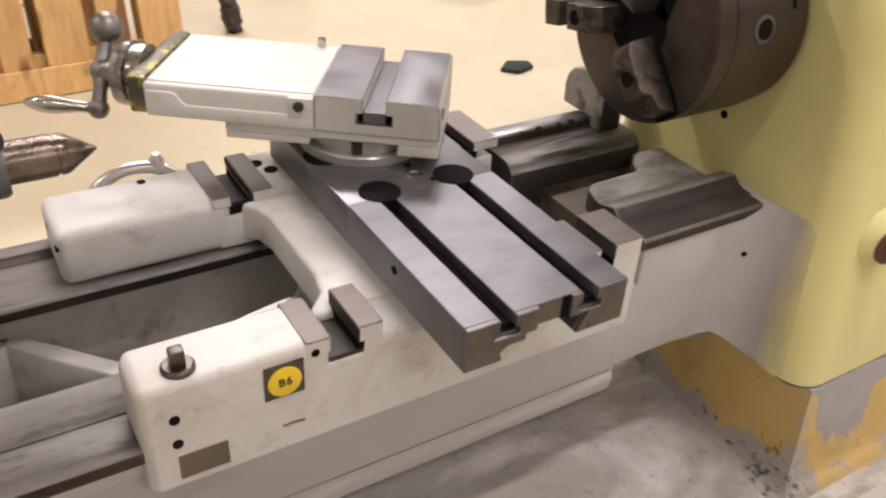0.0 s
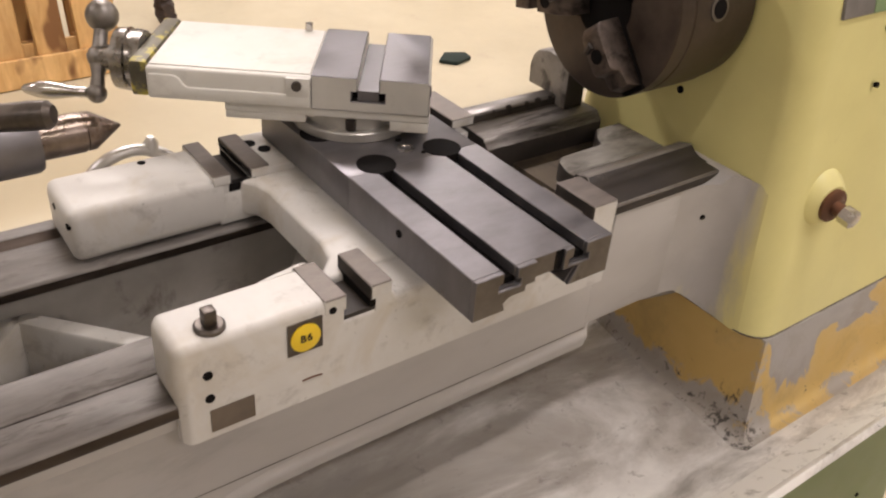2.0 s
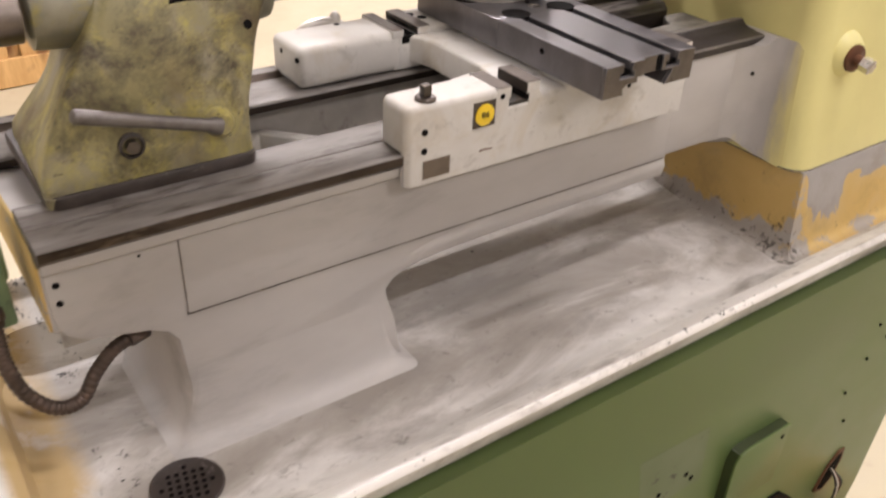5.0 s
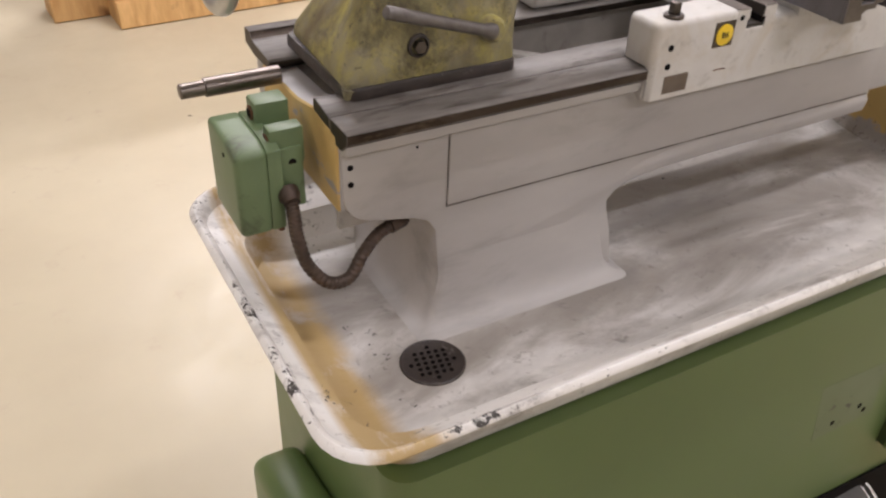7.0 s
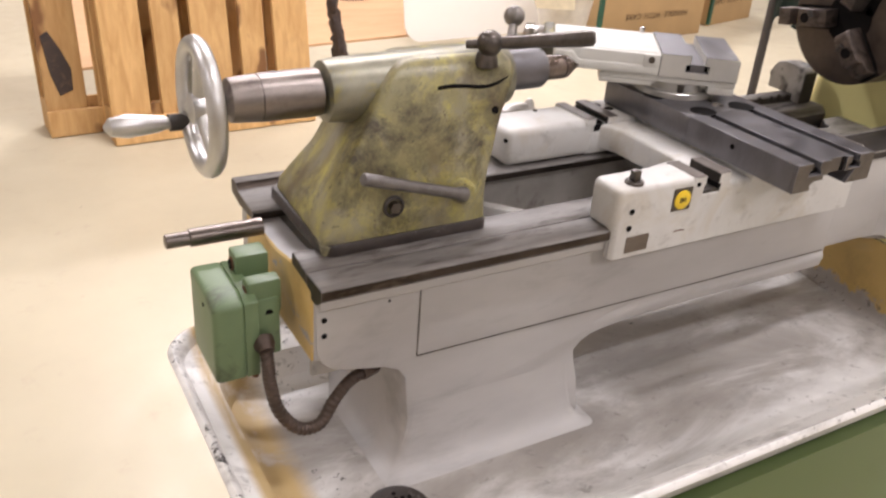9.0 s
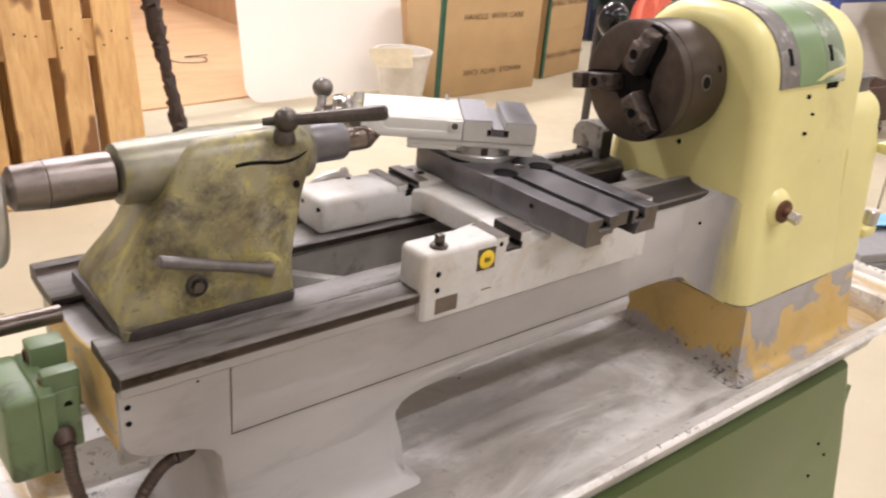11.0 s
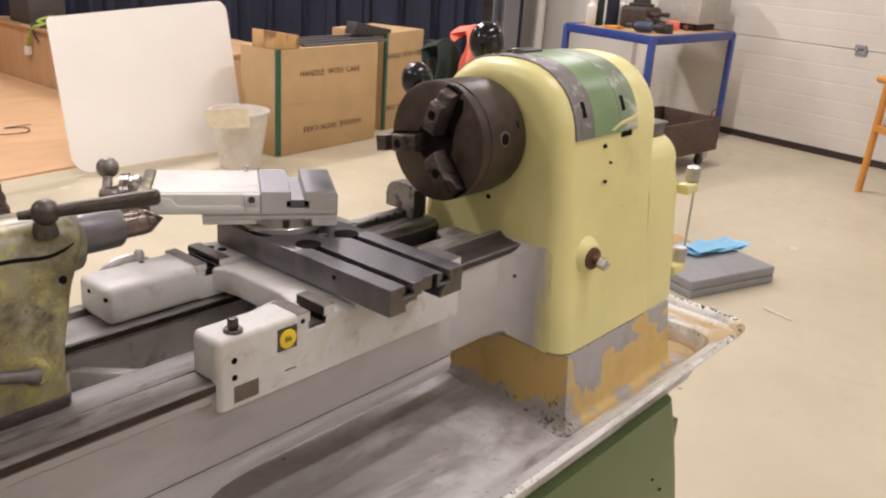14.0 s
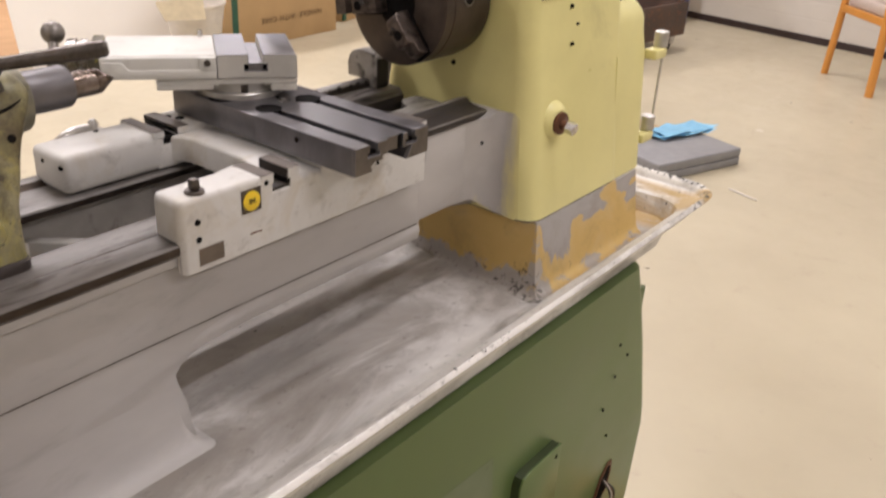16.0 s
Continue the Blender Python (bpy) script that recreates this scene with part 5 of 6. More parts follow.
    rod(bm, g + Vector((0.004, 0, 0)), g + Vector((-0.0135, -0.0008, 0.0006)), 0.0082, None, 16)
    part("ferrule", bm, RUBBER, w, "dark ferrule")
    # clamp levers
    lc = Vector((0.224, 0.068, 1.1915))
    ld = Vector((0.082, -0.056, 0.014)).normalized()
    bm = B()
    ball(bm, lc, 0.0132)
    turned(bm, (lc.x, lc.y + 0.004, 1.168), (0, 0, 1), [(0, 0.0125), (0.004, 0.012), (0.014, 0.0095)], 24)
    lv = part("quill_lever_boss", bm, DARKSTEEL, t)
    bm = B()
    turned(bm, lc, ld, [(0.008, 0.0062), (0.05, 0.0068), (0.092, 0.0082), (0.101, 0.0078), (0.104, 0.005)], 20)
    part("quill_lever", bm, DARKSTEEL, lv, "dark steel clamp lever")
    bm = B()
    rod(bm, lc, lc - ld * 0.024, 0.006, 0.0042, 12)
    part("lever_nut", bm, DARKSTEEL, lv)
    bm = B()
    turned(bm, (0.183, 0.026, 1.051), (-0.12, -0.018, 0.042), [(0, 0.0082), (0.004, 0.0085), (0.012, 0.006), (0.07, 0.0058), (0.128, 0.0062), (0.13, 0.005)], 18)
    part("clamp_lever", bm, SCUFF, t, "grey clamp lever")
    bm = B()
    turned(bm, (0.186, 0.042, 1.05), (0, -1, 0.1), [(0, 0.014), (0.012, 0.013), (0.018, 0.009)], 22)
    part("clamp_boss", bm, TAIL, t)
    bm = B()
    turned(bm, (0.109, 0.044, 1.045), (0, -1, 0.05), [(0, 0.012), (0.009, 0.0112), (0.01, 0.0088), (0.005, 0.0084), (0.003, 0.004)], 28)
    part("bolt", bm, RUBBER, t, "sunk black bolt")
    bm = B()
    turned(bm, (0.109, 0.038, 1.045), (0, -1, 0.05), [(0, 0.0062), (0.007, 0.0062)], 6)
    part("bolt_head", bm, DARKSTEEL, t, smooth=False)
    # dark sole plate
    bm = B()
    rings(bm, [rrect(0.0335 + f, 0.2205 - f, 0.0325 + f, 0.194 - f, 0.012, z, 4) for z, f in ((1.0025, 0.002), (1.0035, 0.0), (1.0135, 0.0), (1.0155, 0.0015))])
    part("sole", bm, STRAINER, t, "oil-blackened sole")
    return t


TARNISH = metal("brown_tarnished_steel", (0.3, 0.25, 0.22), (0.1, 0.075, 0.06), (0.2, 0.45), 45, (1, 1, 1), (0.1, 0.06, 0.04), (0.5, 0.62))
BROWNSTEEL = metal("tarnished_steel", (0.3, 0.265, 0.245), (0.15, 0.128, 0.115), (0.32, 0.5), 40, (0.5, 1, 1), (0.1, 0.08, 0.07), (0.58, 0.72))
SCUFF = metal("scuffed_grey_steel", (0.21, 0.195, 0.19), (0.11, 0.1, 0.096), (0.36, 0.52), 40, (1, 1, 1), (0.08, 0.065, 0.05), (0.58, 0.7), 0.6)


# ---------------------------------------------------------------- parts at the bed's end
def build_bed_end():
    t = thing("pump_box", (-0.05, 0.08, 0.872), "mid green painted metal box fixed at the bed end", "switch box")
    # deep lid with a sloped front shoulder, on a shallow back shell
    def shell(x0, x1, g):
        bm = B()
        prism(bm, [(0.03 + g, 0.887 + g), (0.112 - g, 0.887 + g), (0.112 - g, 0.979 - g), (0.05, 0.979 - g), (0.041, 0.976 - g), (0.03 + g, 0.973 - g)], "x", x0, x1)
        return bm
    part("lid", shell(-0.077, -0.0455, 0.0), BOXGREEN, t, bev=0.0055, seg=4)
    part("back_shell", shell(-0.0465, -0.0328, 0.0012), BOXGREEN, t, bev=0.0012)
    bm = B()
    prism(bm, [(0.036, 0.905), (0.1, 0.9), (0.1, 0.968), (0.04, 0.968)], "x", -0.033, -0.009)
    part("mounting_flange", bm, BOXGREEN, t, bev=0.003)
    for y0, y1, z0, z1 in ((0.042, 0.06, 0.95, 0.986), (0.078, 0.104, 0.96, 0.997), (0.045, 0.112, 0.945, 0.972)):
        bm = B()
        box(bm, -0.0395, -0.006, y0, y1, z0, z1)
        part("bracket", bm, BOXGREEN, t, bev=0.0025)
    for p in ((-0.0398, 0.051, 0.973), (-0.0398, 0.091, 0.984)):
        bm = B()
        turned(bm, p, (-1, 0, 0), [(-0.004, 0.0072), (0.0012, 0.0072), (0.0016, 0.0056)], 18)
        part("eyelet", bm, RUST, t, "rusty eyelet")
        hole(t, (p[0] - 0.0016, p[1], p[2]), (-1, 0, 0), 0.0052)
    hole(t, (-0.0772, 0.062, 0.962), (-1, 0, 0), 0.0022)
    hole(t, (-0.02, 0.0395, 0.952), (0, -1, 0), 0.004)
    bm = B()
    rod(bm, (-0.037, 0.036, 0.884), (-0.037, 0.036, 0.889), 0.0032, None, 12)
    part("drain_screw", bm, RUST, t)
    s = thing("feed_shaft", (-0.05, 0.142, 0.993), "bright stepped steel shaft leaving the bed end", "shaft")
    bm = B()
    turned(bm, (-0.092, 0.142, 0.993), (1, 0, 0), [(0, 0.006), (0.001, 0.0075), (0.024, 0.0075), (0.0245, 0.0095), (0.1, 0.0095)], 24)
    part("shaft", bm, BROWNSTEEL, s)
    c = thing("flexible_conduit", (0.03, 0.0, 0.82), "brown metal flexible conduit looping below the bed end", "conduit")
    path = [(-0.0285, 0.026, 0.918), (-0.0295, 0.018, 0.905), (-0.0295, 0.013, 0.886), (-0.022, 0.01, 0.853), (-0.002, 0.009, 0.826), (0.021, 0.011, 0.823), (0.039, 0.016, 0.844), (0.06, 0.024, 0.857), (0.085, 0.03, 0.861)]
    bm = B()
    pipe(bm, path, lambda f: 0.0066 + 0.0004 * math.sin(f * 2 * math.pi * 40), 12, 36)
    part("hose", bm, CONDUIT, c)
    bm = B()
    turned(bm, (-0.0285, 0.036, 0.925), (0, -1, -0.45), [(0, 0.0105), (0.008, 0.0105), (0.011, 0.0085), (0.015, 0.008)], 18)
    part("gland", bm, CONDUIT, c)
    bm = B()
    turned(bm, (0.074, 0.0275, 0.8605), (1, 0.25, 0.1), [(0, 0.009), (0.02, 0.009)], 6)
    part("gland", bm, CONDUIT, c)


CONDUIT = metal("conduit_brown", (0.115, 0.082, 0.066), (0.055, 0.04, 0.032), (0.4, 0.55), 60, (1, 1, 1), None, (0.6, 0.7), 0.6)


# ---------------------------------------------------------------- things behind the bed
def build_behind():
    t = thing("steady_block", (0.882, 0.212, 1.026), "scraped grey steel bracket with clamp screw on the rear way", "bracket")
    bm = B()
    prism(bm, [(0.182, 1.0255), (0.1985, 1.0265), (0.1985, 1.0362), (0.245, 1.0362), (0.246, 1.058), (0.2425, 1.07), (0.235, 1.078), (0.217, 1.0825), (0.2, 1.081), (0.187, 1.0765), (0.182, 1.072)], "x", 0.868, 0.896)
    finish(bm, 0.002, 2)
    bm.normal_update()
    # top and left face pale, the rest dark: side shade put into the colour
    for f in bm.faces:
        f.material_index = 0 if f.normal.x < -0.5 or f.normal.z > 0.6 else 1
    part("body", bm, (STEADY, OILSHADE), t)
    bm = B()
    turned(bm, (0.886, 0.244, 1.054), (0, 1, 0), [(0, 0.0085), (0.008, 0.0085), (0.012, 0.006)], 18)
    part("screw", bm, RUBBER, t)
    w = thing("cross_feed_handwheel", (0.42, 0.29, 1.03), "bright handwheel rim behind the saddle", "handwheel")
    bm = B()
    lp = []
    hc = Vector((0.42, 0.285, 0.984))
    for i in range(49):
        a = 2 * math.pi * i / 48
        rd = Vector((math.cos(a), 0, math.sin(a)))
        lp.append([hc + rd * (0.05 + 0.006 * math.cos(2 * math.pi * j / 10)) + Vector((0, 0.006 * math.sin(2 * math.pi * j / 10), 0)) for j in range(10)])
    rings(bm, lp, True, False)
    bmesh.ops.remove_doubles(bm, verts=bm.verts, dist=1e-5)
    part("rim", bm, ALU, w)
    bm = B()
    turned(bm, (0.42, 0.25, 0.984), (0, 1, 0), [(0, 0.012), (0.03, 0.014)], 20)
    rod(bm, (0.374, 0.285, 0.984), (0.466, 0.285, 0.984), 0.006)
    part("hub", bm, ALU, w)
    bm = B()
    turned(bm, (0.44, 0.285, 1.026), (0, 0, 1), [(0, 0.006), (0.012, 0.007), (0.018, 0.003)], 14)
    part("knob", bm, ALU, w)
    # black ball knobs on the far side of the headstock
    for c, r, e in (((1.18, 0.30, 1.282), 0.034, (1.13, 0.19, 1.19)), ((0.957, 0.27, 1.232), 0.027, (1.0, 0.19, 1.17))):
        k = thing("gear_lever", c, "glossy black ball knob on a gear lever", "lever")
        bm = B()
        ball(bm, c, r, 32, 1.12)
        part("knob", bm, KNOB, k)
        bm = B()
        rod(bm, c, e, 0.007)
        part("stem", bm, SHINY, k)


STEADY = painted("grimy_scraped_steel", (0.3, 0.28, 0.255), (0.17, 0.152, 0.135), (0.05, 0.042, 0.036), (0.52, 0.64), 22, (0.4, 0.6), 0.2, 30)


tray = build_tray()
cabinet = build_cabinet()
bed = build_bed()
build_head_base()
headstock = build_headstock()
build_chuck()
build_saddle()
build_cross_slide()
build_top_slide()
build_tailstock()
build_bed_end()
build_behind()


# ---------------------------------------------------------------- hall
def floor_material():
    m, nt, b = mat("painted_concrete_floor")
    n1 = noise_of(nt, 1.1, 5, 0.6)
    c = ramp(nt, n1, [(0.3, (0.455, 0.40, 0.285)), (0.7, (0.545, 0.487, 0.355))])
    n2 = noise_of(nt, 7, 7, 0.7, (1, 1, 1), 0.4)
    f = ramp(nt, n2, [(0.6, (0, 0, 0)), (0.78, (1, 1, 1))])
    c = mixc(nt, f, c, (0.44, 0.36, 0.27))
    for sc, lim, tone in ((2.3, 0.018, (0.12, 0.095, 0.07)), (5.1, 0.016, (0.25, 0.2, 0.15)), (1.3, 0.03, (0.62, 0.57, 0.48))):
        v = nt.nodes.new("ShaderNodeTexVoronoi")
        v.inputs["Scale"].default_value = sc
        wob = nt.nodes.new("ShaderNodeTexNoise")
        wob.inputs["Scale"].default_value = 40
        wc = coords(nt, (1, 1.25, 1))
        nt.links.new(wc, wob.inputs["Vector"])
        mx = nt.nodes.new("ShaderNodeMix")
        mx.data_type = "VECTOR"
        mx.inputs[0].default_value = 0.03
        nt.links.new(wc, mx.inputs[4])
        nt.links.new(wob.outputs["Color"], mx.inputs[5])
        nt.links.new(mx.outputs[1], v.inputs["Vector"])
        c = mixc(nt, ramp(nt, v.outputs["Distance"], [(lim * 0.7, (1, 1, 1)), (lim * 1.4, (0, 0, 0))]), c, tone)
    nt.links.new(c, b.inputs["Base Color"])
    rough_var(nt, b, n2, 0.28, 0.5)
    bump(nt, b, noise_of(nt, 60, 3), 0.06, 0.002)
    return m


def wood_material(name, lo, hi, scale=3.0, stretch=(8, 8, 0.7), rough=0.65, knots=True):
    m, nt, b = mat(name, rough)
    n1 = noise_of(nt, scale, 6, 0.6, stretch, 0.6)
    c = ramp(nt, n1, [(0.3, lo), (0.7, hi)])
    oi = nt.nodes.new("ShaderNodeObjectInfo")
    r = ramp(nt, oi.outputs["Random"], [(0.0, (0.72, 0.68, 0.62)), (1.0, (1.08, 1.05, 1.0))])
    mm = nt.nodes.new("ShaderNodeMix")
    mm.data_type = "RGBA"
    mm.blend_type = "MULTIPLY"
    mm.inputs[0].default_value = 1
    nt.links.new(c, mm.inputs[6])
    nt.links.new(r, mm.inputs[7])
    c = mm.outputs[2]
    if knots:
        n2 = noise_of(nt, 7, 2, 0.4, (1.4, 1.4, 0.6))
        f = ramp(nt, n2, [(0.62, (0, 0, 0)), (0.69, (1, 1, 1))])
        c = mixc(nt, f, c, (0.2, 0.09, 0.03))
        n3 = noise_of(nt, 2.2, 6, 0.7)
        c = mixc(nt, ramp(nt, n3, [(0.52, (0, 0, 0)), (0.75, (0.35, 0.35, 0.35))]), c, (0.22, 0.13, 0.07))
    nt.links.new(c, b.inputs["Base Color"])
    bump(nt, b, n1, 0.15, 0.002)
    return m


FLOOR = floor_material()
PINE = wood_material("pallet_pine", (0.5, 0.29, 0.11), (0.7, 0.46, 0.21), 3.4, (9, 9, 0.6))
CORD = plain("cord_green", (0.3, 0.36, 0.06), 0.6)
PLY = wood_material("plywood", (0.52, 0.33, 0.185), (0.63, 0.42, 0.25), 1.2, (2, 6, 2), 0.55, False)
DOORWHITE = painted("door_white", (0.66, 0.62, 0.56), (0.6, 0.56, 0.5), None, (0.7, 0.8), 2.5, (0.35, 0.5), 0.2)
WALLM = painted("wall_paint", (0.6, 0.57, 0.52), (0.54, 0.51, 0.46), None, (0.7, 0.8), 1.5, (0.6, 0.8), 0.2)
BOARD = plain("white_hardboard", (0.87, 0.84, 0.79), 0.4, 0, 0.03, 2)
BOARD.node_tree.nodes["Principled BSDF"].inputs["Roughness"].default_value = 0.35


def lamp_material():
    m, nt, b = mat("tube_glow")
    b.inputs["Emission Color"].default_value = (1.0, 0.90, 0.76, 1)
    b.inputs["Emission Strength"].default_value = 6
    return m


GLOW = lamp_material()


def build_hall():
    bm = B()
    box(bm, -9, 14, -9, 12, -0.2, 0.0)
    tagged(part("floor", bm, FLOOR, None, "cream painted concrete floor with specks and scuffs"), "", "floor", "", "structure")
    bm = B()
    box(bm, -9, 14, -9, 12, 3.9, 4.1)
    tagged(part("ceiling", bm, WALLM, None, "plain pale ceiling"), "", "ceiling", "", "structure")
    bm = B()
    box(bm, -4.2, 10, 8.8, 9.0, 0, 3.9)
    tagged(part("wall_north", bm, WALLM, None, "pale painted wall"), "", "wall", "", "structure")
    bm = B()
    box(bm, -4.2, 10, -5.2, -5.0, 0, 3.9)
    tagged(part("wall_south", bm, WALLM, None, "pale painted wall"), "", "wall", "", "structure")
    bm = B()
    box(bm, -4.2, -4.0, -5, 8.8, 0, 3.9)
    tagged(part("wall_west", bm, WALLM, None, "pale painted wall"), "", "wall", "", "structure")


# sectional door plane: x = 7.01 + 0.15 y
DM = Matrix.Translation((7.01, 0, 0)) @ pose(0, 0, 0, 0, 0, -8.5)


SEAL = plain("brown_rubber_seal", (0.035, 0.02, 0.017), 0.6)


def build_door():
    t = thing("door_1", DM @ Vector((0, 0, 0)), "white ribbed sectional hall door with black bottom seal", "sectional door", "", "structure")
    z = 0.055
    k = 0
    while z < 3.4:
        bm = B()
        n = 6 if k == 0 else 4
        for j in range(n):
            z0 = z + j * 0.135
            prof = [(0.0, z0), (0.0, z0 + 0.117), (0.0013, z0 + 0.124), (0.0013, z0 + 0.13), (0.0, z0 + 0.135), (0.04, z0 + 0.135), (0.04, z0)]
            rings(bm, [[DM @ Vector((x, y, zz)) for x, zz in prof] for y in (-6, 3.4)])
        part("door_panel", bm, DOORWHITE, t, smooth=False)
        z += 0.135 * n + 0.004
        k += 1
    bm = B()
    box(bm, -0.012, 0.045, -6, 3.4, 0.0, 0.053, DM)
    part("bottom_seal", bm, SEAL, t, "dark brown rubber bottom seal")
    bm = B()
    box(bm, -0.01, -0.0005, 1.215, 1.305, 0.824, 0.862, DM)
    box(bm, -0.01, -0.0005, 1.225, 1.315, 0.874, 0.906, DM)
    box(bm, -0.02, -0.0005, 1.215, 1.24, 0.855, 0.885, DM)
    box(bm, -0.02, -0.0005, 1.285, 1.31, 0.855, 0.885, DM)
    part("hinge_plate", bm, GREYCASE, t, "small grey steel hinge plate", bev=0.002)
    bm = B()
    box(bm, 0.045, 0.2, -6, 9.5, 0, 3.9, DM)
    tagged(part("wall_east", bm, WALLM, None, "pale wall round the sectional door"), "", "wall", "", "structure")
    bm = B()
    box(bm, -0.05, 0.045, 3.4, 9.5, 0, 3.9, DM)
    tagged(part("wall_east_panel", bm, WALLM, None, "pale wall beside the sectional door"), "", "wall", "", "structure")


def build_lamps():
    # lights out of view, assumed; row at y -0.8 added to brighten the tray
    for i, (x, y) in enumerate(((-2.2, -3.6), (1.3, -3.6), (5.4, -3.6), (-2.2, -0.8), (1.3, -0.8), (5.4, -0.8), (-2.2, 2.2), (1.3, 2.2), (5.4, 2.2), (1.3, 5.4), (4.8, 5.4))):
        t = thing("assumed_ceiling_light", (x, y, 3.85), "white twin tube ceiling light, assumed, out of view", "ceiling light", "hall lights")
        bm = B()
        box(bm, x - 0.75, x + 0.75, y - 0.1, y + 0.1, 3.83, 3.9)
        part("housing", bm, WALLM, t, bev=0.01)
        for s in (-0.05, 0.05):
            bm = B()
            rod(bm, (x - 0.72, y + s, 3.815), (x + 0.72, y + s, 3.815), 0.013)
            part("tube", bm, GLOW, t)
        la = bpy.data.lights.new("tube_light", "AREA")
        la.shape = "RECTANGLE"
        la.size, la.size_y = 1.45, 0.16
        # strength weighted lamp by lamp to balance the light on the machine
        la.energy = LAMP_W * (0.39 if y < 0 else 1.22 if y < 4 else 1.65) * (0.55 if x < 0 else 1.04 if y > 0 and x < 4 else 0.9 if y > 0 else (1.6 if y < -2 else 1.3) if x < 4 else 1.0)
        la.color = LAMP_C
        lo = new("tube_light", la)
        lo.matrix_basis = pose(x, y, 3.79, 0, 0, 0)


def build_pallets():
    """Two pallets stood on edge and leaning back."""
    random.seed(21)
    for k, (ox, oy, rz, lean) in enumerate(((0.285, 2.97, 3, 9), (0.055, 3.15, 3, 8))):
        m = pose(ox, oy, 0.0, -lean, 0, rz)
        t = thing("wooden_pallet", (ox, oy, 0), ("pine transport pallet standing on edge, leaning back", "older pine pallet with a dark barky stain, leaning behind another")[k], "pallet", "pallets")
        widths = (0.165, 0.114, 0.165, 0.114, 0.165)
        xs = 0.0
        for wd in widths:
            bm = B()
            box(bm, xs, xs + wd, 0, 0.025, 0.0, 1.37, m)
            bd = part("board", bm, PINE, t, bev=0.003, seg=1)
            for z in (0.075, 0.675, 1.27):
                for q in range(3):
                    x = xs + wd * (0.22 + 0.28 * q) + random.uniform(-0.012, 0.012)
                    hole(bd, m @ Vector((x, -0.0002, z + random.uniform(-0.04, 0.04))), m.to_3x3() @ Vector((0, -1, 0)), 0.0048, 0.002, "nail", 7)
            xs += wd + 0.047
        w = xs - 0.047
        bm = B()
        box(bm, -0.004, w, -0.026, -0.001, 0.0, 0.11, m)
        part("skid_board", bm, PINE, t, bev=0.003, seg=1)
        for z in (0.0, 0.6, 1.205):
            bm = B()
            box(bm, 0, w, 0.026, 0.051, z, z + 0.155, m)
            part("cross_board", bm, PINE, t, bev=0.002, seg=1)
            for x in (0.0, 0.38, 0.76):
                bm = B()
                box(bm, x, x + 0.15, 0.052, 0.14, z, z + 0.155, m)
                part("block", bm, PINE, t, bev=0.003, seg=1)
        for x in (0.0, 0.38, 0.76):
            bm = B()
            box(bm, x, x + 0.15, 0.141, 0.165, 0.0, 1.37, m)
            part("bottom_board", bm, PINE, t, bev=0.002, seg=1)
        if k:
            # barky patch left on the edge board
            bm = B()
            prism(bm, [(0.018, 0.42), (0.05, 0.44), (0.09, 0.36), (0.12, 0.28), (0.115, 0.19), (0.06, 0.17), (0.035, 0.26)], "y", -0.0035, 0.002)
            bm.transform(m)
            part("bark_patch", bm, CRUST, t, "dark patch of bark", bev=0.0012, seg=1)
    p = thing("rusty_bar", (1.55, 3.55, 0), "dark crusted iron bar leaning against the pallets", "iron bar")
    bm = B()
    pipe(bm, [(1.535, 3.42, 0.0), (1.45, 3.45, 0.5), (1.365, 3.48, 1.0), (1.28, 3.5, 1.5)], lambda f: 0.036 + 0.008 * math.sin(17 * f), 9, 24)
    random.seed(11)
    for v in bm.verts:
        v.co += Vector([random.uniform(-0.011, 0.011) for _ in range(3)])
    part("bar", bm, CRUST, p)


CRUST = painted("crusted_iron", (0.06, 0.04, 0.032), (0.03, 0.02, 0.018), (0.1, 0.06, 0.04), (0.55, 0.7), 20, (0.6, 0.9), 0.6)


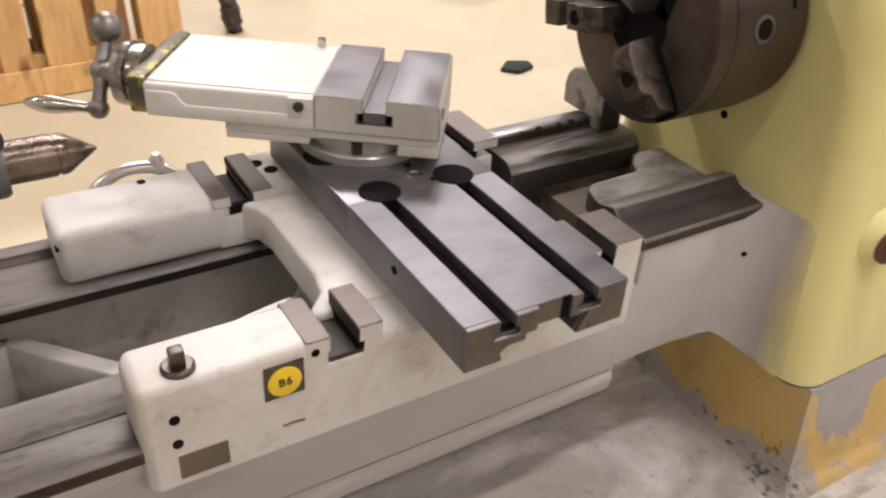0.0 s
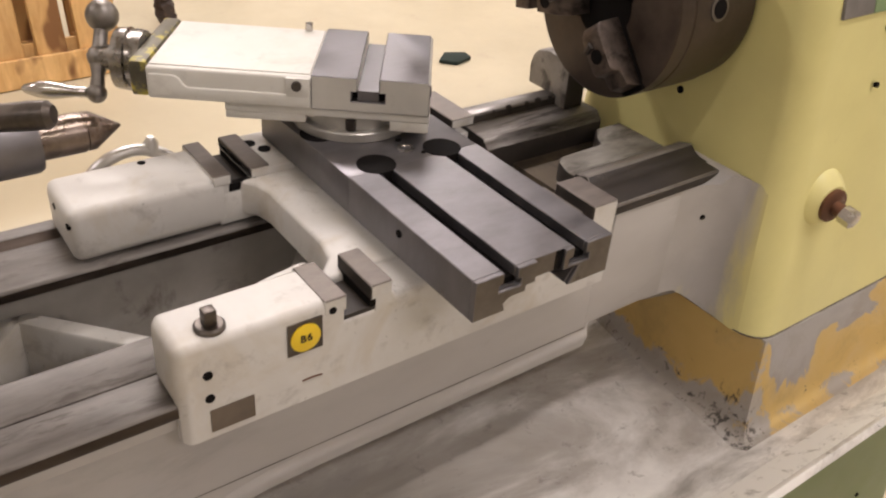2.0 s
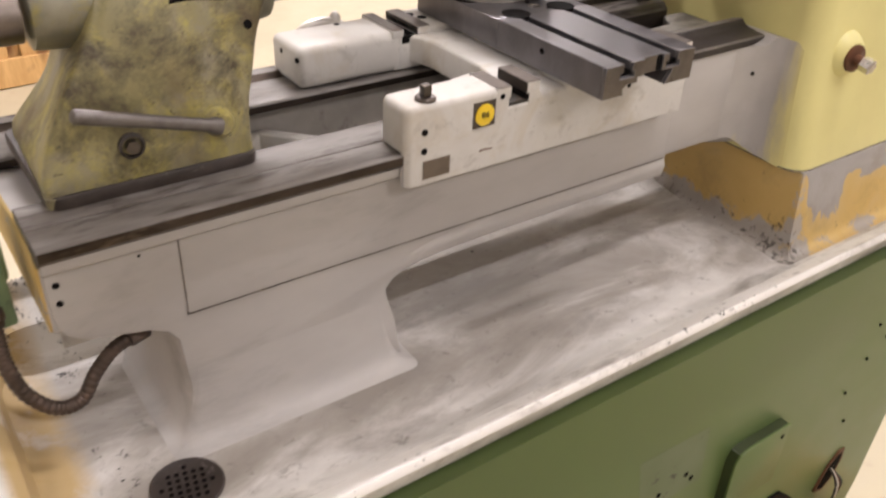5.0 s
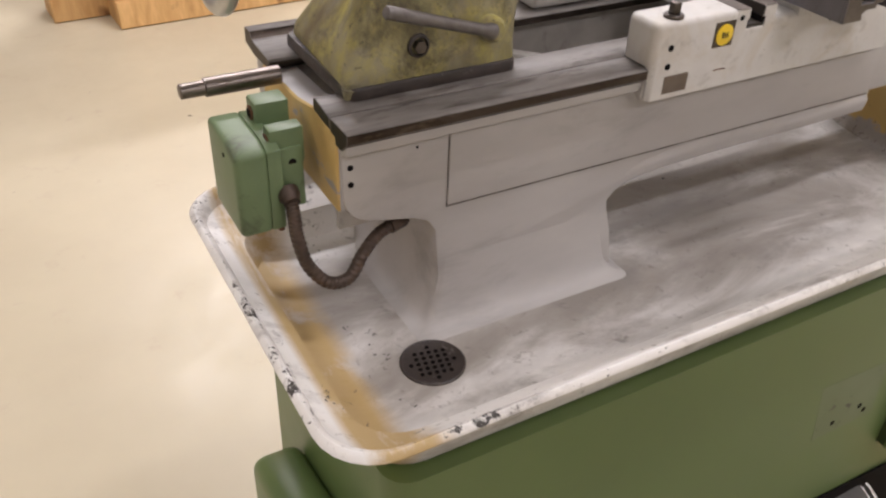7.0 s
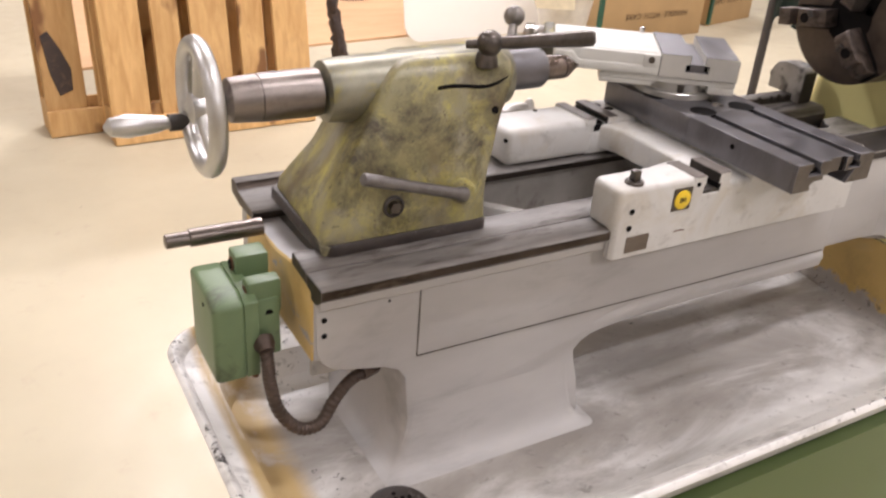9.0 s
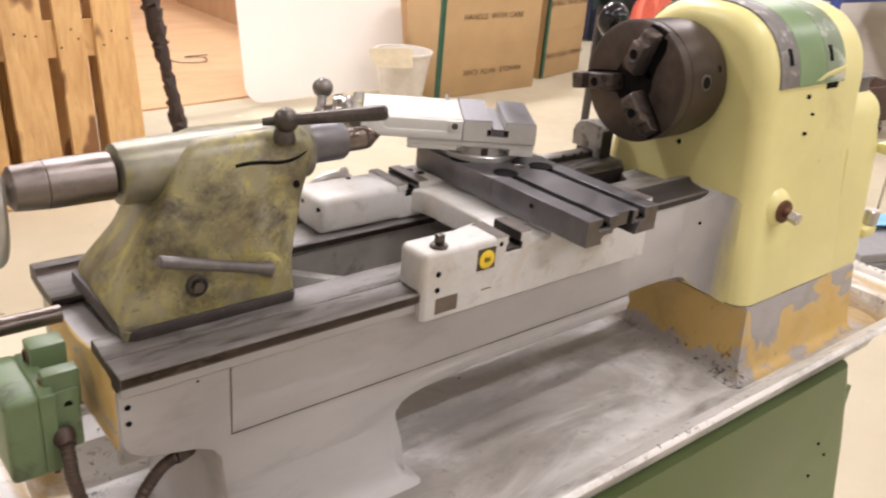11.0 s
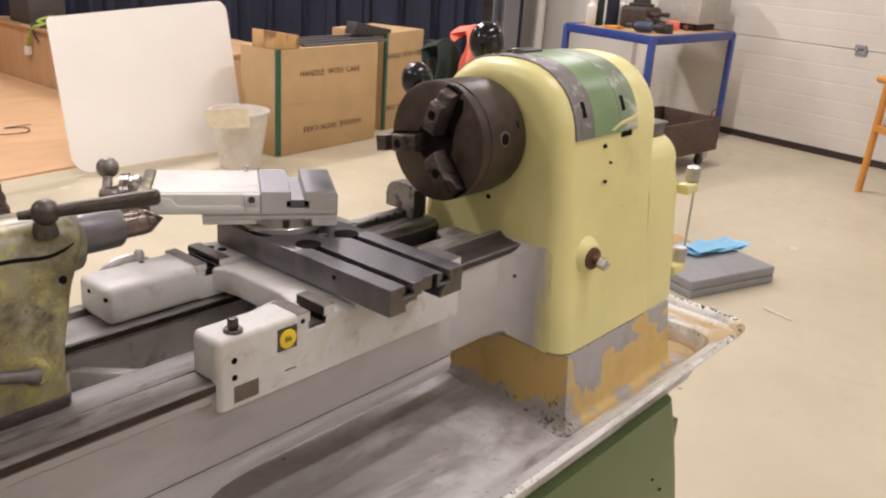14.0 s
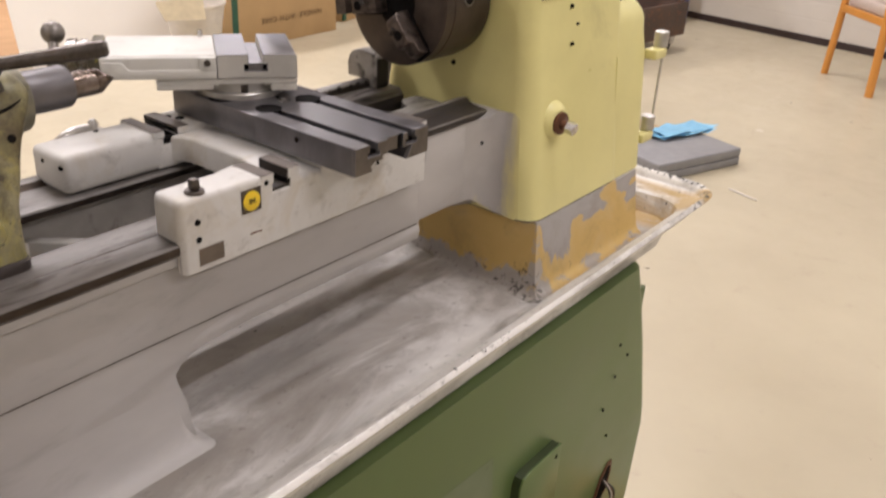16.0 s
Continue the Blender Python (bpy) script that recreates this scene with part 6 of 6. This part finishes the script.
def build_plywood():
    t = thing("plywood_sheet", (1.9, 5.0, 0), "warm brown plywood sheet laid on the floor", "plywood")
    bm = B()
    prism(bm, [(0.3, 4.1), (3.42, 4.42), (3.42, 7.94), (0.3, 7.94)], "z", 0.0, 0.012)
    part("sheet", bm, PLY, t)
    bm = B()
    prism(bm, [(0.3, 4.085), (3.42, 4.405), (3.42, 4.419), (0.3, 4.099)], "z", 0.0, 0.014)
    part("front_edge", bm, PLY, t)
    t = thing("plywood_bench", (4.0, 6.5, 0), "long low plywood bench with a flat top", "bench")
    for nm, c in (("front_panel", (3.43, 3.45, 5.0, 7.95, 0.0, 0.49)), ("end_panel", (3.45, 4.6, 5.0, 5.02, 0.0, 0.49)), ("top", (3.40, 4.62, 4.98, 7.97, 0.49, 0.515)), ("back_panel", (0.3, 3.43, 7.95, 7.97, 0.0, 0.49)), ("back_top", (0.3, 3.4, 7.92, 8.4, 0.49, 0.515))):
        bm = B()
        box(bm, *c)
        part(nm, bm, PLY, t, bev=0.002, seg=1)
    t = thing("loudspeaker_box", (3.62, 7.4, 0.515), "black box standing on the plywood bench", "box")
    bm = B()
    box(bm, 3.46, 3.8, 7.2, 7.6, 0.515, 0.78)
    part("case", bm, RUBBER, t, bev=0.012)
    t = thing("coiled_cord", (3.5, 7.0, 0.515), "yellow green cord lying on the bench, its plug hanging down", "cord")
    bm = B()
    pipe(bm, [(3.9, 6.3, 0.53), (3.74, 6.42, 0.545), (3.7, 6.58, 0.53), (3.62, 6.7, 0.53), (3.5, 6.85, 0.55), (3.58, 7.0, 0.6), (3.46, 7.05, 0.56), (3.52, 6.9, 0.53), (3.41, 7.0, 0.525), (3.395, 7.1, 0.42), (3.4, 7.16, 0.34)], 0.016, 8)
    part("cord", bm, CORD, t)
    bm = B()
    box(bm, 3.375, 3.425, 7.13, 7.19, 0.26, 0.34)
    part("plug", bm, DOORWHITE, t, "white plug", bev=0.008)
    bm = B()
    pipe(bm, [(3.56, 6.74, 0.525), (3.48, 6.82, 0.56), (3.43, 6.93, 0.53), (3.5, 7.02, 0.55), (3.42, 7.08, 0.53), (3.392, 7.0, 0.47), (3.396, 6.93, 0.4)], 0.009, 8)
    part("loose_end", bm, RUBBER, t, "dark brown loose cord end")
    c = thing("thin_cable", (2.0, 4.9, 0.05), "thin dark cable lying loosely on plywood", "cable")
    bm = B()
    pipe(bm, [(2.75, 7.0, 0.02), (2.6, 6.5, 0.02), (2.45, 6.0, 0.02), (2.3, 5.5, 0.02), (2.32, 5.3, 0.02), (2.5, 5.28, 0.021), (2.55, 5.42, 0.02), (2.42, 5.46, 0.022), (2.62, 5.5, 0.02)], 0.0038, 6)
    part("cable", bm, RUBBER, c)


def build_board():
    t = thing("white_board", (2.8, 4.2, 0), "large white sheet with rounded corners leaning back", "board")
    a = Vector((2.25, 4.1, 0.014))
    ux = Vector((1, 0.055, 0)).normalized()
    up = Vector((0, 0.2, 1.0)).normalized()
    nrm = ux.cross(up).normalized()
    pts = []
    for cx, cy, a0, r in ((1.262, 0.985, 0, 0.075), (-0.024, 0.91, 90, 0.03), (-0.02, 0.0, 180, 0.12), (1.27, 0.004, 270, 0.1)):
        sx, sy = (1 if cx > 0.5 else -1), (1 if cy > 0.5 else -1)
        for i in range(7):
            an = radians(a0 + 15 * i)
            pts.append(a + ux * (cx - sx * r + r * math.cos(an)) + up * (cy - sy * r + r * math.sin(an)))
    bm = B()
    rings(bm, [pts, [p - nrm * 0.006 for p in pts]])
    part("sheet", bm, BOARD, t, bev=0.0)
    return t


def build_boxes():
    for k, (x0, y0, w, d, h, rz) in enumerate(((3.50, 3.80, 1.0, 0.36, 0.72, 3.6), (4.74, 4.02, 0.62, 0.5, 0.76, 14))):
        m = pose(x0, y0, 0, 0, 0, rz)
        t = thing("cardboard_box", (x0, y0, 0), "tall brown cardboard carton with green edge tape" + (", printed HANDLE WITH CARE", "")[k], "cardboard box", "cartons")
        bm = B()
        box(bm, 0, w, 0, d, 0, h, m)
        part("carton", bm, CARD, t, bev=0.006)
        bm = B()
        box(bm, -0.003, 0.034, -0.003, 0.016, 0.01, h + 0.002, m)
        part("edge_tape", bm, TAPE, t)
        bm = B()
        box(bm, 0.05, w, -0.0015, 0.01, h * 0.48, h * 0.5, m)
        part("seam", bm, CARD, t)
        for z, flip in ((h * 0.76, 0), (h * 0.23, 180)):
            for word, dx in (("HANDLE", -0.2), ("WITH", 0.03), ("CARE", 0.21)):
                text("print", word, 0.056, m @ Matrix.Translation((w * 0.52, -0.0035, z)) @ pose(0, 0, 0, 90, 0, 0) @ pose(0, 0, 0, 0, 0, flip) @ Matrix.Translation((dx, 0, 0)), INK, t)
    # things lying on the cartons
    m = pose(3.50, 3.80, 0.72, 0, 0, 3.6)
    t = thing("wood_offcut", (3.6, 3.9, 0.72), "short pine block on the carton", "wood block")
    bm = B()
    prism(bm, [(0.0, 0.001), (0.2, 0.001), (0.2, 0.085), (0.0, 0.115)], "y", 0.0, 0.24)
    bm.transform(m)
    part("block", bm, PINE, t, bev=0.004)
    t = thing("metal_strips", (4.1, 3.95, 0.72), "bundle of grey metal strips lying on the cartons", "metal strips")
    for k in range(6):
        bm = B()
        box(bm, 0.28, 1.15, 0.03 + k * 0.05, 0.065 + k * 0.05, 0.001 + 0.012 * (k % 2), 0.014 + 0.012 * (k % 2), m)
        part("strip", bm, SCUFF, t)
    t = thing("dark_tool", (4.5, 4.1, 0.78), "dark angled metal tool on the cartons", "tool")
    bm = B()
    prism(bm, [(0, 0), (0.42, -0.03), (0.44, 0.02), (0.2, 0.06), (0.03, 0.09)], "y", 0, 0.1)
    bm.transform(pose(4.38, 4.0, 0.766, 0, 0, 5))
    part("tool", bm, RUBBER, t, bev=0.006)


def build_bucket():
    t = thing("plastic_bucket", (3.17, 3.76, 0), "translucent white plastic bucket with a paper leaflet", "bucket")
    bm = B()
    turned(bm, (3.17, 3.76, 0), (0, 0, 1), [(0, 0.115), (0.004, 0.128), (0.35, 0.18), (0.355, 0.19), (0.37, 0.19), (0.37, 0.18), (0.355, 0.175), (0.01, 0.122)], 40)
    part("pail", bm, BUCKET, t)
    bm = B()
    prism(bm, [(-0.17, 0.3), (0.06, 0.31), (0.05, 0.425), (0.02, 0.435), (-0.21, 0.415), (-0.215, 0.4)], "y", -0.003, 0.0)
    bm.transform(pose(3.052, 3.6, 0.0, 7, 0, -36))
    part("leaflet", bm, PAPER, t)


PAPER = plain("cream_paper", (0.72, 0.64, 0.48), 0.7)
BUCKET = plain("bucket_plastic", (0.68, 0.63, 0.56), 0.35, 0, 0.12)
BUCKET.node_tree.nodes["Principled BSDF"].inputs["Transmission Weight"].default_value = 0.15


def build_curtain():
    bm = B()
    pts = []
    n = 140
    for i in range(n + 1):
        f = i / n
        x = 3.3 + 3.6 * f
        y = 8.2 - 3.4 * f
        pts.append((x, y + 0.05 * math.sin(i * 0.7) + 0.03 * math.sin(i * 1.9 + 1)))
    rings(bm, [[(x, y, 0.02) for x, y in pts], [(x, y + 0.02, 3.2) for x, y in pts]], False, False)
    tagged(part("curtain", bm, NAVY, None, "heavy navy blue curtain hanging in folds"), "", "curtain")


def build_table():
    tb = thing("work_table", (5.3, 1.9, 0), "blue steel work table loaded with tools", "table")
    cs = [(5.92, 3.15), (5.74, 2.29), (7.03, 2.23), (7.24, 3.07)]
    H = 0.90
    bm = B()
    prism(bm, cs, "z", H - 0.02, H)
    part("tabletop", bm, CARD, tb)
    for i in range(4):
        a, b = cs[i], cs[(i + 1) % 4]
        bm = B()
        d = Vector((b[0] - a[0], b[1] - a[1], 0))
        L = d.length
        box(bm, 0, L, -0.02, 0.02, H - 0.06, H + 0.005, Matrix.Translation((a[0], a[1], 0)) @ Matrix.Rotation(math.atan2(d.y, d.x), 4, "Z"))
        part("rail", bm, BLUE, tb, bev=0.003)
        bm = B()
        box(bm, a[0] - 0.022, a[0] + 0.022, a[1] - 0.022, a[1] + 0.022, 0, H - 0.01)
        part("leg", bm, BLUE, tb, bev=0.003)
    def put(name, label, cat, bm, m):
        o = thing(name, world_c(bm), label, cat)
        part(cat.replace(" ", "_"), bm, m, o, bev=0.004)
    def world_c(bm):
        c = sum((v.co for v in bm.verts), Vector()) / len(bm.verts)
        return (c.x, c.y, min(v.co.z for v in bm.verts))
    bm = B()
    turned(bm, (6.02, 3.0, H), (0, 0, 1), [(0, 0.04), (0.15, 0.04), (0.18, 0.016), (0.24, 0.016)], 18)
    put("spray_bottle", "white plastic bottle with a pale label on the table", "bottle", bm, DOORWHITE)
    bm = B()
    turned(bm, (6.12, 2.98, H), (0, 0, 1), [(0, 0.03), (0.2, 0.03), (0.21, 0.02), (0.25, 0.02)], 18)
    put("spray_can", "dark green spray can on the table", "can", bm, DKGREEN)
    bm = B()
    turned(bm, (6.28, 2.96, H), (0, 0, 1), [(0, 0.052), (0.22, 0.052), (0.24, 0.03), (0.27, 0.03)], 18)
    put("oil_can", "navy blue oil can on the table", "can", bm, NAVY)
    bm = B()
    turned(bm, (6.42, 2.96, H), (0, 0, 1), [(0, 0.036), (0.16, 0.036), (0.18, 0.02)], 18)
    put("white_tub", "small white tub on the table", "tub", bm, DOORWHITE)
    bm = B()
    box(bm, 5.94, 6.06, 2.72, 2.82, H, H + 0.022, Matrix())
    put("orange_cloth", "folded orange cloth on the table", "cloth", bm, ORANGE)
    # oily machine part: housing, flange and stub shaft
    o = thing("machine_part", (6.3, 2.7, H), "dark oily machine part with flange and shafts on the table", "machine part")
    bm = B()
    box(bm, 6.18, 6.44, 2.6, 2.84, H, H + 0.17)
    part("housing", bm, CRUST, o, bev=0.03, seg=3)
    bm = B()
    turned(bm, (6.31, 2.72, H + 0.14), (0, 0, 1), [(0, 0.1), (0.05, 0.1), (0.055, 0.07), (0.15, 0.06)], 22)
    part("flange", bm, OILSHADE, o)
    for k in range(4):
        bm = B()
        rod(bm, (6.19 + 0.06 * k, 2.6 + 0.02 * (k % 2), H + 0.08 + 0.04 * (k % 2)), (6.12 + 0.08 * k, 2.5, H + 0.06 + 0.06 * (k % 2)), 0.018, None, 12)
        part("stub", bm, CRUST, o)
    # cordless drill lying on its side
    o = thing("cordless_drill", (5.98, 2.45, H), "dark blue cordless drill with red parts lying on the table", "drill")
    bm = B()
    turned(bm, (5.93, 2.56, H + 0.045), (0.2, -1, 0), [(0, 0.024), (0.02, 0.036), (0.1, 0.04), (0.14, 0.036), (0.15, 0.02)], 18)
    part("body", bm, DRILLBLUE, o)
    bm = B()
    turned(bm, (5.928, 2.57, H + 0.045), (-0.2, 1, 0), [(0, 0.022), (0.04, 0.018), (0.055, 0.01)], 14)
    part("chuck", bm, RUBBER, o)
    bm = B()
    rod(bm, (5.95, 2.44, H + 0.045), (6.08, 2.4, H + 0.035), 0.022, 0.026, 12)
    part("grip", bm, RUBBER, o)
    bm = B()
    box(bm, 6.07, 6.15, 2.34, 2.45, H + 0.001, H + 0.075)
    part("battery", bm, RUBBER, o, bev=0.006)
    bm = B()
    box(bm, 5.945, 5.965, 2.5, 2.54, H + 0.0, H + 0.05)
    part("collar", bm, CORAL, o, "red collar")
    bm = B()
    box(bm, 6.4, 6.5, 2.46, 2.54, H, H + 0.075)
    put("red_clamp", "small red plastic part on the table", "clamp", bm, CORAL)
    bm = B()
    turned(bm, (6.6, 2.46, H + 0.024), (1, -0.05, 0), [(0, 0.024), (0.1, 0.022), (0.2, 0.014), (0.3, 0.016)], 12)
    put("mallet", "brown wooden tool handle on the table", "tool", bm, RUST)
    bm = B()
    box(bm, 6.62, 7.2, 2.36, 2.74, H + 0.055, H + 0.36)
    o = thing("metal_cabinet", (6.9, 2.55, H), "beige grey metal box on a dark plinth on the table", "box")
    part("case", bm, GREYBOX, o, bev=0.006)
    bm = B()
    box(bm, 6.7, 7.02, 2.4, 2.7, H, H + 0.0552)
    part("plinth", bm, CRUST, o, bev=0.004)
    # rusty drip bin on castors below
    t = thing("rusty_bin", (5.3, 1.8, 0.0), "rusty steel bin with handles standing on castors", "bin")
    m = pose(5.1, 1.9, 0, 0, 0, -6)
    bm = B()
    for c in ((0, 0.95, 0, 0.02, 0.14, 0.36), (0, 0.95, 0.5, 0.52, 0.14, 0.36), (0, 0.02, 0.02, 0.5, 0.14, 0.36), (0.93, 0.95, 0.02, 0.5, 0.14, 0.36), (0.0, 0.95, 0.0, 0.52, 0.12, 0.14)):
        box(bm, *c, m)
    part("trough", bm, BINRUST, t, bev=0.003)
    for x in (0.08, 0.85):
        bm = B()
        turned(bm, m @ Vector((x, 0.06, 0.05)), (0, 1, 0), [(0, 0.05), (0.03, 0.05)], 20)
        part("castor", bm, RUBBER, t)
        bm = B()
        box(bm, x - 0.03, x + 0.03, 0.03, 0.1, 0.06, 0.12, m)
        part("castor_fork", bm, ALU, t)
        bm = B()
        pipe(bm, [m @ Vector((x - 0.03, 0.01, 0.36)), m @ Vector((x - 0.03, 0.01, 0.42)), m @ Vector((x + 0.03, 0.01, 0.42)), m @ Vector((x + 0.03, 0.01, 0.36))], 0.006, 8)
        part("handle", bm, RUST, t)


DRILLBLUE = plain("drill_blue_plastic", (0.03, 0.045, 0.08), 0.4)
GREYBOX = plain("grey_beige_metal", (0.42, 0.4, 0.36), 0.5)
BINRUST = painted("rusty_bin_steel", (0.11, 0.065, 0.045), (0.045, 0.03, 0.026), (0.24, 0.085, 0.035), (0.56, 0.72), 4, (0.5, 0.8), 0.3)


def build_chair():
    t = thing("armchair", (6.2, 0.4, 0), "orange lacquered beech armchair with beige upholstery", "chair")
    m = pose(6.199, 0.398, 0, 0, 0, 223) @ Matrix.Scale(1.17, 4)

    def P(*p):
        return m @ Vector(p)

    for s in (-0.24, 0.24):
        bm = B()
        pipe(bm, [P(0.25, s, 0), P(0.235, s, 0.3), P(0.215, s, 0.56), P(0.17, s, 0.645), P(0.07, s, 0.675), P(-0.1, s, 0.665), P(-0.3, s, 0.66)], 0.027, 10)
        part("front_leg_and_arm", bm, ORANGE, t)
        bm = B()
        pipe(bm, [P(-0.255, s, 0), P(-0.225, s, 0.35), P(-0.205, s, 0.66)], 0.024, 10)
        part("rear_leg", bm, ORANGE, t)
        bm = B()
        box(bm, -0.22, 0.22, s - 0.012, s + 0.012, 0.37, 0.41, m)
        part("side_rail", bm, ORANGE, t, bev=0.004)
    bm = B()
    box(bm, -0.21, 0.24, -0.225, 0.225, 0.40, 0.47, m)
    part("seat", bm, FABRIC, t, bev=0.025, seg=3)
    bm = B()
    loops = []
    for z, w, x in ((0.50, 0.17, -0.2), (0.56, 0.2, -0.215), (0.70, 0.215, -0.25), (0.82, 0.2, -0.285), (0.87, 0.16, -0.295), (0.89, 0.1, -0.3)):
        loops.append([tuple(P(x + dx, y, z)) for dx, y in ((0.03, -w), (0.05, 0), (0.03, w), (-0.02, w), (0.0, 0), (-0.02, -w))])
    rings(bm, loops)
    part("backrest", bm, FABRIC, t, bev=0.01)


def build_floor_things():
    t = thing("grey_tool_case", (3.65, 0.6, 0), "flat grey plastic tool case lying on the floor", "tool case")
    m = pose(3.38, 0.72, 0, 0, 0, -19)
    bm = B()
    box(bm, 0, 0.56, 0, 0.36, 0.0, 0.04, m)
    part("lower_shell", bm, GREYCASE, t, bev=0.006, seg=2)
    bm = B()
    box(bm, 0.001, 0.559, 0.001, 0.359, 0.041, 0.085, m)
    part("upper_shell", bm, GREYCASE, t, bev=0.008, seg=3)
    s = thing("blue_plastic_bag", (3.85, 0.8, 0.085), "crumpled blue plastic film on the grey case", "plastic bag")
    bm = B()
    random.seed(5)
    for k in range(3):
        rows = []
        for i in range(7):
            rows.append([(m @ Vector((0.26 + 0.062 * i + 0.02 * k - 0.012 * j, 0.225 + 0.034 * j + 0.012 * k, 0.086 + 0.004 * k + 0.02 * random.random())))[:] for j in range(5)])
        rings(bm, rows, False, False)
    part("film", bm, SKYBLUE, s)
    c = thing("cardboard_sheet", (4.2, 1.05, 0), "flat piece of brown cardboard on the floor", "cardboard")
    bm = B()
    prism(bm, [(3.9, 1.0), (4.08, 0.935), (4.22, 1.2), (4.02, 1.28)], "z", 0.001, 0.006)
    part("sheet", bm, CARD, c)
    c = thing("white_stick", (3.53, 0.37, 0), "thin white stick lying on the floor", "stick")
    bm = B()
    rod(bm, (3.55, 0.445, 0.004), (3.505, 0.30, 0.004), 0.0045, None, 8)
    part("stick", bm, DOORWHITE, c)
    c = thing("green_rag", (2.5, 2.5, 0), "small dark green rag on the floor", "rag")
    bm = B()
    prism(bm, [(2.42, 2.50), (2.48, 2.44), (2.58, 2.47), (2.59, 2.53), (2.5, 2.57)], "z", 0.001, 0.02)
    part("rag", bm, DKGREEN, c, bev=0.006)
    c = thing("clothes_stand", (3.1, 2.05, 0), "stand with a coral cloth and a dark green jacket", "clothes stand")
    bm = B()
    rod(bm, (3.08, 2.1, 0), (3.08, 2.1, 1.0), 0.02)
    rod(bm, (2.8, 2.1, 0.02), (3.36, 2.1, 0.02), 0.02)
    part("post", bm, RUBBER, c)
    drape(c, "jacket", DKGREEN, (2.95, 3.2), 2.02, 1.02, 0.45, 3)
    drape(c, "coral_cloth", CORAL, (3.1, 3.36), 1.97, 1.085, 0.26, 4)


def drape(parent, name, material, xs, y, top, length, seed):
    """Cloth hanging in uneven folds over an edge."""
    random.seed(seed)
    ph = [random.uniform(0, 6.28) for _ in range(4)]
    bm = B()
    rows = []
    for j in range(13):
        f = j / 12
        row = []
        for i in range(25):
            u = i / 24
            x = xs[0] + (xs[1] - xs[0]) * (u - 0.5) * (0.55 + 0.5 * min(1, f * 2.2)) + (xs[1] - xs[0]) / 2 + 0.02 * math.sin(f * 4 + ph[0])
            fold = 0.018 * f * math.sin(u * 17 + ph[1]) + 0.012 * f * math.sin(u * 31 + f * 3 + ph[2])
            z = top - length * f * (0.9 + 0.1 * math.sin(u * 5 + ph[3])) - 0.03 * (2 * u - 1) ** 2
            row.append((x, y - 0.05 * math.sin(min(1, f * 3) * 1.57) + fold, z))
        rows.append(row)
    back = [[(x, y + 0.11 - 0.02 * j, z) for x, _, z in rows[j]] for j in (3, 1)]
    rings(bm, back + rows, False, False)
    part(name, bm, material, parent)


build_hall()
build_door()
build_lamps()
build_pallets()
build_plywood()
build_board()
build_boxes()
build_bucket()
build_curtain()
build_table()
build_chair()
build_floor_things()


def build_column():
    bm = B()
    for c in ((6.82, 7.06, 4.45, 4.462), (6.82, 7.06, 4.588, 4.60), (6.932, 6.948, 4.462, 4.588)):
        box(bm, *c, 0.0, 3.9)
    tagged(part("steel_column", bm, COLUMN, None, "grey painted steel beam standing by the wall"), "", "column", "", "structure")
    bm = B()
    box(bm, 7.08, 7.36, 4.62, 4.66, 0.0, 3.4)
    tagged(part("dark_gap_strip", bm, NAVY, None, "narrow dark strip filling the gap beside the column"), "", "curtain")
    bm = B()
    turned(bm, (7.5, 4.5, 0), (0, 0, 1), [(0, 0.05), (3.4, 0.05)], 14)
    tagged(part("wall_pipe", bm, WALLM, None, "pale upright pipe beside the door"), "", "pipe")
    p = thing("wooden_plank", (1.25, -0.26, 0), "rough sawn wooden plank on the floor beside the cabinet", "plank")
    bm = B()
    box(bm, 1.13, 1.42, -0.34, -0.20, 0.0, 0.03)
    part("board", bm, PINE, p, bev=0.003)


COLUMN = painted("column_grey", (0.2, 0.2, 0.21), (0.15, 0.15, 0.155), None, (0.7, 0.8), 3, (0.4, 0.6), 0.1)
build_column()
